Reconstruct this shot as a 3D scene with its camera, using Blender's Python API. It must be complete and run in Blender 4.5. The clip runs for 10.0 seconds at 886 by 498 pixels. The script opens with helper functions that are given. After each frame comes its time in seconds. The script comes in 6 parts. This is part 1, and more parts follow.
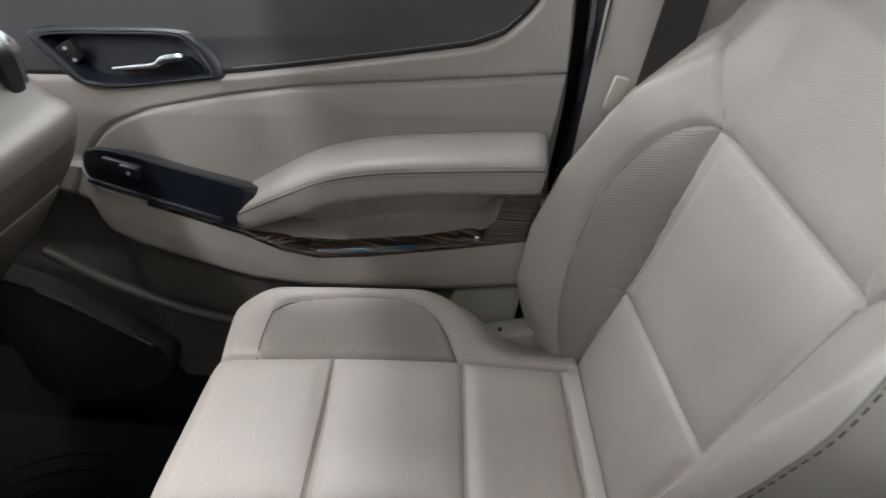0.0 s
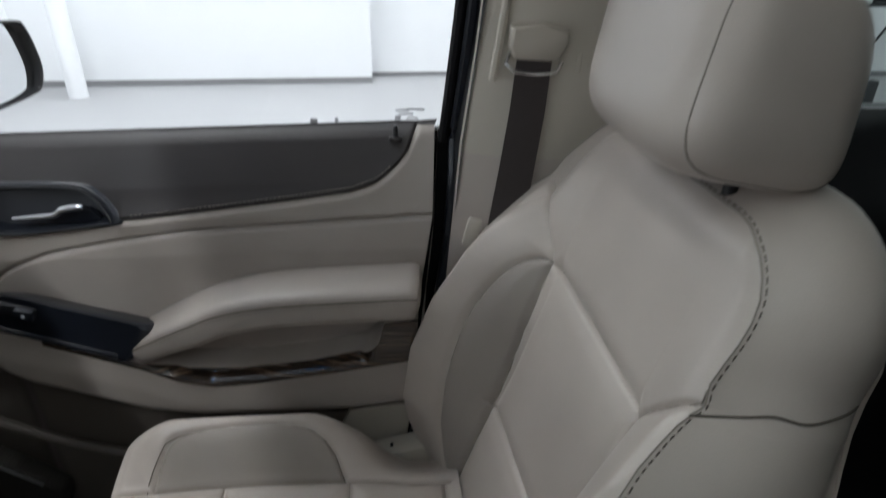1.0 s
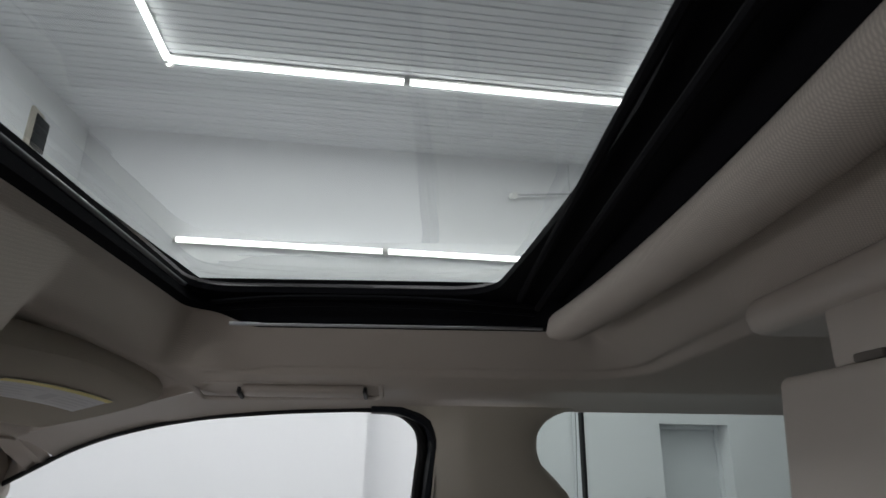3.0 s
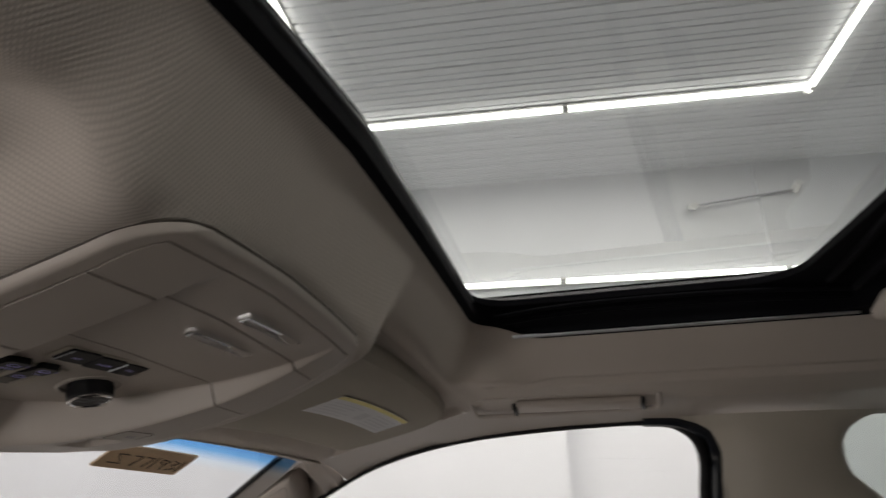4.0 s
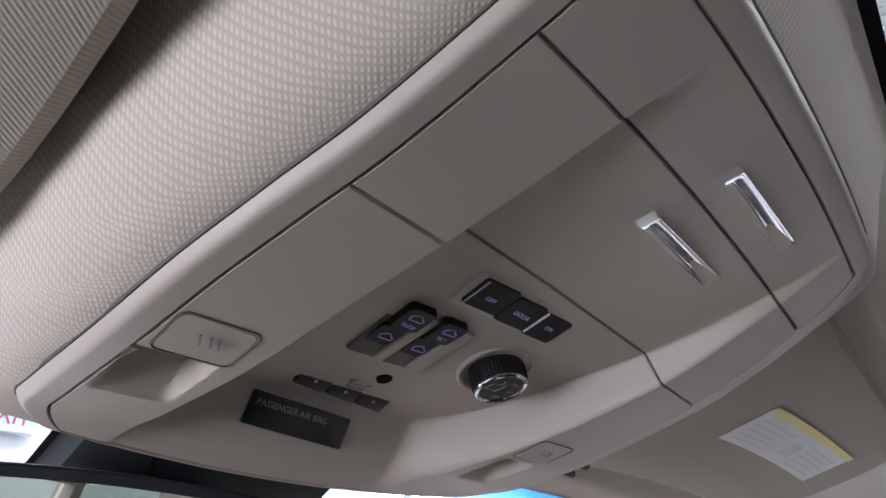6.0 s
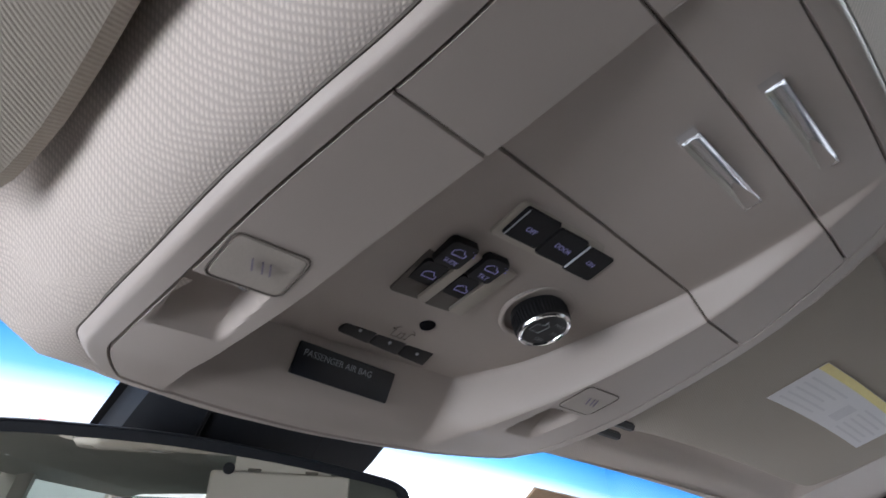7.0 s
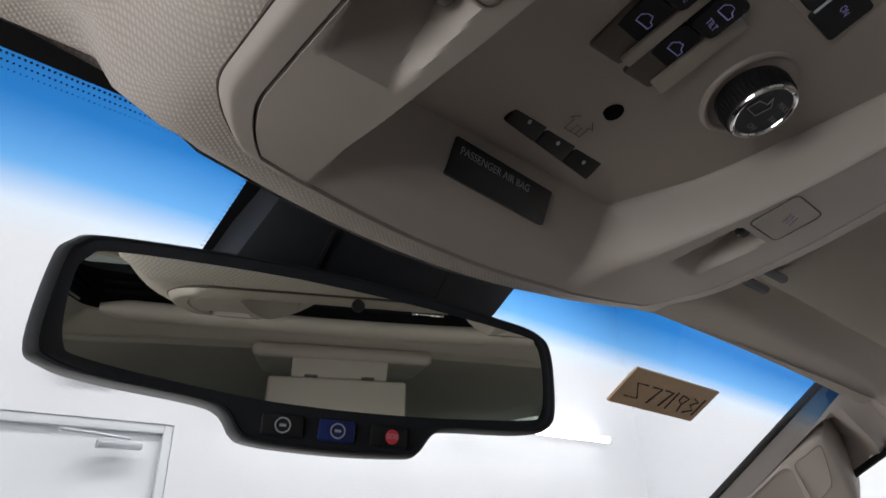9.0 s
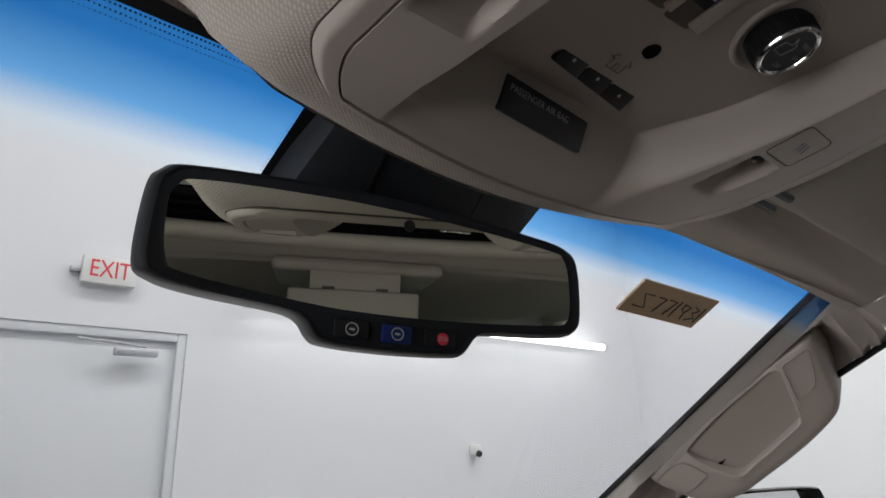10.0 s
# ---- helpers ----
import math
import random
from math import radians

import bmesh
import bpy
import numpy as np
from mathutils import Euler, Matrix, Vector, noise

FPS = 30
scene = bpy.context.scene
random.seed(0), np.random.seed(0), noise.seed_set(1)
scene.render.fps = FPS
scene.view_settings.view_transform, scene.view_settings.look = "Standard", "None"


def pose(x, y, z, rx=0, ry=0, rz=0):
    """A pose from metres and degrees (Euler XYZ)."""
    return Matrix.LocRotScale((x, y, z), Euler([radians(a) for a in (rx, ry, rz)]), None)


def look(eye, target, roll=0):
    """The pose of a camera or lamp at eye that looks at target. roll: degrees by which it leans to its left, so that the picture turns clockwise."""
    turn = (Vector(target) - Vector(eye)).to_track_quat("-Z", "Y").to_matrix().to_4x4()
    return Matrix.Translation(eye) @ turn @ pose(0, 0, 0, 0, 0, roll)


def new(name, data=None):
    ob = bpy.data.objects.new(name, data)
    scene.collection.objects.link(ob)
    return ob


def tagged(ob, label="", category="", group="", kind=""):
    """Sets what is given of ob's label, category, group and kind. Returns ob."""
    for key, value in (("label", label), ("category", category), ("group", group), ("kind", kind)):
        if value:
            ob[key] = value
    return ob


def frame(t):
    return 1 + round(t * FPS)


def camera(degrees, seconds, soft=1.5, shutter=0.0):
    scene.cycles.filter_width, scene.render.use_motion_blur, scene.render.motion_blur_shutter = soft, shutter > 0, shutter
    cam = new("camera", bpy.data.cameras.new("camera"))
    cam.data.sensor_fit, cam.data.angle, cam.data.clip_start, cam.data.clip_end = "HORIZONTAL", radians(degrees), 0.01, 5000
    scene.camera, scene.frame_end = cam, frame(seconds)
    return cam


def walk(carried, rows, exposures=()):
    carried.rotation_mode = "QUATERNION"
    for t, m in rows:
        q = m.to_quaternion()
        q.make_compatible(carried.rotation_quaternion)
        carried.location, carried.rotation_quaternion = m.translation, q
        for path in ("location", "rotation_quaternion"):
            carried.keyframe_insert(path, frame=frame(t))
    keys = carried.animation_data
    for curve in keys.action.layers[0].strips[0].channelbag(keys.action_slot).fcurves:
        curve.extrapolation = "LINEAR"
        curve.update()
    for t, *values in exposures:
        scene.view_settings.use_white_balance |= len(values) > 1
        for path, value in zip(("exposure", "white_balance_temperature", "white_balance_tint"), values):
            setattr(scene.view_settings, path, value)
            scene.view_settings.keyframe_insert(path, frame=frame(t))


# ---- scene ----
cam = camera(72.9, 10.0, soft=1.5, shutter=0.3)
PATH = [
    (0, (0.072, -0.031, 1.545), (-0.101, 1.562, 0.349), -0.2),
    (0.5, (0.126, -0.038, 1.594), (0.1, 1.582, 0.422), 0.7),
    (1, (0.16, -0.086, 1.638), (0.192, 1.688, 0.715), 1.0),
    (1.3, (0.19, -0.13, 1.669), (0.23, 1.768, 1.038), 1.0),
    (1.5, (0.211, -0.152, 1.687), (0.257, 1.792, 1.221), 0.9),
    (1.7, (0.232, -0.182, 1.702), (0.285, 1.796, 1.411), 1.0),
    (2, (0.257, -0.229, 1.717), (0.319, 1.769, 1.781), 1.0),
    (2.2, (0.266, -0.253, 1.723), (0.332, 1.727, 1.996), 1.2),
    (3.5, (0.187, -0.307, 1.7), (0.06, 1.568, 2.384), -0.0),
    (3.7, (0.16, -0.321, 1.689), (-0.14, 1.528, 2.391), -0.3),
    (4, (0.1, -0.293, 1.681), (-0.419, 1.486, 2.433), -0.4),
    (4.5, (0.024, -0.254, 1.667), (-0.840, 1.346, 2.500), -0.1),
    (5, (-0.028, -0.218, 1.660), (-1.079, 1.217, 2.577), -0.7),
    (5.5, (-0.063, -0.195, 1.658), (-1.187, 1.118, 2.664), -1.1),
    (5.7, (-0.072, -0.190, 1.652), (-1.209, 1.092, 2.684), -1.3),
    (6.8, (-0.083, -0.185, 1.620), (-1.270, 1.002, 2.708), -1.8),
    (7, (-0.092, -0.182, 1.614), (-1.294, 0.993, 2.698), -2.3),
    (7.2, (-0.109, -0.184, 1.608), (-1.300, 1.003, 2.691), -2.5),
    (7.5, (-0.132, -0.196, 1.604), (-1.338, 0.994, 2.666), -2.4),
    (8, (-0.177, -0.191, 1.598), (-1.405, 0.991, 2.645), -1.8),
    (8.5, (-0.192, -0.184, 1.59), (-1.471, 1.001, 2.568), -2.2),
    (9, (-0.199, -0.181, 1.588), (-1.528, 1.016, 2.484), -2.2),
    (9.5, (-0.191, -0.22, 1.577), (-1.565, 1.009, 2.353), -2.1),
    (10, (-0.19, -0.222, 1.58), (-1.606, 1.043, 2.209), -2.2),
]
EXPOSURES = [(0.0, 0.24, 6550, 10), (0.5, 0.28, 6400, 9), (1.0, -0.38, 6450, 9), (1.4, -1.0, 6450, 9), (2.0, -1.30, 6450, 11),
             (3.3, -1.08, 7000, 12), (4.0, -1.0, 7400, 15), (4.5, -0.58, 7300, 16), (5.0, -0.23, 7000, 18), (5.5, 0.10, 6600, 18), (7.0, 0.20, 6250, 14),
             (7.5, -0.05, 6450, 13), (8.0, -0.12, 6450, 12), (8.5, -0.32, 6750, 13), (9.0, -0.68, 6850, 13), (9.5, -0.86, 6900, 12), (10.0, -1.08, 6950, 13)]
walk(cam, [(t, look(eye, target, roll)) for t, eye, target, roll in PATH], EXPOSURES)

# ---- light ----
world = bpy.data.worlds.new("world")
world.use_nodes = True
world.node_tree.nodes["Background"].inputs["Color"].default_value = (0.8, 0.85, 0.9, 1)
world.node_tree.nodes["Background"].inputs["Strength"].default_value = 0.0
scene.world = world
TURN = Matrix.Rotation(radians(7.5), 4, "Z")          # the garage stands askew to the car


def lamp(name, place, length, across, watts, aim, along):
    """A long area lamp, just under a tube or as added fill, shining along aim."""
    data = bpy.data.lights.new(name, "AREA")
    data.shape, data.size, data.size_y, data.energy, data.color = "RECTANGLE", length, across, watts, (0.95, 0.98, 1.0)
    ob = new(name, data)
    z = -Vector(aim).normalized()
    x = Vector(along).normalized()
    y = z.cross(x)
    ob.matrix_world = TURN @ (Matrix.Translation(place) @ Matrix((x, y, z)).transposed().to_4x4())
    return ob


CEIL = 5.9
for n, (place, length, aim, along) in enumerate((
        ((0.585, 5.75, CEIL - 0.13), 5.3, (0, 0, -1), (1, 0, 0)),
        ((-2.1, 1.0, CEIL - 0.13), 9.7, (0, 0, -1), (0, 1, 0)),
        ((3.27, 1.0, CEIL - 0.13), 9.7, (0, 0, -1), (0, 1, 0)),
        ((0.585, -3.9, CEIL - 0.13), 5.3, (0, 0, -1), (1, 0, 0)))):
    lamp("tube_lamp", place, length, 0.08, 42 * length, aim, along)

# added fill for garage light at the driver's window, lifting the headliner
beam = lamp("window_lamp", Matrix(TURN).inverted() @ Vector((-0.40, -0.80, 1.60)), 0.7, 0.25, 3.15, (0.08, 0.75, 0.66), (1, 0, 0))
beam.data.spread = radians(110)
# a second added fill, low in the windscreen, for console and seat fronts
lamp("windscreen_lamp", Matrix(TURN).inverted() @ Vector((-1.10, 0.03, 1.36)), 1.0, 0.2, 3.3, (0.80, 0.0, 0.60), (0, 1, 0))


# ---- materials ----
def ramp(tree, source, stops):
    node = tree.nodes.new("ShaderNodeValToRGB")
    while len(node.color_ramp.elements) < len(stops):
        node.color_ramp.elements.new(0.5)
    for e, (at, colour) in zip(node.color_ramp.elements, stops):
        e.position, e.color = at, (*colour, 1)
    tree.links.new(source, node.inputs[0])
    return node.outputs[0]


def math_node(tree, op, a, b=None):
    node = tree.nodes.new("ShaderNodeMath")
    node.operation = op
    for i, v in enumerate((a, b)):
        if v is None:
            continue
        if isinstance(v, (int, float)):
            node.inputs[i].default_value = v
        else:
            tree.links.new(v, node.inputs[i])
    return node.outputs[0]


def material(name, colour, rough=0.5, metal=0.0, spread=0.12, patch=6.0, grain=300.0, bump=0.15, weave=None, coat=0.0, spec=0.5, grain_mix=0.5):
    """A surface with patchy colour, a fine grain and, with weave=(axes, pitch, depth, rows), a woven or ribbed relief."""
    m = bpy.data.materials.new(name)
    m.use_nodes = True
    t = m.node_tree
    p = t.nodes["Principled BSDF"]
    at = t.nodes.new("ShaderNodeTexCoord").outputs["Object"]
    big = t.nodes.new("ShaderNodeTexNoise")
    big.inputs["Scale"].default_value, big.inputs["Detail"].default_value = patch, 4
    fine = t.nodes.new("ShaderNodeTexNoise")
    fine.inputs["Scale"].default_value, fine.inputs["Detail"].default_value = grain, 3
    for n in (big, fine):
        t.links.new(at, n.inputs["Vector"])
    mixed = math_node(t, "ADD", math_node(t, "MULTIPLY", big.outputs[0], 1 - grain_mix), math_node(t, "MULTIPLY", fine.outputs[0], grain_mix))
    lo, hi = [tuple(c * k for c in colour) for k in (1 - spread, 1 + spread)]
    base = ramp(t, mixed, ((0.35, lo), (0.65, hi)))
    height = math_node(t, "MULTIPLY", fine.outputs[0], 0.5)
    if weave:
        (a, b), pitch, depth, both = weave[:4]
        skew = weave[4] if len(weave) > 4 else 0.5
        split = t.nodes.new("ShaderNodeSeparateXYZ")
        t.links.new(at, split.inputs[0])
        k = 2 * math.pi / pitch
        pick = {"x": split.outputs[0], "y": split.outputs[1], "z": split.outputs[2]}
        one = math_node(t, "SINE", math_node(t, "MULTIPLY", math_node(t, "ADD", pick[a], math_node(t, "MULTIPLY", pick[b], skew)), k))
        if both:
            two = math_node(t, "SINE", math_node(t, "MULTIPLY", math_node(t, "SUBTRACT", pick[b], math_node(t, "MULTIPLY", pick[a], skew)), k))
            wv = math_node(t, "MULTIPLY", math_node(t, "ADD", one, 1.0), math_node(t, "ADD", two, 1.0))
            wv = math_node(t, "MULTIPLY", wv, 0.25)
        else:
            wv = math_node(t, "ADD", math_node(t, "MULTIPLY", one, 0.5), 0.5)
        height = math_node(t, "ADD", height, math_node(t, "MULTIPLY", wv, depth))
        mix = t.nodes.new("ShaderNodeMix")
        mix.data_type, mix.blend_type = "RGBA", "MULTIPLY"
        mix.inputs["Factor"].default_value = 0.36 if both else 0.36 * depth
        t.links.new(base, mix.inputs[6])
        t.links.new(ramp(t, wv, ((0.0, (0.35, 0.34, 0.33)), (0.5, (1.0, 1.0, 1.0)))), mix.inputs[7])
        base = mix.outputs[2]
    t.links.new(base, p.inputs["Base Color"])
    rg = t.nodes.new("ShaderNodeMapRange")
    rg.inputs["To Min"].default_value, rg.inputs["To Max"].default_value = max(rough - 0.08, 0.0), min(rough + 0.1, 1) if rough > 0.03 else rough
    t.links.new(big.outputs[0], rg.inputs["Value"])
    t.links.new(rg.outputs[0], p.inputs["Roughness"])
    p.inputs["Metallic"].default_value = metal
    p.inputs["Coat Weight"].default_value = coat
    p.inputs["Specular IOR Level"].default_value = spec
    if bump:
        bn = t.nodes.new("ShaderNodeBump")
        bn.inputs["Strength"].default_value, bn.inputs["Distance"].default_value = bump, 0.0012
        t.links.new(height, bn.inputs["Height"])
        t.links.new(bn.outputs[0], p.inputs["Normal"])
    return m


def pane(name, tint, gloss=1.0, band=None):
    """Thin glass: what is behind shows tinted, with a Fresnel reflection. band: a blue shade band, from one height to another."""
    m = bpy.data.materials.new(name)
    m.use_nodes = True
    t = m.node_tree
    t.nodes.remove(t.nodes["Principled BSDF"])
    see, shine, mix, face = [t.nodes.new("ShaderNode" + k) for k in ("BsdfTransparent", "BsdfGlossy", "MixShader", "LayerWeight")]
    see.inputs["Color"].default_value = (*tint, 1)
    shine.inputs["Roughness"].default_value = 0.02
    face.inputs["Blend"].default_value = 0.5
    if band:
        split = t.nodes.new("ShaderNodeSeparateXYZ")
        t.links.new(t.nodes.new("ShaderNodeTexCoord").outputs["Object"], split.inputs[0])
        rg = t.nodes.new("ShaderNodeMapRange")
        rg.inputs["From Min"].default_value, rg.inputs["From Max"].default_value = band
        curved = math_node(t, "ADD", split.outputs[2], math_node(t, "MULTIPLY", math_node(t, "MULTIPLY", split.outputs[1], split.outputs[1]), 0.075))
        t.links.new(curved, rg.inputs["Value"])
        col = ramp(t, rg.outputs[0], ((0.0, tint), (0.22, (0.70, 0.80, 0.88)), (0.50, (0.14, 0.42, 0.80)), (0.9, (0.02, 0.20, 0.55))))
        t.links.new(col, see.inputs["Color"])
    edge = math_node(t, "ADD", math_node(t, "MULTIPLY", math_node(t, "POWER", face.outputs["Facing"], 4.0), 0.7), 0.05)
    t.links.new(math_node(t, "MULTIPLY", edge, gloss), mix.inputs[0])
    t.links.new(see.outputs[0], mix.inputs[1])
    t.links.new(shine.outputs[0], mix.inputs[2])
    t.links.new(mix.outputs[0], t.nodes["Material Output"].inputs[0])
    return m


def glow(name, colour, strength):
    m = bpy.data.materials.new(name)
    m.use_nodes = True
    p = m.node_tree.nodes["Principled BSDF"]
    p.inputs["Base Color"].default_value = (*colour, 1)
    p.inputs["Emission Color"].default_value = (*colour, 1)
    p.inputs["Emission Strength"].default_value = strength
    return m


TAN = (0.458, 0.408, 0.367)
leather = material("tan_leather", TAN, 0.33, spread=0.06, patch=9, grain=900, bump=0.25, grain_mix=0.35)
ribbed_xy = material("ribbed_leather_flat", TAN, 0.38, spread=0.06, patch=9, grain=900, bump=0.3, weave=(("x", "y"), 0.0034, 0.6, False), grain_mix=0.35)
ribbed_yz = material("ribbed_leather_upright", TAN, 0.38, spread=0.06, patch=9, grain=900, bump=0.2, weave=(("z", "y"), 0.0030, 0.28, False, 0.35), grain_mix=0.35)
perforated = material("perforated_leather", tuple(c * 0.80 for c in TAN), 0.42, spread=0.06, patch=9, grain=900, bump=0.6, weave=(("x", "z"), 0.0030, 0.8, True), grain_mix=0.35)
seam_thread = material("dark_seam", (0.10, 0.085, 0.07), 0.7, grain=1500)
door_leather = material("tan_door_leather", (0.37, 0.332, 0.302), 0.38, spread=0.06, patch=9, grain=900, bump=0.25, grain_mix=0.35)
seat_seam = material("tan_seam_shadow", (0.27, 0.24, 0.21), 0.6, grain=1500)
dark_thread = material("dark_brown_thread", (0.085, 0.072, 0.06), 0.6, grain=1500)
stitch_thread = material("pale_stitch", (0.26, 0.235, 0.21), 0.6, grain=1500)
tan_plastic = material("tan_plastic", (0.47, 0.42, 0.384), 0.46, spread=0.04, patch=5, grain=2200, bump=0.07, grain_mix=0.3)
door_plastic = material("tan_door_plastic", (0.34, 0.303, 0.275), 0.48, spread=0.05, patch=5, grain=1400, bump=0.22, grain_mix=0.3)
# dark taupe for lower panels; on the roof switch wells it carries their shade
dark_taupe = material("dark_taupe_plastic", (0.115, 0.10, 0.088), 0.5, spread=0.06, patch=5, grain=1400, bump=0.25, grain_mix=0.3)
dash_plastic = material("brown_dash_plastic", (0.20, 0.178, 0.158), 0.5, spread=0.06, patch=5, grain=1400, bump=0.25, grain_mix=0.3)
tan_trim = material("pale_tan_trim", (0.50, 0.46, 0.40), 0.55, spread=0.05, patch=5, grain=1400, bump=0.2, grain_mix=0.3)
headliner_cloth = material("headliner_knit", (0.64, 0.578, 0.53), 0.9, spread=0.03, patch=4, grain=700, bump=0.22, weave=(("x", "y"), 0.0025, 1.0, True, 1.0), grain_mix=0.3, spec=0.2)
visor_cloth = material("visor_knit", (0.40, 0.365, 0.315), 0.9, spread=0.05, patch=4, grain=700, bump=0.25, weave=(("x", "y"), 0.0019, 0.5, False, 0.73), grain_mix=0.3, spec=0.2)
dark_vinyl = material("dark_brown_vinyl", (0.023, 0.019, 0.020), 0.52, spread=0.15, patch=8, grain=1000, bump=0.3)
black_plastic = material("black_plastic", (0.014, 0.015, 0.018), 0.38, spread=0.2, patch=12, grain=1200, bump=0.15)
navy_plastic = material("blue_black_plastic", (0.011, 0.0135, 0.020), 0.30, spread=0.12, patch=12, grain=1200, bump=0.15)
switch_black = material("switch_black_plastic", (0.008, 0.008, 0.010), 0.5, spec=0.3, spread=0.15, patch=12, grain=1200, bump=0.1)
smoky_bulb = material("smoky_bulb", (0.07, 0.07, 0.07), 0.12, spread=0.1)
black_rubber = material("black_rubber", (0.009, 0.009, 0.011), 0.6, spread=0.2, grain=600, bump=0.2, spec=0.25)
mirror_case = material("mirror_case_plastic", (0.020, 0.023, 0.029), 0.55, spec=0.35, spread=0.12, patch=12, grain=1200, bump=0.15)
matt_black = material("matt_black_seal", (0.006, 0.006, 0.008), 0.85, spread=0.2, grain=600, bump=0.2, spec=0.08)
black_carpet = material("black_carpet", (0.010, 0.010, 0.012), 0.95, spread=0.4, grain=900, bump=0.9, spec=0.1)
speaker_mesh = material("dark_speaker_cloth", (0.035, 0.032, 0.028), 0.8, spread=0.1, grain=1500, bump=0.5, weave=(("x", "z"), 0.004, 0.7, True))
chrome = material("chrome", (0.82, 0.83, 0.85), 0.10, metal=1.0, spread=0.03, bump=0.0)
satin_metal = material("satin_metal", (0.62, 0.63, 0.66), 0.30, metal=1.0, spread=0.05, bump=0.05)
mirror_glass = material("mirror_glass", (0.84, 0.87, 0.79), 0.0, metal=1.0, spread=0.0, bump=0.0)
clear_glass = pane("clear_glass", (0.94, 0.96, 0.96), 0.5)
rear_glass = pane("tinted_glass", (0.50, 0.56, 0.54), 0.5)
roof_glass = pane("grey_roof_glass", (0.46, 0.49, 0.48), 1.0)
screen_glass = pane("shaded_windscreen", (0.75, 0.77, 0.79), 0.4, band=(1.738, 1.780))
cardboard = material("brown_cardboard", (0.60, 0.43, 0.28), 0.8, spread=0.12, patch=25, grain=500, bump=0.3)
paper = material("white_paper", (0.72, 0.72, 0.74), 0.7, spread=0.03, grain=500, bump=0.05)
yellow_print = material("yellow_print", (0.78, 0.69, 0.30), 0.7, spread=0.05)
grey_print = material("grey_print", (0.45, 0.45, 0.48), 0.7, spread=0.05)
faint_print = material("faint_print", (0.63, 0.63, 0.655), 0.7, spread=0.05)
ink = material("black_ink", (0.02, 0.02, 0.02), 0.6)
pale_print = glow("pale_print", (0.52, 0.55, 0.60), 0.0)
violet_print = glow("violet_print", (0.42, 0.40, 0.85), 0.10)
lamp_print = material("faded_violet_print", (0.24, 0.21, 0.27), 0.6)
dim_print = material("dim_pale_print", (0.34, 0.36, 0.40), 0.5)
knob_print = material("dim_grey_print", (0.20, 0.21, 0.23), 0.5)
red_print = glow("red_print", (0.75, 0.06, 0.08), 0.1)
lens_plastic = material("frosted_lens", (0.45, 0.41, 0.365), 0.40, spread=0.04, grain=900, bump=0.1)
wall_paint = material("white_wall_paint", (0.80, 0.81, 0.83), 0.6, spread=0.02, patch=0.8, grain=60, bump=0.1)
bounce_grey = material("mid_grey_wall_paint", (0.30, 0.30, 0.31), 0.6, spread=0.04, patch=0.8, grain=60, bump=0.1)
deck_paint = material("white_metal_deck", (0.74, 0.75, 0.77), 0.5, spread=0.03, patch=0.7, grain=40, bump=0.1)
door_paint = material("pale_grey_door_paint", (0.70, 0.72, 0.74), 0.45, spread=0.02, patch=1.2, grain=80, bump=0.1)
concrete = material("grey_sealed_concrete", (0.36, 0.36, 0.37), 0.35, spread=0.08, patch=0.9, grain=35, bump=0.15)
base_paint = material("dark_grey_baseboard", (0.22, 0.22, 0.23), 0.5, spread=0.1, grain=60)
steel = material("galvanised_steel", (0.55, 0.56, 0.58), 0.4, metal=0.8, spread=0.08, grain=80)
white_plastic = material("white_plastic", (0.78, 0.78, 0.76), 0.4, spread=0.03, grain=100)
clear_bin = material("milky_bin_plastic", (0.55, 0.60, 0.64), 0.35, spread=0.06, grain=80)
blue_plastic = material("blue_plastic", (0.05, 0.12, 0.42), 0.4)
navy_button = material("navy_button_plastic", (0.012, 0.030, 0.17), 0.4)
green_plastic = material("green_plastic", (0.15, 0.55, 0.08), 0.4)
yellow_plastic = material("yellow_plastic", (0.75, 0.70, 0.12), 0.5)
orange_plastic = material("orange_plastic", (0.80, 0.22, 0.05), 0.5)
tube_glow = glow("led_tube", (0.95, 0.98, 1.0), 14.0)
screen_dark = material("dark_display", (0.03, 0.035, 0.03), 0.12, spread=0.3, patch=3)


def wood_material():
    m = material("dark_glossy_wood", (0.12, 0.075, 0.045), 0.08, spread=0.1, coat=1.0, bump=0.0)
    t = m.node_tree
    p = t.nodes["Principled BSDF"]
    grain = t.nodes.new("ShaderNodeTexNoise")
    grain.inputs["Scale"].default_value, grain.inputs["Detail"].default_value = 1.0, 5
    grow = t.nodes.new("ShaderNodeMapping")
    grow.inputs["Scale"].default_value, grow.inputs["Rotation"].default_value = (7, 60, 380), (0, radians(6), 0)
    t.links.new(t.nodes.new("ShaderNodeTexCoord").outputs["Object"], grow.inputs[0])
    t.links.new(grow.outputs[0], grain.inputs["Vector"])
    # wood grain; its palest streaks also paint in reflections on the gloss
    t.links.new(ramp(t, grain.outputs[0], ((0.38, (0.008, 0.006, 0.005)), (0.52, (0.022, 0.013, 0.009)), (0.60, (0.07, 0.044, 0.029)), (0.72, (0.24, 0.18, 0.13)))), p.inputs["Base Color"])
    return m


glossy_wood = wood_material()
chrome_mirror = material("outside_mirror_glass", (0.85, 0.86, 0.87), 0.02, metal=1.0, spread=0.0, bump=0.0)
MIRROR_DIP = -0.072


# ---- builders ----
def clamp(v, lo=0.0, hi=1.0):
    return max(lo, min(hi, v))


def step(a, b, v):
    k = clamp((v - a) / (b - a))
    return k * k * (3 - 2 * k)


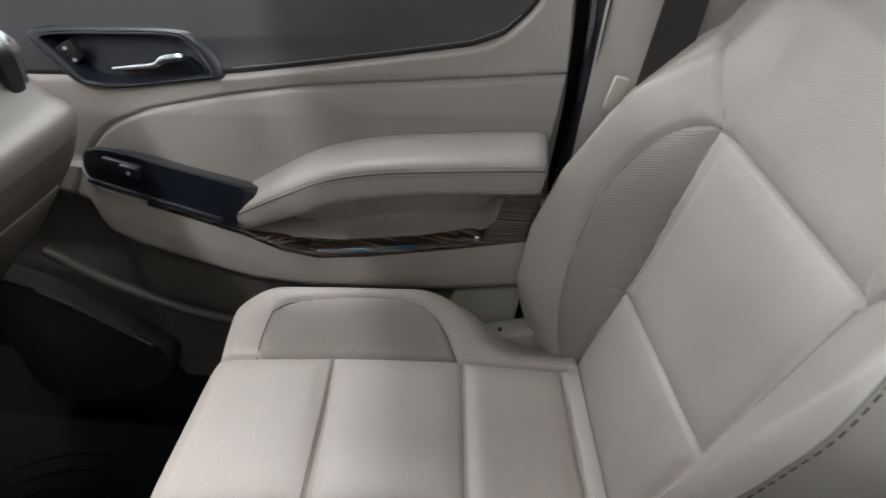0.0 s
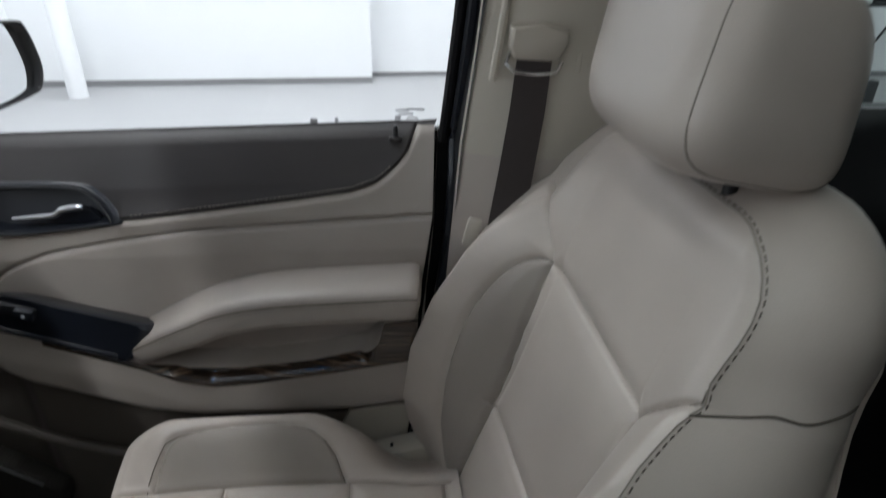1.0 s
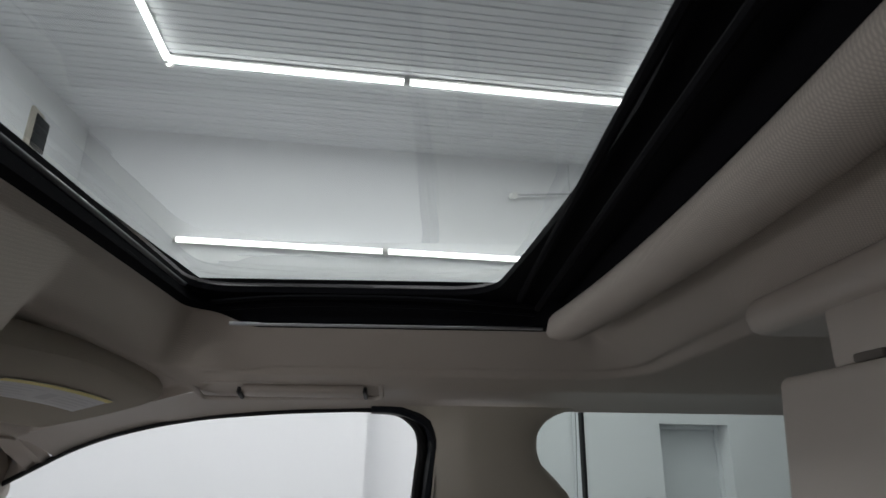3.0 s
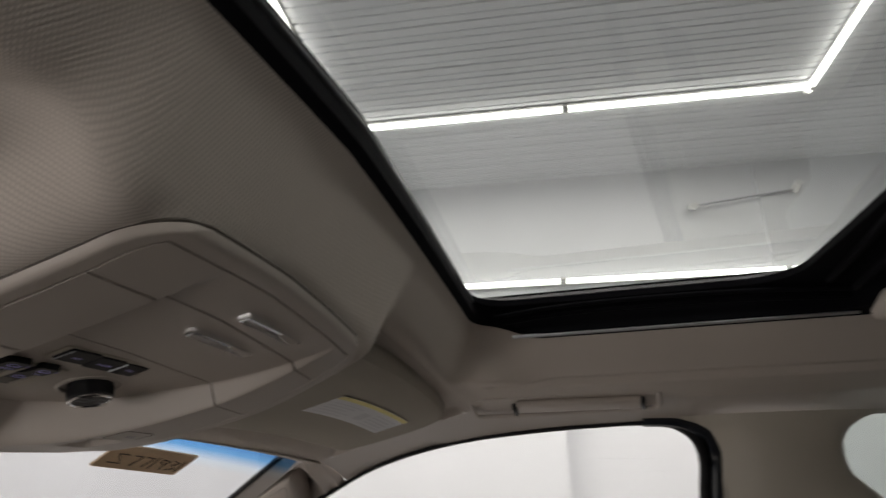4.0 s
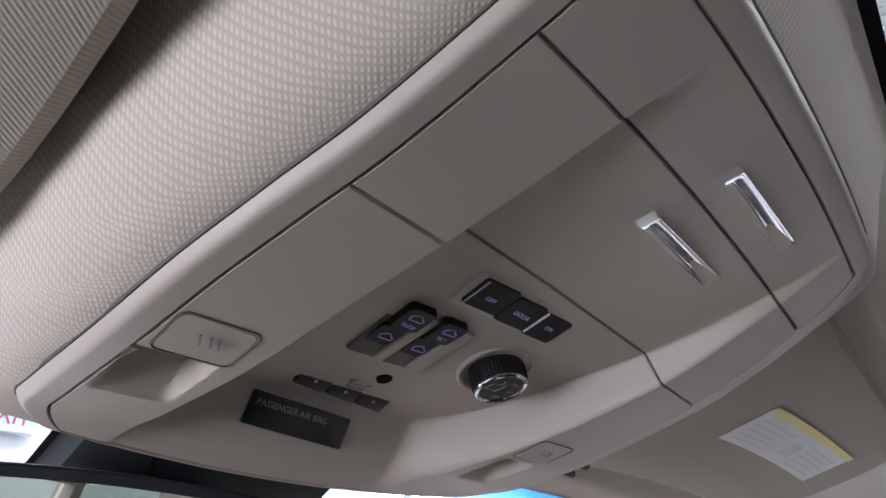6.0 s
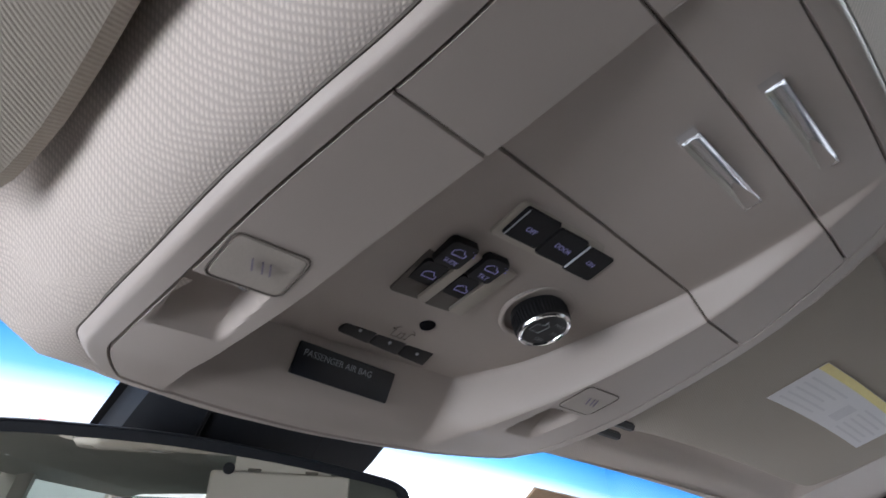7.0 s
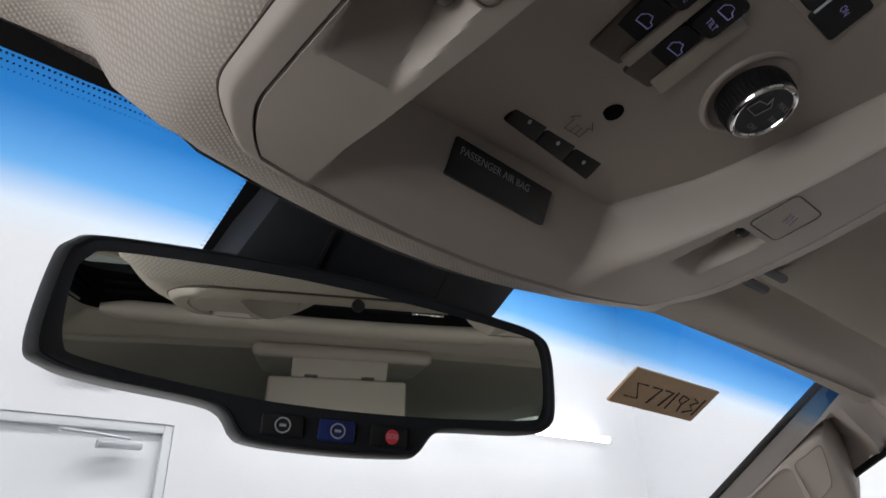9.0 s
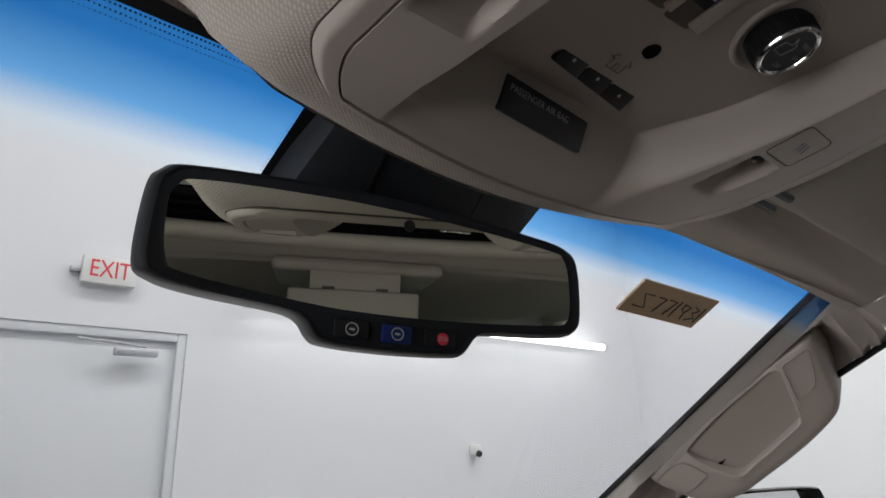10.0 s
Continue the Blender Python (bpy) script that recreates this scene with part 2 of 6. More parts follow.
def along(table, v):
    """Straight lines through the (place, value) pairs of table."""
    if v <= table[0][0]:
        return table[0][1]
    for (a, p), (b, q) in zip(table, table[1:]):
        if v <= b:
            return p + (q - p) * (v - a) / (b - a)
    return table[-1][1]


def smooth(points, n=6, closed=False):
    """A Catmull-Rom curve through points."""
    pts = [Vector(p) for p in points]
    out = []
    count = len(pts)
    for i in range(count if closed else count - 1):
        if closed:
            a, b, c, d = (pts[(i + k) % count] for k in (-1, 0, 1, 2))
        else:
            a, b, c, d = (pts[clamp(i + k, 0, count - 1)] for k in (-1, 0, 1, 2))
        for k in range(n):
            s = k / n
            out.append(0.5 * (2 * b + (c - a) * s + (2 * a - 5 * b + 4 * c - d) * s * s + (3 * b - a - 3 * c + d) * s ** 3))
    if not closed:
        out.append(pts[-1])
    return out


def near(line, a, b):
    """Distance from (a, b) to a polyline of pairs."""
    best = 9.0
    for (p, q), (r, s) in zip(line, line[1:]):
        dx, dy = r - p, s - q
        k = clamp(((a - p) * dx + (b - q) * dy) / (dx * dx + dy * dy + 1e-12))
        best = min(best, math.hypot(a - p - k * dx, b - q - k * dy))
    return best


def inside(poly, a, b):
    hit = False
    for (p, q), (r, s) in zip(poly, poly[1:] + poly[:1]):
        if (q > b) != (s > b) and a < p + (b - q) * (r - p) / (s - q):
            hit = not hit
    return hit


def thing(name, base, label, category, group="", kind=""):
    ob = new(name)
    ob.location = base
    ob.empty_display_size = 0.05
    return tagged(ob, label, category, group, kind)


def part(name, shape, material_, parent=None, label="", flat=False, crisp=38):
    """Links a bmesh, or a pair of vertices and faces, as one mesh object in world places, under a thing or a part."""
    mesh = bpy.data.meshes.new(name)
    if isinstance(shape, tuple):
        mesh.from_pydata([tuple(v) for v in shape[0]], [], shape[1])
        mesh.update()
    else:
        bmesh.ops.recalc_face_normals(shape, faces=shape.faces)
        shape.to_mesh(mesh)
        shape.free()
    if not flat:
        mesh.polygons.foreach_set("use_smooth", [True] * len(mesh.polygons))
        mesh.set_sharp_from_angle(angle=radians(crisp))
    mesh.materials.append(material_)
    ob = new(name, mesh)
    if parent is not None:
        ob.parent = parent
        if parent.parent is None:
            ob.matrix_parent_inverse = Matrix.Translation(-parent.location)
    return tagged(ob, label)


def structure(name, shape, material_, label, category, flat=False, crisp=38):
    return tagged(part(name, shape, material_, None, "", flat, crisp), label, category, "", "structure")


def box(size, place, bevel=0.004, turn=None, segments=2, bm=None):
    bm = bm or bmesh.new()
    made = bmesh.ops.create_cube(bm, size=1.0)["verts"]
    bmesh.ops.scale(bm, vec=size, verts=made)
    if bevel:
        edges = list({e for v in made for e in v.link_edges})
        made = list({v for f in bmesh.ops.bevel(bm, geom=edges, offset=min(bevel, min(size) * 0.45), segments=segments, profile=0.5, affect="EDGES")["faces"] for v in f.verts} | {v for v in made if v.is_valid})
    m = Matrix.Translation(place) @ (turn.to_4x4() if turn is not None else Matrix())
    bmesh.ops.transform(bm, matrix=m, verts=[v for v in made if v.is_valid])
    return bm


def rod(points, radius, sides=10, bm=None, closed=False, squash=1.0, up=(0, 0, 1)):
    """A round bar along points; radius a number or one for each point."""
    bm = bm or bmesh.new()
    pts = [Vector(p) for p in points]
    n = len(pts)
    rings = []
    for i, p in enumerate(pts):
        if closed:
            d = pts[(i + 1) % n] - pts[i - 1]
        else:
            d = pts[min(i + 1, n - 1)] - pts[max(i - 1, 0)]
        d.normalize()
        side = d.cross(Vector(up))
        if side.length < 1e-4:
            side = d.cross(Vector((1, 0, 0)))
        side.normalize()
        lift = side.cross(d)
        r = radius[i] if isinstance(radius, (list, tuple)) else radius
        rings.append([bm.verts.new(p + side * r * math.cos(2 * math.pi * k / sides) + lift * r * squash * math.sin(2 * math.pi * k / sides)) for k in range(sides)])
    for i in range(n if closed else n - 1):
        a, b = rings[i], rings[(i + 1) % n]
        for k in range(sides):
            bm.faces.new((a[k], a[(k + 1) % sides], b[(k + 1) % sides], b[k]))
    if not closed:
        bm.faces.new(rings[0][::-1])
        bm.faces.new(rings[-1])
    return bm


def plate(outline, place, bevel=0.0, bm=None):
    """A flat outline of pairs, thickened between two levels; place(a, b, level) gives the point. bevel shrinks the second level's rim."""
    bm = bm or bmesh.new()
    n = len(outline)
    ca, cb = sum(p[0] for p in outline) / n, sum(p[1] for p in outline) / n
    levels = [(0.0, 1.0), (1.0, 1.0)] if not bevel else [(0.0, 1.0), (0.7, 1.0), (0.93, 1 - bevel * 0.4), (1.0, 1 - bevel)]
    rings = [[bm.verts.new(place(ca + (a - ca) * k, cb + (b - cb) * k, h)) for a, b in outline] for h, k in levels]
    for a, b in zip(rings, rings[1:]):
        for k in range(n):
            bm.faces.new((a[k], a[(k + 1) % n], b[(k + 1) % n], b[k]))
    bm.faces.new(rings[0][::-1])
    bm.faces.new(rings[-1])
    return bm


def rounded(w, h, r, n=5):
    """The outline of a rounded rectangle about the origin."""
    out = []
    for cx, cy, a in ((w / 2 - r, h / 2 - r, 0), (-w / 2 + r, h / 2 - r, 90), (-w / 2 + r, -h / 2 + r, 180), (w / 2 - r, -h / 2 + r, 270)):
        for k in range(n + 1):
            t = radians(a + 90 * k / n)
            out.append((cx + r * math.cos(t), cy + r * math.sin(t)))
    return out


def sheet(fn, us, vs, region=None):
    """A grid of fn(u, v), cut by region(u, v) at each face's middle into shapes by name; None leaves the face out."""
    nv = len(vs)
    verts = [fn(u, v) for u in us for v in vs]
    faces = {}
    for i in range(len(us) - 1):
        for j in range(nv - 1):
            name = region((us[i] + us[i + 1]) / 2, (vs[j] + vs[j + 1]) / 2) if region else "all"
            if name:
                a = i * nv + j
                faces.setdefault(name, []).append((a, a + 1, a + nv + 1, a + nv))
    out = {}
    for name, quads in faces.items():
        used = sorted({i for q in quads for i in q})
        back = {i: k for k, i in enumerate(used)}
        out[name] = ([verts[i] for i in used], [tuple(back[i] for i in q) for q in quads])
    return out


def span(a, b, n):
    return [a + (b - a) * i / n for i in range(n + 1)]


def superbox(centre, size, power=4.0, n=14, turn=None):
    """A cushion-like box: a cube's grid pushed out to a rounded shape."""
    bm = bmesh.new()
    bmesh.ops.create_cube(bm, size=2.0)
    bmesh.ops.subdivide_edges(bm, edges=bm.edges, cuts=n, use_grid_fill=True)
    for v in bm.verts:
        c = v.co
        s = [math.tan(k * math.pi / 4) for k in c]
        k = sum(abs(a) ** power for a in s) ** (-1 / power)
        w = Vector((s[0] * k * size[0] / 2, s[1] * k * size[1] / 2, s[2] * k * size[2] / 2))
        v.co = Vector(centre) + (turn @ w if turn is not None else w)
    return bm


def lettering(name, text, size, m, material_, parent, label="", align="CENTER"):
    """Raised letters in the built-in font, laid in the plane of m."""
    curve = bpy.data.curves.new(name, "FONT")
    curve.body, curve.size, curve.extrude, curve.align_x, curve.align_y = text, size, size * 0.01, align, "CENTER"
    ob = bpy.data.objects.new(name, curve)
    scene.collection.objects.link(ob)
    mesh = bpy.data.meshes.new_from_object(ob.evaluated_get(bpy.context.evaluated_depsgraph_get()))
    bpy.data.objects.remove(ob)
    bpy.data.curves.remove(curve)
    mesh.transform(m)
    bm = bmesh.new()
    bm.from_mesh(mesh)
    bpy.data.meshes.remove(mesh)
    return part(name, bm, material_, parent, label, flat=True)


def dashes(line, length, gap, radius, bm=None):
    """Stitches along a dense polyline."""
    bm = bm or bmesh.new()
    run, start, acc = 0.0, 0, []
    pts = [Vector(p) for p in line]
    for i in range(1, len(pts)):
        run += (pts[i] - pts[i - 1]).length
        if run > length + gap:
            a, b = pts[start], pts[i]
            d = (b - a)
            rod([a, a + d * (length / (length + gap))], radius, 5, bm)
            run, start = 0.0, i
    return bm


def dense(fn, a, b, n):
    return [fn(a + (b - a) * k / n) for k in range(n + 1)]


# ---- the garage ----
def askew(bm):
    bmesh.ops.transform(bm, matrix=TURN, verts=bm.verts)
    return bm


def gbox(lo, hi, bevel=0.0):
    size = [b - a for a, b in zip(lo, hi)]
    return box(size, [(a + b) / 2 for a, b in zip(lo, hi)], bevel)


def gwall(name, lo, hi, label, material_=None, category="wall"):
    return structure(name, askew(gbox(lo, hi)), material_ or wall_paint, label, category, flat=True)


ground = bmesh.new()
bmesh.ops.create_grid(ground, x_segments=8, y_segments=8, size=14)
structure("floor", ground, concrete, "grey sealed concrete garage floor", "floor")
gwall("wall_side_front", (-6.2, 7.6, 0), (0.37, 8.4, CEIL + 0.2), "white painted garage wall")
gwall("wall_side_rear", (3.20, 7.55, 0), (4.25, 8.4, CEIL + 0.2), "white painted garage wall beside a door")
gwall("wall_side_far", (5.24, 7.55, 0), (9.0, 8.4, CEIL + 0.2), "white painted garage wall beside a door")
gwall("wall_over_door", (4.25, 7.55, 2.12), (5.24, 8.4, CEIL + 0.2), "white painted wall above a door")
gwall("wall_over_gate", (0.37, 7.6, 3.4), (3.20, 8.4, CEIL + 0.2), "white painted wall above a roll-up gate")
gwall("wall_end", (8.8, -7, 0), (9.1, 8, CEIL + 0.2), "white painted garage end wall")
# unseen wall, grey only to cut light bounced into the driver's side
gwall("wall_opposite", (-6.5, -7.3, 0), (9, -7, CEIL + 0.2), "grey painted garage wall", bounce_grey)
structure("wall_front", gbox((-4.9, 1.23, 0), (-4.6, 9.6, CEIL + 0.4)), wall_paint, "white painted garage wall in front of the car", "wall", flat=True)
structure("wall_front_left", gbox((-4.9, -9, 0), (-4.6, 0.02, CEIL + 0.4)), wall_paint, "white painted garage wall in front of the car", "wall", flat=True)
structure("wall_over_exit", gbox((-4.9, 0.02, 2.42), (-4.6, 1.23, CEIL + 0.4)), wall_paint, "white painted wall above an exit door", "wall", flat=True)
for lo, hi in (((-6, 7.588, 0), (0.37, 7.603, 0.07)), ((3.20, 7.535, 0), (4.25, 7.553, 0.07)), ((5.24, 7.535, 0), (8.8, 7.553, 0.07))):
    gwall("baseboard", lo, hi, "dark grey vinyl baseboard", base_paint, "baseboard")

ribs = []
y = -7.0
while y < 8.6:
    ribs += [(y, CEIL), (y + 0.088, CEIL), (y + 0.096, CEIL + 0.008), (y + 0.112, CEIL + 0.008), (y + 0.118, CEIL), (y + 0.172, CEIL), (y + 0.180, CEIL + 0.013), (y + 0.206, CEIL + 0.013)]
    y += 0.216
deck = sheet(lambda u, v: TURN @ Vector((u, ribs[int(v)][0], ribs[int(v)][1])), span(-7.5, 9.2, 6), list(range(len(ribs))))["all"]
structure("ceiling", deck, deck_paint, "white ribbed metal deck ceiling", "ceiling", flat=True)

gate = thing("rollup_gate", TURN @ Vector((1.6, 8.0, 0)), "white ribbed roll-up garage gate, shut", "garage door", kind="structure")
for k in range(22):
    part("slat", askew(gbox((0.30, 8.0, 0.05 + k * 0.155), (3.30, 8.08, 0.2043 + k * 0.155))), wall_paint, gate)
part("bottom_seal", askew(gbox((0.30, 7.985, 0.0), (3.30, 8.085, 0.0495), 0.006)), base_paint, gate, "dark rubber bottom seal")
part("guide_rail", askew(gbox((3.165, 7.535, 0), (3.199, 7.66, 3.4), 0.004)), black_rubber, gate, "dark gate guide rail")
part("pull_cord", askew(rod([(3.12, 7.57, 3.3), (3.09, 7.57, 1.9), (3.05, 7.57, 0.7)], 0.005, 6)), base_paint, gate, "thin grey pull cord")


def flush_door(name, x0, x1, y0, height, m, label, side):
    """A flush steel door, set back in a frame, in the plane y = y0."""
    d = thing(name, m @ Vector(((x0 + x1) / 2, y0, 0)), label, "door", kind="structure")

    def put(bm):
        bmesh.ops.transform(bm, matrix=m, verts=bm.verts)
        return bm
    part("leaf", put(gbox((x0 + 0.06, y0 + 0.02, 0.01), (x1 - 0.06, y0 + 0.065, height - 0.06), 0.003)), door_paint, d)
    for a, b in ((x0, x0 + 0.06), (x1 - 0.06, x1)):
        part("door_frame", put(gbox((a, y0 - 0.02, 0), (b, y0 + 0.12, height), 0.006)), door_paint, d)
    part("door_frame", put(gbox((x0 + 0.061, y0 - 0.02, height - 0.06), (x1 - 0.061, y0 + 0.12, height), 0.006)), door_paint, d)
    hx = x1 - 0.055 if side > 0 else x0 + 0.055
    for z in (0.25, height / 2, height - 0.3):
        part("hinge", put(gbox((hx - 0.02, y0 - 0.004, z), (hx + 0.02, y0 + 0.019, z + 0.11), 0.003)), steel, d, "steel hinge")
    kx = x0 + 0.12 if side > 0 else x1 - 0.12
    part("handle", put(rod([(kx, y0 - 0.05, 1.0), (kx + side * 0.11, y0 - 0.05, 1.0)], 0.011)), steel, d, "steel lever handle")
    part("handle_rose", put(rod([(kx, y0 + 0.02, 1.0), (kx, y0 - 0.052, 1.0)], 0.02)), steel, d)
    return d


flush_door("door_1", 4.25, 5.24, 7.80, 2.12, TURN, "pale grey flush door set back in the wall, shut", 1)
quarter = Matrix.Rotation(radians(90), 4, "Z")
exit_door = flush_door("door_2", 0.02, 1.23, 4.63, 2.42, quarter, "pale grey flush exit door, shut", -1)
part("door_closer", gbox((-4.59, 0.76, 2.235), (-4.53, 1.03, 2.285), 0.006), steel, exit_door, "grey door closer body")
part("closer_arm", rod([(-4.55, 0.95, 2.30), (-4.52, 0.70, 2.315), (-4.58, 0.55, 2.335)], 0.010), steel, exit_door, "grey door closer arm")


def led_tube(a, b, m, drop, label):
    """A bare LED tube in its tray, from a to b."""
    a, b = Vector(a), Vector(b)
    t = thing("led_tube_light", m @ ((a + b) / 2), label, "tube light", "led tubes")
    bm = rod([a, b], 0.036, 12)
    bmesh.ops.transform(bm, matrix=m, verts=bm.verts)
    part("tube", bm, tube_glow, t)
    back = rod([a + Vector(drop), b + Vector(drop)], 0.035, 4)
    bmesh.ops.transform(back, matrix=m, verts=back.verts)
    part("tray", back, white_plastic, t)
    for e in (a, b):
        c = rod([e - (b - a).normalized() * 0.02, e + (b - a).normalized() * 0.02], 0.048, 12)
        bmesh.ops.transform(c, matrix=m, verts=c.verts)
        part("end_cap", c, white_plastic, t)
    return t


z = CEIL - 0.07
for a, b in (((-2.1, 5.75), (0.57, 5.75)), ((0.60, 5.75), (3.27, 5.75)), ((-2.1, -3.9), (0.57, -3.9)), ((0.60, -3.9), (3.27, -3.9))):
    led_tube((*a, z), (*b, z), TURN, (0, 0, 0.045), "lit white LED ceiling tube in a large rectangle")
for x in (-2.1, 3.27):
    for k in range(4):
        led_tube((x, -3.85 + k * 2.43, z), (x, -3.85 + k * 2.43 + 2.40, z), TURN, (0, 0, 0.045), "lit white LED ceiling tube in a large rectangle")
for a, b in ((-2.25, 0.47), (0.51, 3.3), (3.34, 5.9)):
    led_tube((a, 7.49, 4.30), (b, 7.49, 4.30), TURN, (0, 0.045, 0), "lit white LED tube high on the wall")
for a, b in ((1.6, 3.96), (4.0, 6.22)):
    led_tube((-4.48, a, 2.68), (-4.48, b, 2.69), Matrix(), (-0.045, 0, 0), "lit white LED tube on the wall")

sign = thing("exit_sign", (-4.55, 0.66, 2.78), "white exit sign with red letters", "exit sign")
part("case", gbox((-4.58, 0.50, 2.69), (-4.52, 0.83, 2.875), 0.008), white_plastic, sign)
part("bracket", gbox((-4.60, 0.44, 2.76), (-4.55, 0.505, 2.80), 0.004), steel, sign)
lettering("letters", "EXIT", 0.165, Matrix.Translation((-4.5185, 0.665, 2.783)) @ Matrix(((0, 0, 1, 0), (0.74, 0, 0, 0), (0, 1, 0, 0), (0, 0, 0, 1))), red_print, sign, "red letters")

sensor = thing("wall_sensor", (-4.56, 4.0, 1.52), "small white wall sensor with a dark lens", "sensor")
part("case", gbox((-4.60, 3.95, 1.50), (-4.52, 4.05, 1.60), 0.02), white_plastic, sensor)
part("lens", rod([(-4.53, 4.0, 1.52), (-4.50, 4.0, 1.51)], 0.03, 12), black_plastic, sensor, "dark lens")

bollard = thing("bollard", TURN @ Vector((-2.88, 7.06, 0)), "white painted steel bollard on the concrete floor", "bollard")
part("post", askew(rod([(-2.88, 7.06, 0), (-2.88, 7.06, 1.08), (-2.88, 7.06, 1.13), (-2.88, 7.06, 1.15)], [0.1, 0.1, 0.085, 0.04], 20)), wall_paint, bollard)
bollard2 = thing("bollard", TURN @ Vector((3.75, 7.2, 0)), "white painted steel bollard beside a roll-up gate", "bollard")
part("post", askew(rod([(3.75, 7.2, 0), (3.75, 7.2, 1.05), (3.75, 7.2, 1.10), (3.75, 7.2, 1.12)], [0.09, 0.09, 0.075, 0.03], 20)), wall_paint, bollard2)

keypad = thing("keypad", TURN @ Vector((4.0, 7.54, 1.12)), "small black keypad on a white wall", "keypad")
part("case", askew(gbox((3.96, 7.51, 1.04), (4.04, 7.548, 1.20), 0.01)), black_plastic, keypad)
pipe = thing("conduit", TURN @ Vector((2.5, 7.55, 5.2)), "thin grey conduit with a sensor head on a wall", "conduit")
part("pipe", askew(rod([(2.30, 7.5, 5.28), (3.65, 7.5, 5.42)], 0.015)), steel, pipe)
part("sensor_head", askew(rod([(2.30, 7.53, 5.28), (2.30, 7.36, 5.22)], 0.05)), white_plastic, pipe)
part("sensor_head", askew(rod([(3.65, 7.53, 5.42), (3.65, 7.36, 5.46)], 0.05)), white_plastic, pipe)
heater = thing("unit_heater", TURN @ Vector((-4.2, 6.9, 5.0)), "beige hanging unit heater with dark louvres", "heater")
part("case", askew(gbox((-4.6, 6.5, 5.0), (-3.75, 7.2, 5.55), 0.03)), tan_trim, heater)
part("louvres", askew(gbox((-3.752, 6.58, 5.06), (-3.735, 7.1, 5.48), 0.005)), black_plastic, heater, "dark louvres")
for x in (-4.5, -3.85):
    part("hanger", askew(rod([(x, 6.85, 5.54), (x, 6.85, CEIL)], 0.012)), steel, heater)

MOVED = TURN @ Matrix.Translation((0.53, -0.50, 0))    # the corner with the workbench


def moved(bm):
    bmesh.ops.transform(bm, matrix=MOVED, verts=bm.verts)
    return bm


bench = thing("wall_bench", MOVED @ Vector((5.2, 6.9, 0)), "dark folding workbench with crossed metal legs", "workbench")
part("top", moved(gbox((4.5, 6.5, 1.05), (6.5, 7.2, 1.085), 0.004)), black_plastic, bench)
for x in (4.6, 5.5, 6.4):
    for a, b in ((6.55, 7.15), (7.15, 6.55)):
        part("leg", moved(rod([(x, a, 0), (x, b, 1.05)], 0.014)), black_plastic, bench)
    part("brace", moved(rod([(x, 6.55, 0.75), (x + 0.35, 6.55, 1.05)], 0.012)), black_plastic, bench)
monitor = thing("monitor", MOVED @ Vector((5.35, 6.85, 1.085)), "wide dark computer monitor on a workbench", "monitor")
part("screen", box((0.86, 0.04, 0.44), MOVED @ Vector((5.50, 6.85, 1.40)), 0.008, (MOVED @ Matrix.Rotation(radians(-18), 4, "X")).to_3x3()), screen_dark, monitor)
part("stand", moved(gbox((5.38, 6.83, 1.085), (5.62, 6.99, 1.22), 0.01)), black_plastic, monitor)
for k, (x, zz, w, h, mt, nm, lb) in enumerate(((4.62, 1.085, 0.10, 0.11, green_plastic, "bottle", "small green bottle on a workbench"), (4.78, 1.085, 0.06, 0.2, black_plastic, "bottle", "dark slim bottle on a workbench"), (4.92, 1.085, 0.09, 0.14, yellow_plastic, "bottle", "yellow bottle on a workbench"), (5.02, 1.085, 0.14, 0.07, white_plastic, "box", "low white box on a workbench"), (5.6, 1.085, 0.3, 0.06, yellow_plastic, "paper_pad", "yellow paper pad on a workbench"), (5.95, 1.085, 0.16, 0.12, white_plastic, "box", "small white box on a workbench"))):
    o = thing(nm, MOVED @ Vector((x, 6.6, zz)), lb, nm.replace("_", " "))
    if nm == "bottle":
        part("body", moved(rod([(x, 6.6, zz), (x, 6.6, zz + h * 0.7), (x, 6.6, zz + h * 0.8), (x, 6.6, zz + h)], [w / 2, w / 2, w / 5, w / 5], 14)), mt, o)
    else:
        part("body", moved(gbox((x - w / 2, 6.52, zz), (x + w / 2, 6.72, zz + h), 0.01)), mt, o)
for k, zz in enumerate((0.0, 0.32)):
    o = thing("storage_bin", MOVED @ Vector((4.45, 6.4, zz)), "milky plastic storage bin with a lid", "storage bin", "storage bins")
    part("body", moved(gbox((4.2, 6.2, zz), (4.75, 6.6, zz + 0.28), 0.02)), clear_bin, o)
    part("lid", moved(gbox((4.18, 6.18, zz + 0.281), (4.77, 6.62, zz + 0.318), 0.01)), white_plastic, o)
crate = thing("crate", MOVED @ Vector((4.35, 6.9, 0)), "black plastic crate on the concrete floor", "crate")
for lo, hi in (((3.95, 6.75, 0), (4.15, 6.77, 0.3)), ((3.95, 7.05, 0), (4.15, 7.07, 0.3)), ((3.93, 6.75, 0), (3.95, 7.07, 0.3)), ((4.15, 6.75, 0), (4.17, 7.07, 0.3))):
    part("crate_side", moved(gbox(lo, hi, 0.004)), black_plastic, crate)
part("crate_floor", moved(gbox((3.951, 6.771, 0.0), (4.149, 7.049, 0.015))), black_plastic, crate)
bag = thing("tool_bag", MOVED @ Vector((4.55, 6.4, 0.64)), "blue cloth bag on stacked bins", "bag")
part("body", superbox(MOVED @ Vector((4.6, 6.4, 0.70)), (0.34, 0.25, 0.13), 3.0, 6), blue_plastic, bag)
drill = thing("power_tool", MOVED @ Vector((4.35, 6.35, 0.64)), "orange and brown hand tool on stacked bins", "tool")
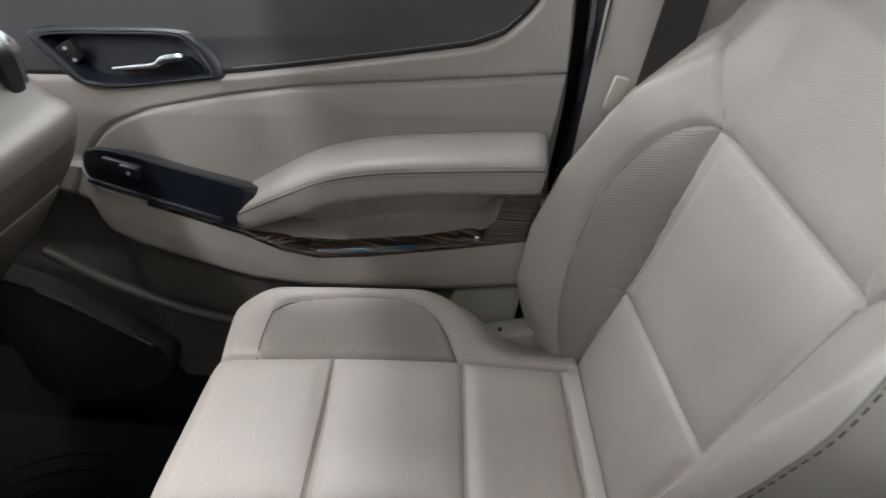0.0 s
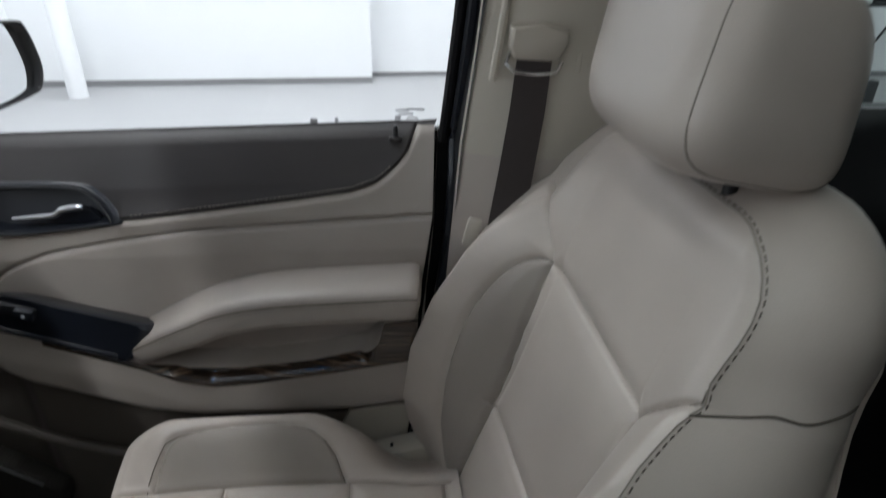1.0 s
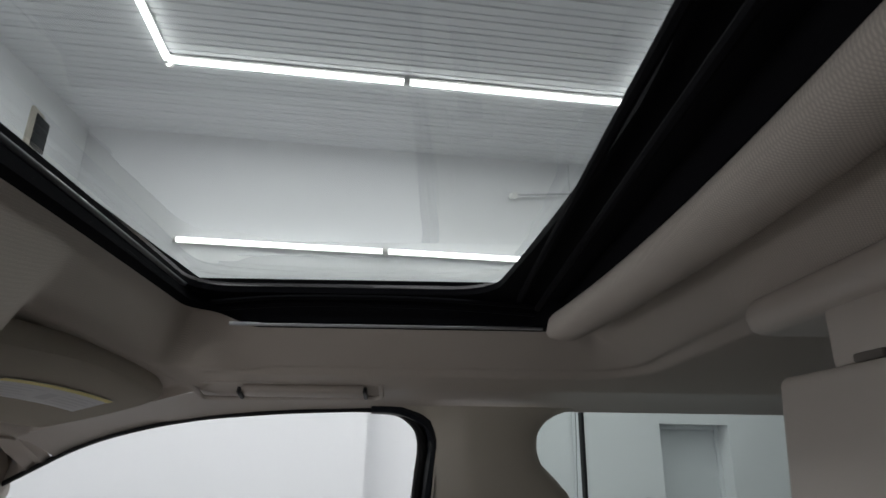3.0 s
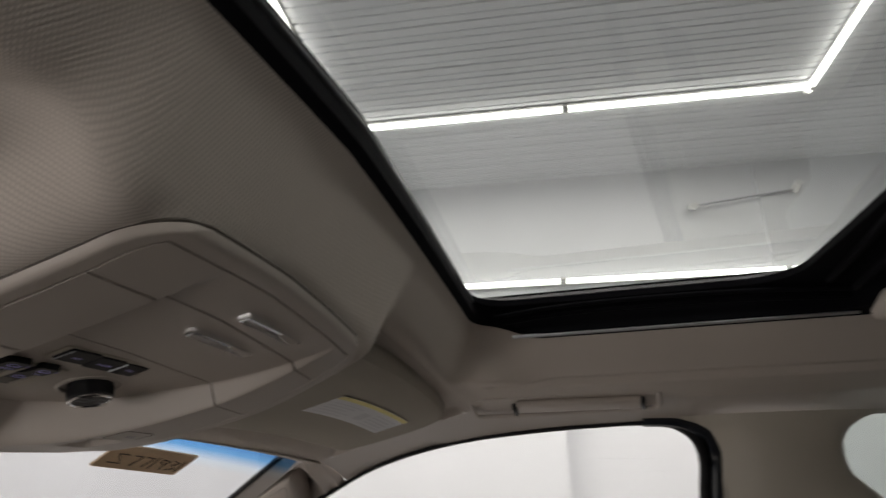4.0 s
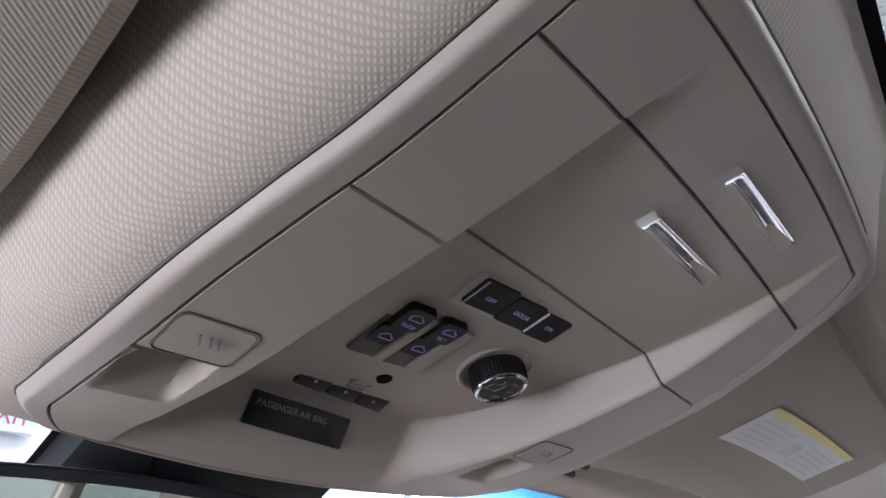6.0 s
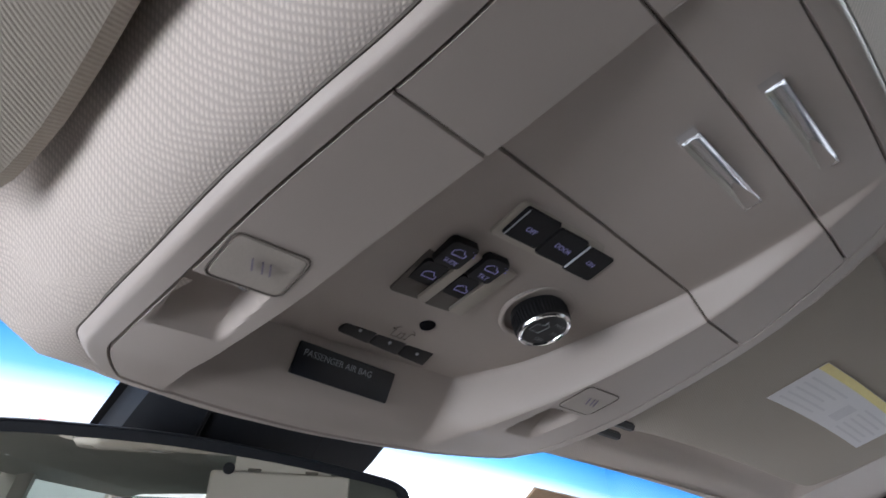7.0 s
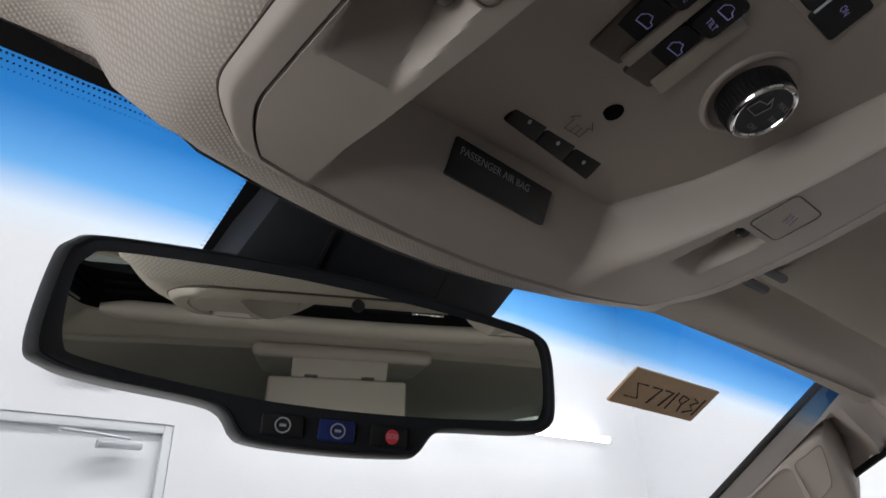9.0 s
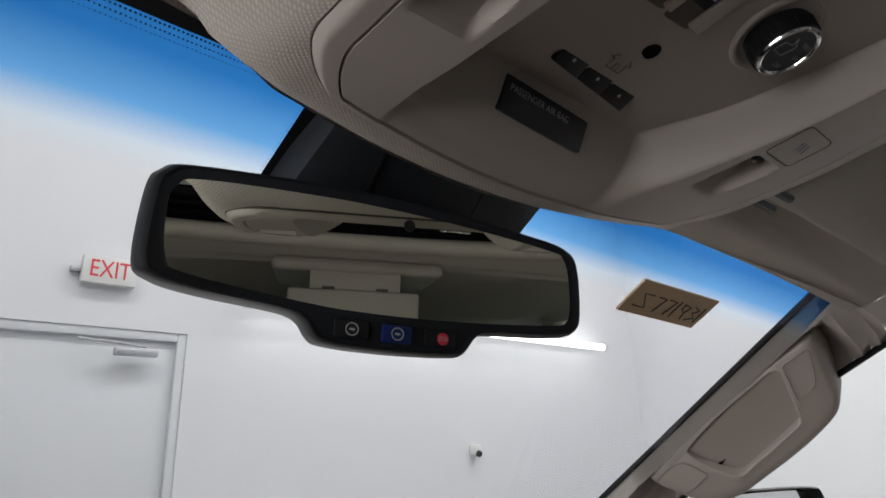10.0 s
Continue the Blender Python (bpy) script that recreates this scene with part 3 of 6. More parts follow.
part("body", superbox(MOVED @ Vector((4.33, 6.35, 0.70)), (0.16, 0.1, 0.12), 3.0, 5), orange_plastic, drill)
subw = thing("black_box", MOVED @ Vector((4.9, 6.45, 0)), "black box on the concrete floor", "box")
part("body", moved(gbox((4.8, 6.2, 0), (5.2, 6.7, 0.34), 0.02)), black_plastic, subw)

# ---- the car's shell ----
YC = 0.012


def other(p):
    """The same place on the driver's side."""
    return Vector((p[0], 2 * YC - p[1], p[2]))


def curve(table, v):
    """A smooth line through the (place, value) pairs of table."""
    if v <= table[0][0]:
        return table[0][1]
    if v >= table[-1][0]:
        return table[-1][1]
    n = len(table)
    i = max(k for k in range(n - 1) if table[k][0] <= v)
    slope = []
    for k in (i, i + 1):
        a, b = table[max(k - 1, 0)], table[min(k + 1, n - 1)]
        slope.append((b[1] - a[1]) / (b[0] - a[0]))
    (x0, p), (x1, q) = table[i], table[i + 1]
    h = x1 - x0
    s = (v - x0) / h
    return p * (1 + 2 * s) * (1 - s) ** 2 + slope[0] * h * s * (1 - s) ** 2 + q * s * s * (3 - 2 * s) - slope[1] * h * s * s * (1 - s)


CF, CR = -0.3735, -0.086
INSET, LIP = 0.0125, 0.0055
S1, S2 = -0.193, -0.131                               # the two panel gaps across the console


def con_edge(x, side):
    """Half width of the console's outline, with rounded corners."""
    w = curve(((-0.38, 0.147), (-0.35, 0.149), (-0.30, 0.147), (-0.25, 0.142), (-0.21, 0.134), (-0.178, 0.126), (-0.14, 0.118), (-0.11, 0.112), (-0.085, 0.106)), x) if side < 0 else curve(((-0.38, 0.147), (-0.30, 0.149), (-0.20, 0.146), (-0.085, 0.140)), x)
    r, d = 0.030, min(x - CF, CR - x)
    if d < r:
        w -= r - math.sqrt(max(r * r - (r - d) ** 2, 0.0))
    return w


def rail_off(x, yl):
    lean = 0.07 * max(yl, 0.0) * step(-0.28, -0.14, x)
    return curve(((-0.395, 0.000), (-0.378, 0.005), (-0.361, 0.0085), (-0.33, 0.015), (-0.27, 0.0205), (-0.193, 0.015), (-0.131, 0.0037), (-0.10, -0.004), (-0.08, -0.010)), x) + lean


def over_console(x, y):
    """How far (x, y) lies outside the console's outline."""
    s, yl = abs(y - YC), y - YC
    front, rear = CF - 0.020 * (1 - min(1, s / 0.145) ** 2), CR - 0.045 * (yl + 0.11) + 0.008 * max(0.0, 1 - ((yl - 0.02) / 0.15) ** 2)
    return max(front - x, x - rear, s - con_edge(clamp(x, CF + 0.03, CR - 0.03), -1 if yl < 0 else 1))


def liner(x, y):
    """Height of the headliner."""
    s = abs(y - YC)
    h = min(1.828, 1.8566 + 0.27 * x) - 0.019 * (s / 0.66) ** 3
    yl = y - YC
    edge = over_console(x, y)
    drop = rail_off(clamp(x, -0.378, -0.086), yl) - 0.0050
    lift = step(-0.36, -0.412, x) * step(0.135, 0.180, s) if yl < 0 else 0.0      # higher at the windscreen on the driver's side
    h += 0.019 * lift
    h += (1.779 + 0.235 * (x + 0.13) - drop - h) * step(0.050 - 0.012 * lift, 0.004, edge)
    h += 0.013 * step(0.0, 0.024, -max(-0.385 - x, x + 0.108 + 0.055 * (s - 0.19), 0.158 - s, s - 0.665))
    dx = max(OPEN[0] + bow(OPEN[0], y) - x, 0.0, x - OPEN[1])
    dy = max(abs(y - YC) - OPEN[2], 0.0)
    d = math.hypot(dx, dy)
    if x > OPEN[0]:
        h += 0.007 * math.exp(-((d - 0.078) / 0.007) ** 2)        # the crease round the roof opening
    h += (lip_z(x) - h) * clamp(1 - d / (0.040 if x < OPEN[0] else 0.040 + 0.045 * step(OPEN[0], 0.02, x))) ** 1.15
    return h


def lip_z(x):
    """Height of the headliner's edge round the roof opening: higher in front."""
    return 1.866 + 0.019 * step(0.01, -0.06, x)


def bow(x, y):
    """The roof opening's front edge curves back in the middle."""
    return 0.029 * (1 - min(1, abs(y - YC) / 0.45) ** 1.15) * step(0.12, -0.06, x)


OPEN = (-0.080, 0.435, 0.468)                         # the roof opening: front, rear, half width


def opening(n=26, r=0.05, inset=0.0, rear=None):
    rear = OPEN[1] if rear is None else rear
    w, l = 2 * (OPEN[2] - inset), rear - OPEN[0] - 2 * inset
    cx = (rear + OPEN[0]) / 2
    out = []
    for (sx, sy), (a0) in zip(((1, 1), (-1, 1), (-1, -1), (1, -1)), (0, 90, 180, 270)):
        for k in range(7):
            t = radians(a0 + 15 * k)
            out.append((cx + sx * (l / 2 - r) + r * math.cos(t), YC + sy * (w / 2 - r) + r * math.sin(t)))
    full = []
    for i, p in enumerate(out):
        q = out[(i + 1) % len(out)]
        m = max(1, int(math.hypot(q[0] - p[0], q[1] - p[1]) / 0.006))
        full += [(p[0] + (q[0] - p[0]) * k / m, p[1] + (q[1] - p[1]) * k / m) for k in range(m)]
    return [(x + bow(x, y), y) for x, y in full]


HEAD = 0.66                                           # half width of the headliner


def front_edge(y):
    return -0.418 + 0.02 * ((y - YC) / 0.62) ** 2


hole = opening()
FAR = 0.90
rim = []
for x, y in hole:
    cx, cy = (OPEN[0] + OPEN[1]) / 2, YC
    dx, dy = x - cx, y - cy
    lim = min([1e9] + ([(FAR - cx) / dx] if dx > 1e-6 else [(-0.415 - cx) / dx] if dx < -1e-6 else []) + ([HEAD / abs(dy)] if abs(dy) > 1e-6 else []))
    px, py = cx + dx * lim, cy + dy * lim
    rim.append((px, py))
levels = [0.0, 0.01, 0.02] + span(0.03, 1.0, 48)
verts, faces = [], []
for i, ((a, b), (c, d)) in enumerate(zip(hole, rim)):
    for g in levels:
        x, y = a + (c - a) * g, b + (d - b) * g
        verts.append((x, y, liner(x, y)))
n, m = len(hole), len(levels)
for i in range(n):
    for j in range(m - 1):
        p, q = i * m, ((i + 1) % n) * m
        mx, my = (verts[p + j][0] + verts[q + j + 1][0]) / 2, (verts[p + j][1] + verts[q + j + 1][1]) / 2
        if over_console(mx, my) > -0.013:
            faces.append((p + j, q + j, q + j + 1, p + j + 1))
structure("headliner", (verts, faces), headliner_cloth, "tan knit headliner around an open sunroof shade", "headliner", crisp=170)
back_liner = sheet(lambda u, v: (u, v, liner(u, v)), span(FAR, 2.75, 24), span(YC - HEAD, YC + HEAD, 24))["all"]
structure("headliner_rear", back_liner, headliner_cloth, "tan knit headliner over the rear seats", "headliner")
lip = sheet(lambda u, v: (front_edge(v) + 0.0, v, liner(-0.415, v)) if u == 0 else (front_edge(v) + [0, -0.006, -0.004, 0.01][int(u)], v, liner(-0.415, v) + [0, 0.006, 0.018, 0.03][int(u)]), [0, 1, 2, 3], span(YC - HEAD, YC + HEAD, 40))["all"]
structure("headliner_front_edge", lip, headliner_cloth, "rolled front edge of the knit headliner", "headliner")

for lo, hi in (((-0.45, YC - 0.80, 1.935), (2.8, YC - 0.52, 1.945)), ((-0.45, YC + 0.52, 1.935), (2.8, YC + 0.80, 1.945)), ((0.40, YC - 0.519, 1.935), (2.8, YC + 0.519, 1.945)), ((-0.45, YC - 0.519, 1.935), (-0.10, YC + 0.519, 1.945)), ((-0.46, YC - 0.70, 1.80), (-0.451, YC + 0.70, 1.944))):
    structure("roof_skin", gbox(lo, hi), matt_black, "dark outer roof skin", "roof", flat=True)

# ---- sunroof ----
sunroof = thing("sunroof", (0.15, YC, 1.90), "grey tinted glass sunroof in a black frame, shade drawn back", "sunroof")
outer, inner = opening(), opening(inset=0.024, rear=0.345)
count = len(outer)


def nearest_ring(ring, total):
    return [ring[int(k * len(ring) / total) % len(ring)] for k in range(total)]


inner = [(x - 0.018 * step(0.03, -0.02, x) + step(0.2, 0.3, x) * (0.045 * (1 - min(1, abs(y - YC) / 0.45) ** 1.4) - 0.018), y) for x, y in nearest_ring(inner, count)]
shelf = nearest_ring(opening(inset=0.008, rear=0.40), count)
verts = [(x, y, lip_z(x)) for x, y in outer] + [(x, y, lip_z(x) + 0.006) for x, y in shelf] + [(x, y, 1.899) for x, y in shelf] + [(x, y, 1.906) for x, y in inner] + [(x, y, 1.914) for x, y in inner]
faces = [(r * count + i, r * count + (i + 1) % count, (r + 1) * count + (i + 1) % count, (r + 1) * count + i) for r in range(4) for i in range(count)]
part("frame", (verts, faces), matt_black, sunroof, "black sunroof frame")
glass = bmesh.new()
bmesh.ops.create_grid(glass, x_segments=4, y_segments=4, size=0.5)
bmesh.ops.transform(glass, matrix=Matrix.Translation((0.145, YC, 1.916)) @ Matrix.Diagonal((0.46, 0.94, 1, 1)), verts=glass.verts)
part("glass", glass, roof_glass, sunroof, "grey tinted glass")
for s in (1, -1):
    part("side_rail", rod([(-0.03, YC + s * 0.464, 1.8695), (0.37, YC + s * 0.464, 1.8695)], 0.0026, 8), satin_metal, sunroof, "bright metal strip")
    for q in (0.0, 0.008):
        part("seal", rod(smooth([(-0.05, YC + s * (0.454 - q), 1.885 + q), (0.05, YC + s * (0.450 - q), 1.892 + q), (0.22, YC + s * (0.450 - q), 1.892 + q), (0.36, YC + s * (0.454 - q), 1.885 + q)], 5), 0.003, 6), matt_black, sunroof)
for q, r in ((0.0, 0.005), (0.010, 0.003)):
    part("seal", rod([(OPEN[0] + 0.003 + q * 0.4 + bow(OPEN[0], y), y, 1.894 + q) for y in span(YC - 0.42, YC + 0.42, 20)], r, 10), navy_plastic, sunroof, "glossy black seal")
for q in (0.0, 0.022):
    part("seal", rod([(0.335 + q, YC - 0.42, 1.896 - q * 0.5), (0.335 + q, YC + 0.42, 1.896 - q * 0.5)], 0.004, 8), matt_black, sunroof)
shade = thing("sunshade", (0.41, YC, 1.86), "tan cloth sunshade slid back under the roof", "sunshade")
pts = [(0.380 + 0.030 * (1 - k * k), YC + 0.43 * k, 1.858) for k in span(-1, 1, 20)]
part("front_bar", rod(pts, [0.012] + [0.024] * 19 + [0.012], 16, squash=0.75), headliner_cloth, shade)
part("panel", gbox((0.405, YC - 0.42, 1.872), (0.70, YC + 0.42, 1.878)), headliner_cloth, shade)

# ---- side openings: passenger side ----
WINDOW = smooth([(-1.00, 0.885, 1.34), (-0.80, 0.835, 1.46), (-0.62, 0.80, 1.58), (-0.437, 0.78, 1.678), (-0.347, 0.775, 1.722), (-0.256, 0.77, 1.749), (-0.164, 0.768, 1.766), (-0.071, 0.765, 1.775), (0.023, 0.765, 1.781), (0.145, 0.768, 1.784), (0.190, 0.772, 1.772), (0.212, 0.782, 1.735), (0.205, 0.80, 1.66), (0.190, 0.84, 1.50), (0.173, 0.88, 1.34)], 5)
top_end = max(range(len(WINDOW)), key=lambda i: WINDOW[i].z)


def pillar_front(z):
    return along(((0.6, 0.13), (0.8, 0.15), (1.0, 0.175), (1.36, 0.199), (1.50, 0.216), (1.66, 0.231), (1.735, 0.236), (1.775, 0.217), (1.79, 0.155)), z)


def pillar_rear(z):
    return along(((0.6, 0.52), (1.36, 0.478), (1.5, 0.468), (1.6, 0.462), (1.649, 0.459), (1.675, 0.436), (1.70, 0.410), (1.72, 0.403), (1.745, 0.404), (1.765, 0.414), (1.78, 0.438), (1.79, 0.47)), z)


def pillar(u, v):
    bulge = math.sin(math.pi * u) ** 0.5
    y = along(((0.6, 0.835), (1.0, 0.825), (1.36, 0.805), (1.5, 0.795), (1.65, 0.785), (1.76, 0.772), (1.79, 0.768)), v) - 0.022 * bulge - 0.012 * step(0.0, 0.35, u)
    return (pillar_front(v) + (pillar_rear(v) - pillar_front(v)) * u, y, v)


# the front pillar's grip lies flush in its face: its outward, lengthwise and crosswise directions
GRIP_OUT, GRIP_ALONG = Vector((0.0869, -0.8412, -0.5337)), Vector((-0.8342, 0.2314, -0.5005))
GRIP_ACROSS = GRIP_OUT.cross(GRIP_ALONG)
for side in (1, -1):
    flip = (lambda p: p) if side > 0 else other
    suffix = "passenger" if side > 0 else "driver"
    # roof rail between headliner and window tops, and the front pillar
    rail = []
    for x in span(-0.40, 2.7, 90):
        if x < 0.145:
            w = min(WINDOW[:top_end + 1], key=lambda p: abs(p.x - x))
            w = Vector((x, w.y, w.z)) if x > -0.40 else w
        else:
            w = Vector((x, 0.768, 1.785))
        a = Vector((x, YC + HEAD, liner(x, YC + HEAD)))
        rail.append([a, a.lerp(w, 0.35) + Vector((0, 0, 0.004)), a.lerp(w, 0.7) + Vector((0, 0, 0.003)), w, w + Vector((0, 0.03, 0.012))])
    verts = [flip(p) for r in rail for p in r]
    faces = [(i * 5 + j, i * 5 + j + 1, i * 5 + j + 6, i * 5 + j + 5) for i in range(len(rail) - 1) for j in range(4)]
    structure("roof_rail_trim", (verts, faces), tan_plastic, "tan roof rail trim over the side windows", "trim")
    pil = []
    for k in range(49):
        s = k / 48
        e1 = Vector((-0.416 - 0.62 * s, YC + 0.6555 + 0.172 * s, 1.776 - 0.372 * s))
        e2 = Vector((-0.40 - 0.60 * s, 0, 0))
        w = min(WINDOW[:top_end + 1], key=lambda p: abs(p.x - e2.x))
        e2 = Vector((e2.x, w.y, w.z))
        mid = e1.lerp(e2, 0.5) + Vector((0.012, -0.022, -0.006)) * (1 if k else 0.3)
        flush = e1.lerp(mid, 0.5) + Vector((0.004, -0.006, 0))
        by_grip = step(0.06, 0.15, s) * (1 - step(0.66, 0.74, s))
        flush = flush.lerp(e1 + GRIP_ACROSS * 0.0255 - GRIP_OUT * 0.0005, by_grip)
        mid = mid.lerp(e1 + GRIP_ACROSS * 0.0290 - GRIP_OUT * 0.085, by_grip)
        pil.append([e1 + Vector((-0.004, 0.003, 0.006)), e1, flush, mid, mid.lerp(e2, 0.6) + Vector((0.004, -0.004, 0)) * (1 - by_grip) - GRIP_OUT * 0.045 * by_grip, e2, e2 + Vector((0.0, 0.03, 0.01))])
    verts = [flip(p) for r in pil for p in r]
    faces = [(i * 7 + j, i * 7 + j + 1, i * 7 + j + 8, i * 7 + j + 7) for i in range(len(pil) - 1) for j in range(6)]
    structure("front_pillar_trim", (verts, faces), tan_plastic, "tan front pillar trim beside the windscreen", "trim")
    if side > 0:
        e1s, mids, e2s = [p[1] for p in pil], [p[3] for p in pil], [p[5] for p in pil]
    structure("windscreen_edge", rod([flip(p[1] + Vector((-0.002, 0.0, 0.003))) for p in pil], 0.0050, 8), black_rubber, "black rubber edge of the windscreen", "trim")
    # headliner corner to pillar top
    for nm, lo, hi in (("center_pillar_trim", 1.345, 1.79), ("center_pillar_lower_trim", 0.6, 1.345)):
        zs = span(lo, hi, 40)
        shape = sheet(pillar, span(0, 1, 24), zs)["all"]
        structure(nm, ([flip(v) for v in shape[0]], shape[1]), tan_trim if lo > 1 else tan_plastic, "tan centre pillar trim" if lo > 1 else "darker tan lower centre pillar trim", "trim")
    w = structure("window_rear_side", ([flip(Vector(v)) for v in ((0.38, 0.80, 1.80), (1.25, 0.80, 1.80), (1.25, 0.90, 1.36), (0.38, 0.90, 1.36))], [(0, 1, 2, 3)]), rear_glass, "grey tinted rear side window glass", "window", flat=True)
    w = structure("window_quarter", ([flip(Vector(v)) for v in ((1.36, 0.80, 1.80), (2.5, 0.80, 1.80), (2.5, 0.90, 1.36), (1.36, 0.90, 1.36))], [(0, 1, 2, 3)]), rear_glass, "grey tinted rear quarter window glass", "window", flat=True)
    # rear door, quarter panel and pillars behind
    shape = sheet(lambda u, v: flip(Vector((u, along(((0.5, 0.80), (1.0, 0.79), (1.25, 0.81), (1.37, 0.85), (1.40, 0.88), (1.401, 0.92)), v), v))), span(0.50, 2.75, 20), [0.5, 0.7, 0.9, 1.0, 1.1, 1.2, 1.25, 1.3, 1.34, 1.37, 1.39, 1.40, 1.401])["all"]
    structure("rear_door_trim", shape, black_plastic, "black rear door and quarter trim below the windows", "trim")
    structure("rear_window_bar", rod([flip(Vector((0.94, 0.885, 1.38))), flip(Vector((1.02, 0.83, 1.70))), flip(Vector((1.045, 0.81, 1.80)))], 0.017, 8), black_rubber, "black division bar of the rear side window", "trim")
    for x in (1.27, 2.6):
        structure("rear_pillar_trim", rod([flip(Vector((x, 0.86, 1.36))), flip(Vector((x + 0.04, 0.79, 1.80)))], 0.06, 8), tan_plastic, "tan rear pillar trim", "trim")
    structure("outer_sill", gbox((-1.3, YC + side * 0.93 - 0.02, 0.35), (2.8, YC + side * 0.93 + 0.02, 1.30)), black_plastic, "dark outer body side", "car body", flat=True)
    # window seals
    if side < 0:
        continue
    seal = [p for p in WINDOW if p.x > -0.98]
    structure("window_seal", rod([flip(p) for p in seal], [0.0045 + 0.004 * step(0.10, 0.20, p.x) for p in seal], 8), black_rubber, "black rubber seal round the front side window", "seal")
    k0 = max(i for i, p in enumerate(WINDOW) if p.x < 0.14 and p.z > 1.7)
    run = WINDOW[k0:]
    structure("window_seal", rod([flip(p + Vector((0.019 * step(1.79, 1.76, p.z), -0.004, 0.002))) for p in run] + [flip(Vector((0.192, 0.855, 1.30))), flip(Vector((0.186, 0.83, 1.19))), flip(Vector((0.165, 0.83, 1.02))), flip(Vector((0.135, 0.83, 0.80))), flip(Vector((0.10, 0.83, 0.62)))], 0.0095, 8), navy_plastic, "glossy black door seal along the centre pillar", "seal")
    flange = sheet(lambda u, v: (pillar_front(v) + 0.004 - 0.016 * u, 0.775 + 0.055 * step(1.36, 1.0, v) + 0.02 * step(1.6, 1.36, v) + u * 0.13, v), [0.0, 0.3, 1.0], span(0.6, 1.765, 40))["all"]
    structure("pillar_flange", flange, black_rubber, "black flange along the centre pillar", "trim")
    structure("door_jamb", gbox((0.08, 0.905, 0.5), (0.30, 0.925, 1.35)), black_rubber, "black door jamb behind the centre pillar", "trim", flat=True)
    structure("window_channel", rod([flip(p + Vector((0.012 * step(1.79, 1.74, p.z), 0.014, 0.006))) for p in run if p.z < 1.768], 0.010, 8), black_rubber, "black window channel", "seal")
    # glass
    top = [p for p in WINDOW[::3]]
    verts = [p + Vector((0, 0.02, 0.01)) for p in top] + [Vector((p.x, 0.915, 1.30)) for p in top]
    c = len(top)
    faces = [(i, i + 1, c + i + 1, c + i) for i in range(c - 1)]
    w = structure("window_front_side", ([flip(v) for v in verts], faces), clear_glass, "clear front side window glass", "window", flat=True)
    w.visible_shadow = False

# unseen panel added below the driver's window to block low side light
driver_side = sheet(lambda u, v: other(Vector((u, along(((0.5, 0.80), (1.0, 0.79), (1.25, 0.82), (1.36, 0.88), (1.37, 0.92)), v), v))), span(-1.3, 0.5, 12), [0.5, 0.8, 1.0, 1.15, 1.25, 1.31, 1.36, 1.37])["all"]
structure("driver_door_trim", driver_side, dark_vinyl, "plain dark driver's door trim below the window", "trim")
structure("cabin_floor", gbox((-1.35, -0.95, 0.36), (2.8, 0.97, 0.44)), black_carpet, "black carpeted cabin floor", "floor", flat=True)
structure("firewall", gbox((-1.40, -0.95, 0.36), (-1.30, 0.97, 1.20)), black_carpet, "black carpeted bulkhead under the dashboard", "wall", flat=True)
structure("tailgate", gbox((2.75, -0.95, 0.36), (2.82, 0.97, 1.36)), black_plastic, "dark tailgate trim", "trim", flat=True)
w = structure("window_tailgate", gbox((2.78, -0.78, 1.37), (2.784, 0.80, 1.80)), rear_glass, "grey tinted tailgate glass", "window", flat=True)


def ws(y, z):
    """The windscreen's inner face."""
    return Vector((-0.475 + (z - 1.775) / 0.60 + 0.08 * ((y - YC) / 0.62) ** 2, y, z))


def ws_half(z):
    return 0.650 + (1.765 - z) * 0.475


screen = sheet(lambda u, v: ws(YC + u * (ws_half(v) + 0.012), v), span(-1, 1, 40), span(1.20, 1.79, 30))["all"]
w = structure("windscreen", screen, screen_glass, "curved windscreen with a blue shade band along its top", "windscreen")
w.visible_shadow = False
frit = sheet(lambda u, v: ws(YC + u * ws_half(v), v - 0.046 * (u * ws_half(v)) ** 2) + Vector((0.003, 0, -0.003)), span(-1, 1, 60), [1.7838, 1.790, 1.798])["all"]
structure("windscreen_top_band", frit, black_rubber, "black printed band along the windscreen's top", "trim", flat=True)


# ---- front passenger door ----
WOOD_LOW = [(-0.60, 1.052), (-0.478, 1.017), (-0.403, 0.993), (-0.341, 0.973), (-0.279, 0.945), (-0.222, 0.935), (-0.136, 0.944), (0.004, 0.970), (0.15, 1.000)]
WOOD_TOP = [(-0.60, 1.058), (-0.471, 1.025), (-0.338, 0.983), (-0.265, 0.962), (-0.18, 0.962), (-0.041, 0.982), (0.045, 1.004), (0.070, 1.030), (0.080, 1.072), (0.15, 1.083)]
SHELL_LOW = [(-0.72, 1.01), (-0.62, 0.985), (-0.528, 0.935), (-0.341, 0.876), (-0.241, 0.866), (0.0, 0.880), (0.15, 0.905)]
DARK_LOW = [(-1.0, 1.195), (-0.62, 1.200), (-0.36, 1.212), (-0.278, 1.221), (-0.089, 1.246), (0.022, 1.262), (0.066, 1.277), (0.098, 1.302), (0.117, 1.324), (0.130, 1.36)]
CREASE = [(-0.66, 0.99), (-0.624, 1.05), (-0.606, 1.083), (-0.565, 1.122), (-0.505, 1.148), (-0.447, 1.163), (-0.26, 1.195), (-0.008, 1.216), (0.17, 1.231)]
dark_line, crease_line = [(p.x, p.y) for p in smooth([(*p, 0) for p in DARK_LOW], 5)], [(p.x, p.y) for p in smooth([(*p, 0) for p in CREASE], 5)]


def belt(x):
    return 1.348 + 0.045 * x


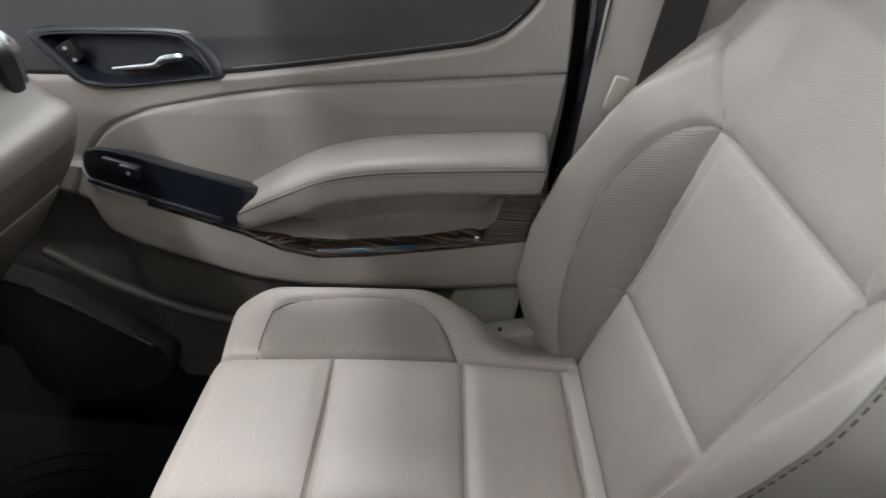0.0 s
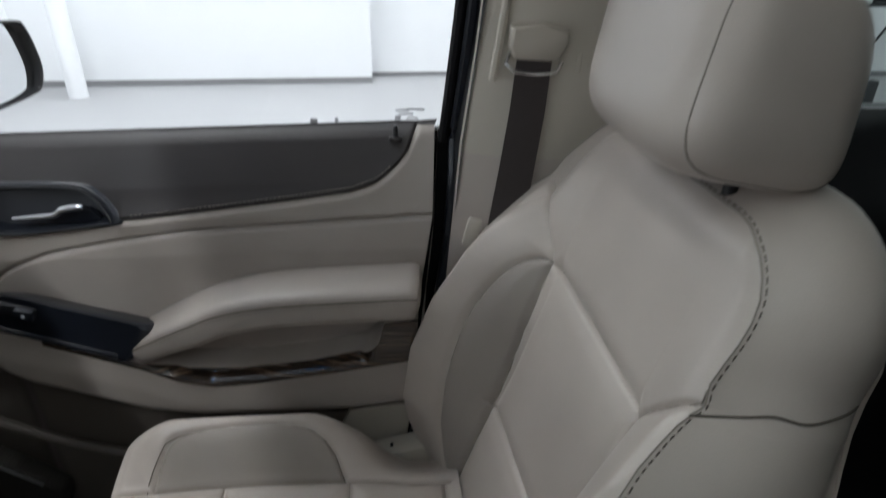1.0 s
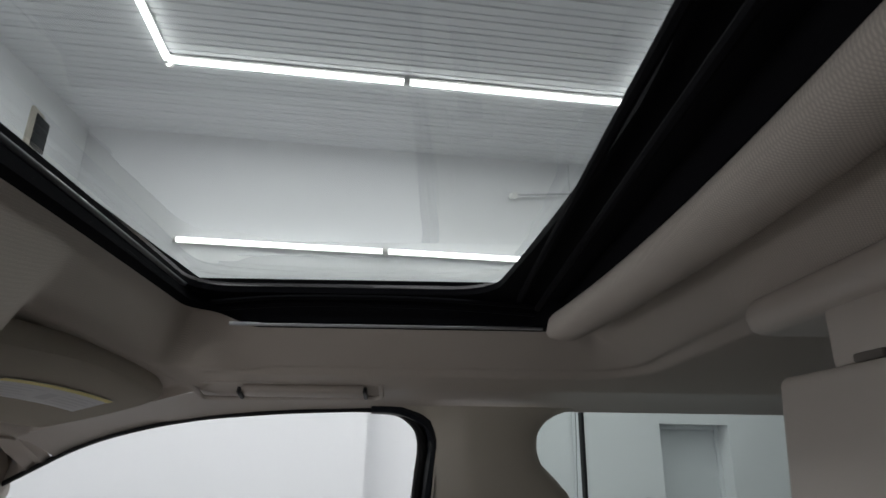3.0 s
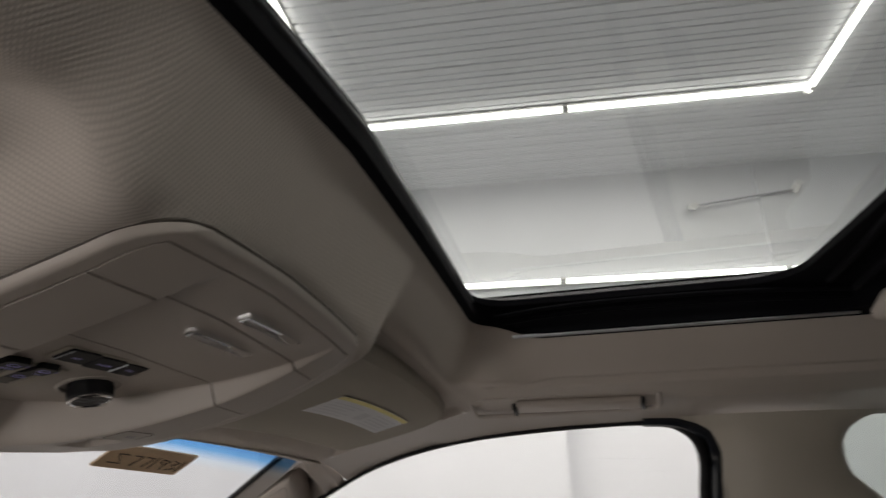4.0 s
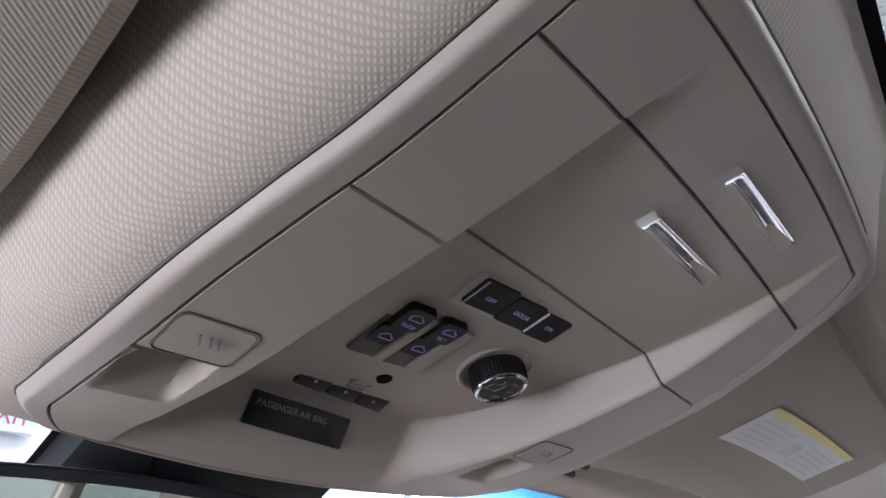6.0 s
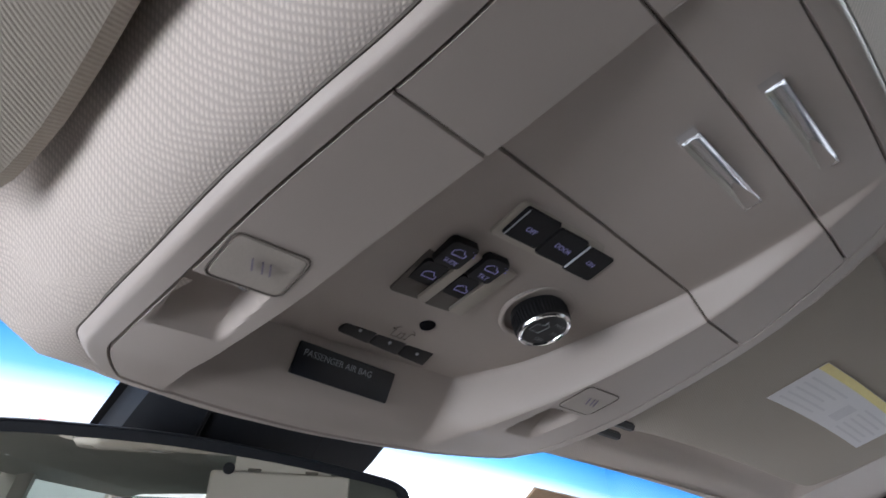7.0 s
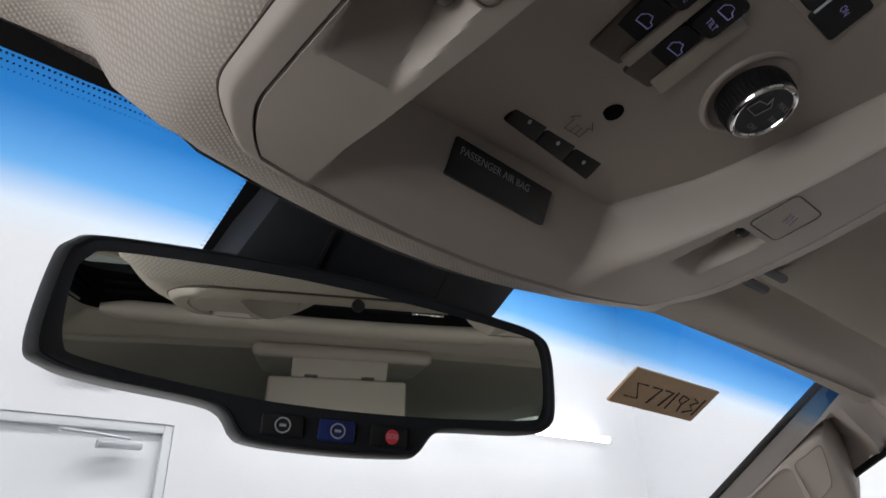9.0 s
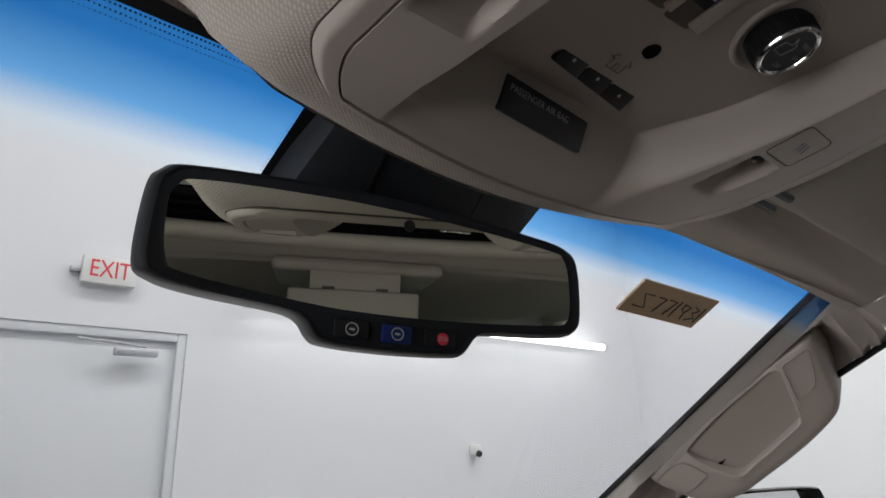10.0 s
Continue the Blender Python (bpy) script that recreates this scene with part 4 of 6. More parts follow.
def door_rear(z):
    return along(((0.6, 0.085), (0.70, 0.10), (0.85, 0.122), (1.02, 0.140), (1.19, 0.158), (1.36, 0.165)), z)


def door_y(x, z):
    d = belt(x) - z
    y = along(((-0.01, 0.905), (0.0, 0.889), (0.008, 0.880), (0.03, 0.866), (0.07, 0.842), (0.12, 0.820), (0.18, 0.806), (0.3, 0.800), (0.5, 0.800)), d)
    low = step(0.0, 0.006, along(WOOD_TOP, x) + 0.006 - z)
    shell = 0.735 - 0.006 * step(0, 0.05, along(WOOD_LOW, x) - z)
    under = step(0.0, 0.055, along(SHELL_LOW, x) + 0.02 - z)
    pod = step(-0.60, -0.70, x) * step(0.86, 0.80, z)
    shell += under * 0.050 * (1 - 0.5 * pod)
    shell += 0.020 * clamp((z - along(WOOD_LOW, x) - 0.006) / 0.014) ** 1.6 * step(0.06, 0.03, x)
    front = step(-0.56, -0.64, x)
    y += low * (shell + front * 0.05 - y)
    y -= 0.004 * math.exp(-(near(dark_line, x, z) / 0.018) ** 2) * (0 if x < -0.36 else 1)
    for line in (dark_line, crease_line):
        e = near(line, x, z)
        if e < 0.012:
            y += 0.006 * math.exp(-(e / 0.0035) ** 2)
    return y


door = thing("door_3", (-0.4, 0.85, 0.6), "tan and dark brown front passenger car door, shut", "car door", kind="structure")


BEZEL = [(p.x, p.y) for p in smooth([(-0.660, 1.262, 0), (-0.640, 1.234, 0), (-0.606, 1.205, 0), (-0.580, 1.192, 0), (-0.520, 1.190, 0), (-0.450, 1.198, 0), (-0.380, 1.206, 0), (-0.358, 1.212, 0), (-0.374, 1.238, 0), (-0.398, 1.258, 0), (-0.426, 1.268, 0), (-0.530, 1.268, 0)], 5, True)]
ba, bb = sum(p[0] for p in BEZEL) / len(BEZEL), sum(p[1] for p in BEZEL) / len(BEZEL)
BANDS = ("lower_panel", "wood_trim", "insert_panel", "door_panel", "upper_panel")
MESH = (0.0, 70.0, 84.0, 140.0, 165.0, 205.0)


def door_grid(u, v):
    """Rows of the grid run along the trim lines: v counts through the bands."""
    guess = along(list(zip(MESH, (0.56, 0.96, 0.98, 1.19, 1.24, 1.35))), v)
    x = -0.97 + (door_rear(guess) + 0.97) * u
    top = belt(x) + 0.012
    w0 = along(WOOD_LOW, x)
    w1 = max(along(WOOD_TOP, x), w0 + 0.003)
    c = max(along(CREASE, x), w1 + 0.004)
    d = max(c + 0.004, min(along(DARK_LOW, x), top - 0.002))
    return x, along(list(zip(MESH, (0.56, w0, w1, c, d, top))), v)


def door_point(u, v):
    x, z = door_grid(u, v)
    return (x, door_y(x, z), z)


def door_band(u, v):
    x, z = door_grid(u, v)
    if inside([(ba + (a - ba) * 0.92, bb + (b - bb) * 0.92) for a, b in BEZEL], x, z):
        return None
    name = BANDS[max(k for k in range(5) if MESH[k] <= v)]
    # below the shell's edge the door is drawn darker
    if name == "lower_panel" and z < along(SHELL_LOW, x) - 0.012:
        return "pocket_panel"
    return "lower_panel" if name == "wood_trim" and x < -0.49 else name


LOOK = {"upper_panel": (dark_vinyl, "dark brown padded upper panel"), "insert_panel": (door_leather, "tan padded insert"), "door_panel": (door_plastic, "tan door panel"), "wood_trim": (glossy_wood, "glossy dark wood trim strip"), "lower_panel": (door_plastic, "tan lower door shell"), "pocket_panel": (dark_taupe, "dark taupe map pocket panel")}
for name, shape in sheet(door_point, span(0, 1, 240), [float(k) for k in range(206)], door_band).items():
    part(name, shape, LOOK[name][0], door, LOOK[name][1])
zs = span(0.56, 1.352, 30)
part("door_edge", ([(door_rear(z), door_y(door_rear(z), z), z) for z in zs] + [(door_rear(z) + 0.004, 0.95, z) for z in zs], [(i, i + 1, 32 + i, 31 + i) for i in range(30)]), door_plastic, door)
line = [Vector((x, door_y(x, zz) - 0.0015, zz)) for x, zz in [(a, along(DARK_LOW, a) + 0.009) for a in span(-0.34, 0.09, 240)]]
part("stitching", dashes(line, 0.004, 0.0022, 0.0007), stitch_thread, door, "pale stitching")
# armrest pad
path = smooth([(-0.351, 0.782, 0.987), (-0.336, 0.775, 1.004), (-0.286, 0.772, 1.03), (-0.231, 0.77, 1.056), (-0.181, 0.768, 1.078), (-0.106, 0.766, 1.095), (-0.006, 0.765, 1.105), (0.094, 0.765, 1.112), (0.124, 0.765, 1.114), (0.14, 0.768, 1.113)], 6)
size = [along(((0, 0.014), (1, 0.022), (3, 0.029), (8, 0.029), (8.5, 0.026), (9, 0.010)), i / 6) for i in range(len(path))]
bm = bmesh.new()
rings = []
for i, p in enumerate(path):
    d = (path[min(i + 1, len(path) - 1)] - path[max(i - 1, 0)]).normalized()
    up = Vector((-d.z, 0, d.x))
    deep = 0.052 * (size[i] / 0.029) ** 0.5
    ring = []
    for k in range(28):
        t = 2 * math.pi * k / 28
        c, s = math.cos(t), math.sin(t)
        c = math.copysign(abs(c) ** 0.55, c)
        s = math.copysign(abs(s) ** 0.62, s)
        ring.append(bm.verts.new(p + Vector((0, 1, 0)) * c * deep + up * s * size[i] * 1.12 + up * 0.008 * max(0, c)))
    rings.append(ring)
for a, b in zip(rings, rings[1:]):
    for k in range(28):
        bm.faces.new((a[k], a[(k + 1) % 28], b[(k + 1) % 28], b[k]))
bm.faces.new(rings[0])
bm.faces.new(rings[-1][::-1])
arm = part("armrest", bm, door_leather, door, "tan padded leather armrest")
edge = []
for i, p in enumerate(path[2:-3]):
    d = (path[min(i + 3, len(path) - 1)] - path[i + 1]).normalized()
    up = Vector((-d.z, 0, d.x))
    edge.append((p, up, size[i + 2]))


def on_arm(row, high):
    """A point on the armrest's near face, high of its half height up."""
    p, up, r = row
    s = abs(high) ** (1 / 0.62)
    c = (1 - s * s) ** 0.5
    return p + Vector((0, -0.052, 0)) * c ** 0.55 * (r / 0.029) ** 0.5 + up * r * 1.12 * high


part("seam", rod([on_arm(r, 0.50) for r in edge], 0.0013, 5), seam_thread, arm, "dark seam")
fine = [on_arm(edge[i], 0.66).lerp(on_arm(edge[i + 1], 0.66), k / 8) for i in range(len(edge) - 1) for k in range(8)]
part("stitching", dashes(fine, 0.0040, 0.002, 0.0008), seat_seam, arm, "sewn stitching")
fine = [on_arm(edge[i], 0.34).lerp(on_arm(edge[i + 1], 0.34), k / 8) for i in range(len(edge) - 1) for k in range(8)]
part("stitching", dashes(fine, 0.0040, 0.002, 0.0008), seat_seam, arm, "sewn stitching")
# window switch panel
outline = [(p.x, p.y) for p in smooth([(-0.57, 1.12, 0), (-0.588, 1.097, 0), (-0.586, 1.067, 0), (-0.569, 1.055, 0), (-0.464, 1.022, 0), (-0.366, 0.993, 0), (-0.340, 0.996, 0), (-0.307, 1.044, 0), (-0.311, 1.060, 0), (-0.330, 1.068, 0), (-0.444, 1.096, 0), (-0.524, 1.117, 0)], 5, True)]
plane = lambda a, b, h: (a, 0.802 - 0.060 * h - 0.012 * h * clamp((1.112 - b) / 0.1), b - 0.036 * (1 - h) * clamp((b - 1.0) / 0.05))
switches = part("switch_panel", plate(outline, plane, 0.10), navy_plastic, door, "blue-black window switch panel")
part("grip_edge", rod(smooth([(-0.579, 0.738, 1.064), (-0.464, 0.733, 1.031), (-0.369, 0.732, 1.004)], 8), 0.005, 8), navy_plastic, switches)
part("switch_well", box((0.062, 0.012, 0.024), (-0.516, 0.740, 1.088), 0.004, Matrix.Rotation(radians(13), 3, "Y")), black_plastic, switches, "black switch well")
part("window_switch", box((0.030, 0.016, 0.021), (-0.502, 0.735, 1.085), 0.004, Matrix.Rotation(radians(13), 3, "Y")), navy_plastic, switches, "window switch")
part("switch_mark", box((0.005, 0.001, 0.006), (-0.500, 0.7262, 1.085), 0), pale_print, switches, "small pale symbol")
# inner handle
bez = BEZEL


def bezel_y(b):
    return along(((1.18, 0.808), (1.205, 0.818), (1.23, 0.829), (1.255, 0.840), (1.28, 0.855)), b)


bm = bmesh.new()
rings = [[bm.verts.new((ba + (a - ba) * k, bezel_y(bb + (b - bb) * k) + off, bb + (b - bb) * k)) for a, b in bez] for k, off in ((1.05, 0.008), (1.03, -0.002), (1.0, -0.005), (0.95, -0.006), (0.89, -0.004), (0.86, 0.010), (0.82, 0.028))]
for a, b in zip(rings, rings[1:]):
    for k in range(len(bez)):
        bm.faces.new((a[k], a[(k + 1) % len(bez)], b[(k + 1) % len(bez)], b[k]))
bm.faces.new(rings[-1])
bezel = part("handle_bezel", bm, navy_plastic, door, "blue-black door handle bezel")
part("bezel_rim", rod([(ba + (a - ba) * 0.90, bezel_y(bb + (b - bb) * 0.9) - 0.008, bb + (b - bb) * 0.90) for a, b in bez], 0.0018, 6, closed=True), black_plastic, bezel, "glossy rim")
lever = smooth([(-0.536, 0.826, 1.213), (-0.497, 0.820, 1.219), (-0.462, 0.818, 1.224), (-0.447, 0.818, 1.233), (-0.424, 0.819, 1.237), (-0.412, 0.820, 1.237)], 6)
part("lever", rod(lever, [along(((0, 0.0035), (2, 0.005), (3, 0.006), (4, 0.006), (5, 0.005)), i / 6) for i in range(len(lever))], 10), chrome, bezel, "chrome door lever")
part("lever_paddle", plate([(-0.530, 1.210), (-0.455, 1.222), (-0.426, 1.231), (-0.410, 1.232), (-0.394, 1.213), (-0.402, 1.207), (-0.475, 1.204)], lambda a, b, h: (a, 0.838 - 0.010 * h, b), 0.05), navy_plastic, bezel, "dark lever back")
lock = part("lock_switch", box((0.034, 0.010, 0.032), (-0.606, 0.836, 1.233), 0.003, Matrix.Rotation(radians(-28), 3, "Y")), black_plastic, bezel, "black lock switch")
for dx, dz in ((-0.003, 0.008), (0.007, -0.010)):
    part("lock_mark", box((0.006, 0.001, 0.005), (-0.606 + dx, 0.8304, 1.233 + dz), 0), pale_print, lock, "small pale symbol")
# lock pin
pin = part("lock_pin", rod([(0.096, 0.878, 1.340), (0.096, 0.878, 1.358), (0.096, 0.878, 1.363)], [0.0042, 0.0042, 0.003], 12), black_plastic, door, "black lock pin")
part("pin_collar", rod([(0.096, 0.878, 1.338), (0.096, 0.878, 1.344)], 0.011, 16), dark_vinyl, pin)
# pocket and speaker
grille = [(p.x, p.y) for p in smooth([(-0.88, 0.825, 0), (-0.776, 0.827, 0), (-0.687, 0.772, 0), (-0.578, 0.699, 0), (-0.553, 0.662, 0), (-0.572, 0.61, 0), (-0.614, 0.572, 0), (-0.70, 0.535, 0), (-0.88, 0.52, 0)], 5, True)]
sp = part("speaker_grille", plate(grille, lambda a, b, h: (a, 0.770 - 0.040 * h, b), 0.04), speaker_mesh, door, "dark cloth speaker grille")
part("grille_trim", rod(smooth([(-0.77, 0.729, 0.822), (-0.687, 0.729, 0.770), (-0.580, 0.729, 0.698)], 6), 0.0028, 6), satin_metal, sp, "thin bright trim line")
part("pocket_lip", rod(smooth([(-0.74, 0.758, 0.895), (-0.64, 0.755, 0.835), (-0.48, 0.755, 0.77), (-0.28, 0.758, 0.735), (0.06, 0.762, 0.72)], 8), 0.010, 10), dark_taupe, door, "dark taupe map pocket lip")
part("reflector_flap", plate([(0.006, 0.852), (-0.021, 0.790), (-0.02, 0.70), (0.100, 0.70), (0.125, 0.872)], lambda a, b, h: (a, 0.79 - 0.02 * h, b), 0.03), tan_trim, door, "lighter tan door end panel")
marks = thing("glass_marking", (0.06, 0.918, 1.35), "small printed marks in the window's corner", "marking")
for x, zz, w_, h_ in ((-0.036, 1.351, 0.012, 0.010), (0.002, 1.354, 0.006, 0.007), (0.112, 1.372, 0.022, 0.003), (0.135, 1.374, 0.03, 0.003), (0.118, 1.366, 0.026, 0.003), (0.105, 1.359, 0.010, 0.006), (0.130, 1.359, 0.02, 0.003)):
    part("print_bar", box((w_, 0.0006, h_), (x - 0.007, 0.911, zz + 0.008), 0), grey_print, marks)

# ---- seat belt on the centre pillar ----
belt_thing = thing("seat_belt", (0.30, 0.775, 1.5), "dark brown seat belt hanging from a tan guide on the pillar", "seat belt")
cover = part("guide_cover", plate([(0.260, 1.536), (0.300, 1.541), (0.336, 1.531), (0.339, 1.516), (0.328, 1.489), (0.268, 1.491), (0.259, 1.508)], lambda a, b, h: (a, 0.776 - 0.044 * h * (0.45 + 0.55 * clamp((b - 1.482) / 0.05)), b), 0.12), tan_trim, belt_thing, "pale tan belt guide cover")
part("guide_ring", rod([(0.262, 0.758, 1.502), (0.256, 0.755, 1.487), (0.268, 0.752, 1.476), (0.30, 0.752, 1.473), (0.325, 0.752, 1.475), (0.333, 0.755, 1.489)], 0.0028, 8), chrome, cover, "chrome belt ring")
strap = [((0.272, 0.757, 1.500), (0.320, 0.757, 1.500)), ((0.266, 0.755, 1.42), (0.316, 0.755, 1.42)), ((0.256, 0.757, 1.33), (0.307, 0.752, 1.33)), ((0.244, 0.76, 1.235), (0.297, 0.75, 1.235)), ((0.225, 0.765, 1.05), (0.278, 0.755, 1.05)), ((0.205, 0.77, 0.85), (0.258, 0.76, 0.85))]
verts, faces = [], []
for k in range(len(strap)):
    a, b = Vector(strap[k][0]), Vector(strap[k][1])
    for j in range(13):
        verts.append(a.lerp(b, j / 12) + Vector((0, 0.0006 * (j % 2), 0)))
    for j in range(13):
        verts.append(a.lerp(b, j / 12) + Vector((0, 0.003, 0)))
for k in range(len(strap) - 1):
    for j in range(25):
        faces.append((k * 26 + j, k * 26 + j + 1, k * 26 + j + 27, k * 26 + j + 26)) if j != 12 else None
webbing = material("dark_brown_webbing", (0.045, 0.036, 0.036), 0.7, spread=0.15, grain=900, bump=0.6, weave=(("z", "x"), 0.0022, 0.7, False))
part("webbing", (verts, faces), webbing, belt_thing, "dark brown webbing")
part("latch_plate", box((0.022, 0.012, 0.048), (0.219, 0.748, 1.234), 0.005, Matrix.Rotation(radians(12), 3, "Y")), tan_trim, belt_thing, "pale tan latch plate stop")
adjuster = thing("belt_height_panel", (0.31, 0.78, 1.46), "tan ribbed belt height panel on the pillar", "trim panel")
for a, b in (((0.266, 1.650), (0.240, 1.462)), ((0.369, 1.636), (0.357, 1.474))):
    part("ridge", rod([(a[0], 0.770, a[1]), ((a[0] + b[0]) / 2, 0.768, (a[1] + b[1]) / 2), (b[0], 0.766, b[1])], 0.006, 8), tan_trim, adjuster)

# ---- passenger seat ----
seat = thing("bucket_seat", (0.0, 0.48, 0.45), "tan leather front passenger seat with ribbed inserts", "car seat")
BY = 0.462                                            # middle of the backrest
UP, FRONT = Vector((0.292, 0, 0.956)), Vector((-0.956, 0, 0.292))
BW, BH, BR = 0.270, 0.660, 0.095
SIDE = [(0.136, -0.02), (0.142, 0.20), (0.150, 0.35), (0.155, 0.450), (0.172, 0.478), (0.192, 0.500), (0.212, 0.522), (0.245, 0.545)]
BOL = [(0.155, 0.455), (0.180, 0.442), (0.200, 0.405), (0.211, 0.33), (0.208, 0.22), (0.200, 0.12), (0.185, 0.045), (0.160, 0.01)]
CREST = [(-0.05, 0.03), (0.0, 0.055), (0.05, 0.088), (0.10, 0.114), (0.20, 0.130), (0.30, 0.124), (0.40, 0.098), (0.45, 0.078), (0.50, 0.055), (0.56, 0.025), (0.62, 0.004), (0.7, 0.0)]
side_line = [(p.x, p.y) for p in smooth([(*p, 0) for p in SIDE], 5)]
bol_line = [(p.x, p.y) for p in smooth([(*p, 0) for p in BOL], 5)]


def low_seam(yl):
    """Height of the seam under the backrest's insert, a little askew."""
    return 0.211 - 0.08 * yl


def back_wide(h):
    w = BW - 0.054 * step(0.40, 0.58, h)
    k = clamp((h - (BH - BR)) / BR)
    return w - BR + BR * math.sqrt(max(0.0, 1 - k * k))


def back_front(u, v):
    """u across, v up; the last tenth of v rounds the shoulders."""
    h = (BH - BR) * v / 0.8 if v < 0.8 else BH - BR + BR * math.sin((v - 0.8) / 0.2 * math.pi / 2)
    return (back_wide(h) + (-0.006 if u < 0 else 0.034) * step(0.36, 0.54, h)) * u, h


def back_depth(u, v):
    yl, h = back_front(u, v)
    s = abs(yl)
    d = 0.004 + along(CREST, h) * clamp((s - 0.134) / 0.112) ** 1.1
    e = min(back_wide(h) - s, BH - h)
    d -= 0.012 * (1 - clamp(e / 0.028)) ** 2
    d += 0.014 * step(0.30, 0.08, h) * step(0.20, 0.12, s)
    g = min(near(side_line, s, h), near(bol_line, s, h) if yl > 0 else 9)
    if s < 0.152:
        g = min(g, abs(h - 0.452), abs(h - low_seam(yl)))
    if g < 0.04:
        d -= 0.0070 * math.exp(-(g / 0.0030) ** 2) + 0.006 * math.exp(-(g / 0.017) ** 2)
    return d


def back_world(yl, h, d):
    return Vector((0.215, BY + yl, 0.80)) + UP * h + FRONT * d


def back_region(u, v):
    yl, h = back_front(u, v)
    s = abs(yl)
    lim = along([(q, p) for p, q in SIDE], h)
    if s < lim:
        if h > 0.452:
            return "upper_panel"
        return "lumbar_panel" if h < low_seam(yl) else "insert_panel"
    poly = bol_line + [(0.12, 0.0), (0.12, 0.46)]
    side = "outer" if yl > 0 else "inner"
    return side + ("_bolster_insert" if yl > 0 and inside(poly, s, h) else "_bolster")


def back_point(u, v):
    yl, h = back_front(u, v)
    return back_world(yl, h, back_depth(u, v))


backrest = None
for name, shape in sheet(back_point, span(-1, 1, 230), span(0, 1, 260), back_region).items():
    plain = name.endswith("bolster")
    mt = leather if plain else perforated if name.endswith("bolster_insert") else ribbed_yz
    part(name.replace("outer_", "").replace("inner_", ""), shape, mt, seat, {"leather": "smooth tan leather bolster"}.get("leather") if plain else "ribbed tan leather")
# the boxing round the backrest
edge = [(-1, v) for v in span(0, 1, 80)] + [(u, 1) for u in span(-1, 1, 40)[1:]] + [(1, v) for v in span(1, 0, 80)[1:]]
flat_edge = [back_front(u, v) for u, v in edge]
verts, faces = [], []
rows = 14
for i, (u, v) in enumerate(edge):
    yl, h = flat_edge[i]
    (a0, b0), (a1, b1) = flat_edge[max(i - 1, 0)], flat_edge[min(i + 1, len(edge) - 1)]
    ln = math.hypot(a1 - a0, b1 - b0) or 1.0
    ny, nh = -(b1 - b0) / ln, (a1 - a0) / ln
    d0 = back_depth(u, v)
    for k in range(rows + 1):
        s = k / rows
        swell = (0.016 + 0.022 * max(nh, 0) + (0.006 * step(0.36, 0.54, h) if u < 0 else 0.0)) * math.sin(math.pi * min(s * 1.05, 1)) ** 1.15 - 0.018 * step(0.75, 1.0, s)
        depth = d0 + (-0.150 - d0) * s
        verts.append(back_world(yl + ny * swell, h + nh * swell, depth))
for i in range(len(edge) - 1):
    for k in range(rows):
        a = i * (rows + 1) + k
        faces.append((a, a + 1, a + rows + 2, a + rows + 1))
part("side_boxing", (verts, faces), leather, seat, "smooth tan leather side band")
edge_line = [back_point(u, v) + FRONT * 0.0002 for u, v in edge]
part("edge_seam", rod(edge_line[::2], 0.0009, 6), seat_seam, seat, "fine edge seam")
fine = [Vector(verts[i * (rows + 1)]).lerp(Vector(verts[i * (rows + 1) + 1]), 0.28).lerp(Vector(verts[(i + 1) * (rows + 1)]).lerp(Vector(verts[(i + 1) * (rows + 1) + 1]), 0.28), k / 4) for i in range(len(edge) - 1) for k in range(4)]
part("stitching", dashes(fine, 0.0050, 0.0030, 0.0008), dark_thread, seat, "dark sewn stitching")


def back_uv(yl, h):
    v = 0.8 * h / (BH - BR) if h < BH - BR else 0.8 + 0.2 * math.asin(clamp((h - BH + BR) / BR)) / (math.pi / 2)
    return clamp(yl / (back_wide(h) + (-0.006 if yl < 0 else 0.034) * step(0.36, 0.54, h)), -1, 1), clamp(v)


for s in (-1, 1):
    for line in (side_line, bol_line)[:1 if s < 0 else 2]:
        part("seam", rod([back_point(*back_uv(s * a, max(h, 0))) for a, h in line[::2]], 0.0009, 5), dark_thread if s > 0 else seat_seam, seat, "dark sewn seam" if s > 0 else "fine sewn seam")
for hh in (lambda yl: 0.452, low_seam):
    part("seam", rod([back_point(*back_uv(yl, hh(yl))) for yl in span(-0.150, 0.150, 24)], 0.0011, 5), seat_seam, seat, "fine sewn seam")
back_panel = sheet(lambda u, v: back_world(*(lambda p: (p[0] * 0.95, p[1] * 0.985, -0.150 - 0.02 * (1 - u * u) * math.sin(math.pi * v)))(back_front(u, v))), span(-1, 1, 24), span(0, 1, 24))["all"]
part("back_shell", back_panel, tan_plastic, seat, "tan plastic back shell")
line = []
for k in range(rows + 1):
    row = min(range(80), key=lambda i: abs(flat_edge[i][1] - 0.520 - 0.05 * k / rows))
    line.append(Vector(verts[row * (rows + 1) + k]) + Vector((0, -0.0006, 0)))
part("boxing_seam", rod(smooth(line[::2], 4), 0.0013, 5), dark_thread, seat, "fine sewn seam")

CY = 0.455                                            # middle of the cushion
CW = 0.238
INS = 0.121
cush_side = [(p.x, p.y) for p in smooth([(0.200, 0.121, 0), (0.10, 0.121, 0), (-0.05, 0.121, 0), (-0.20, 0.121, 0), (-0.30, 0.121, 0), (-0.36, 0.121, 0)], 5)]
cush_ins = [(p.x, p.y) for p in smooth([(-0.252, 0.121, 0), (-0.245, 0.152, 0), (-0.218, 0.180, 0), (-0.12, 0.190, 0), (-0.04, 0.187, 0), (0.012, 0.165, 0), (0.036, 0.121, 0)], 5)]


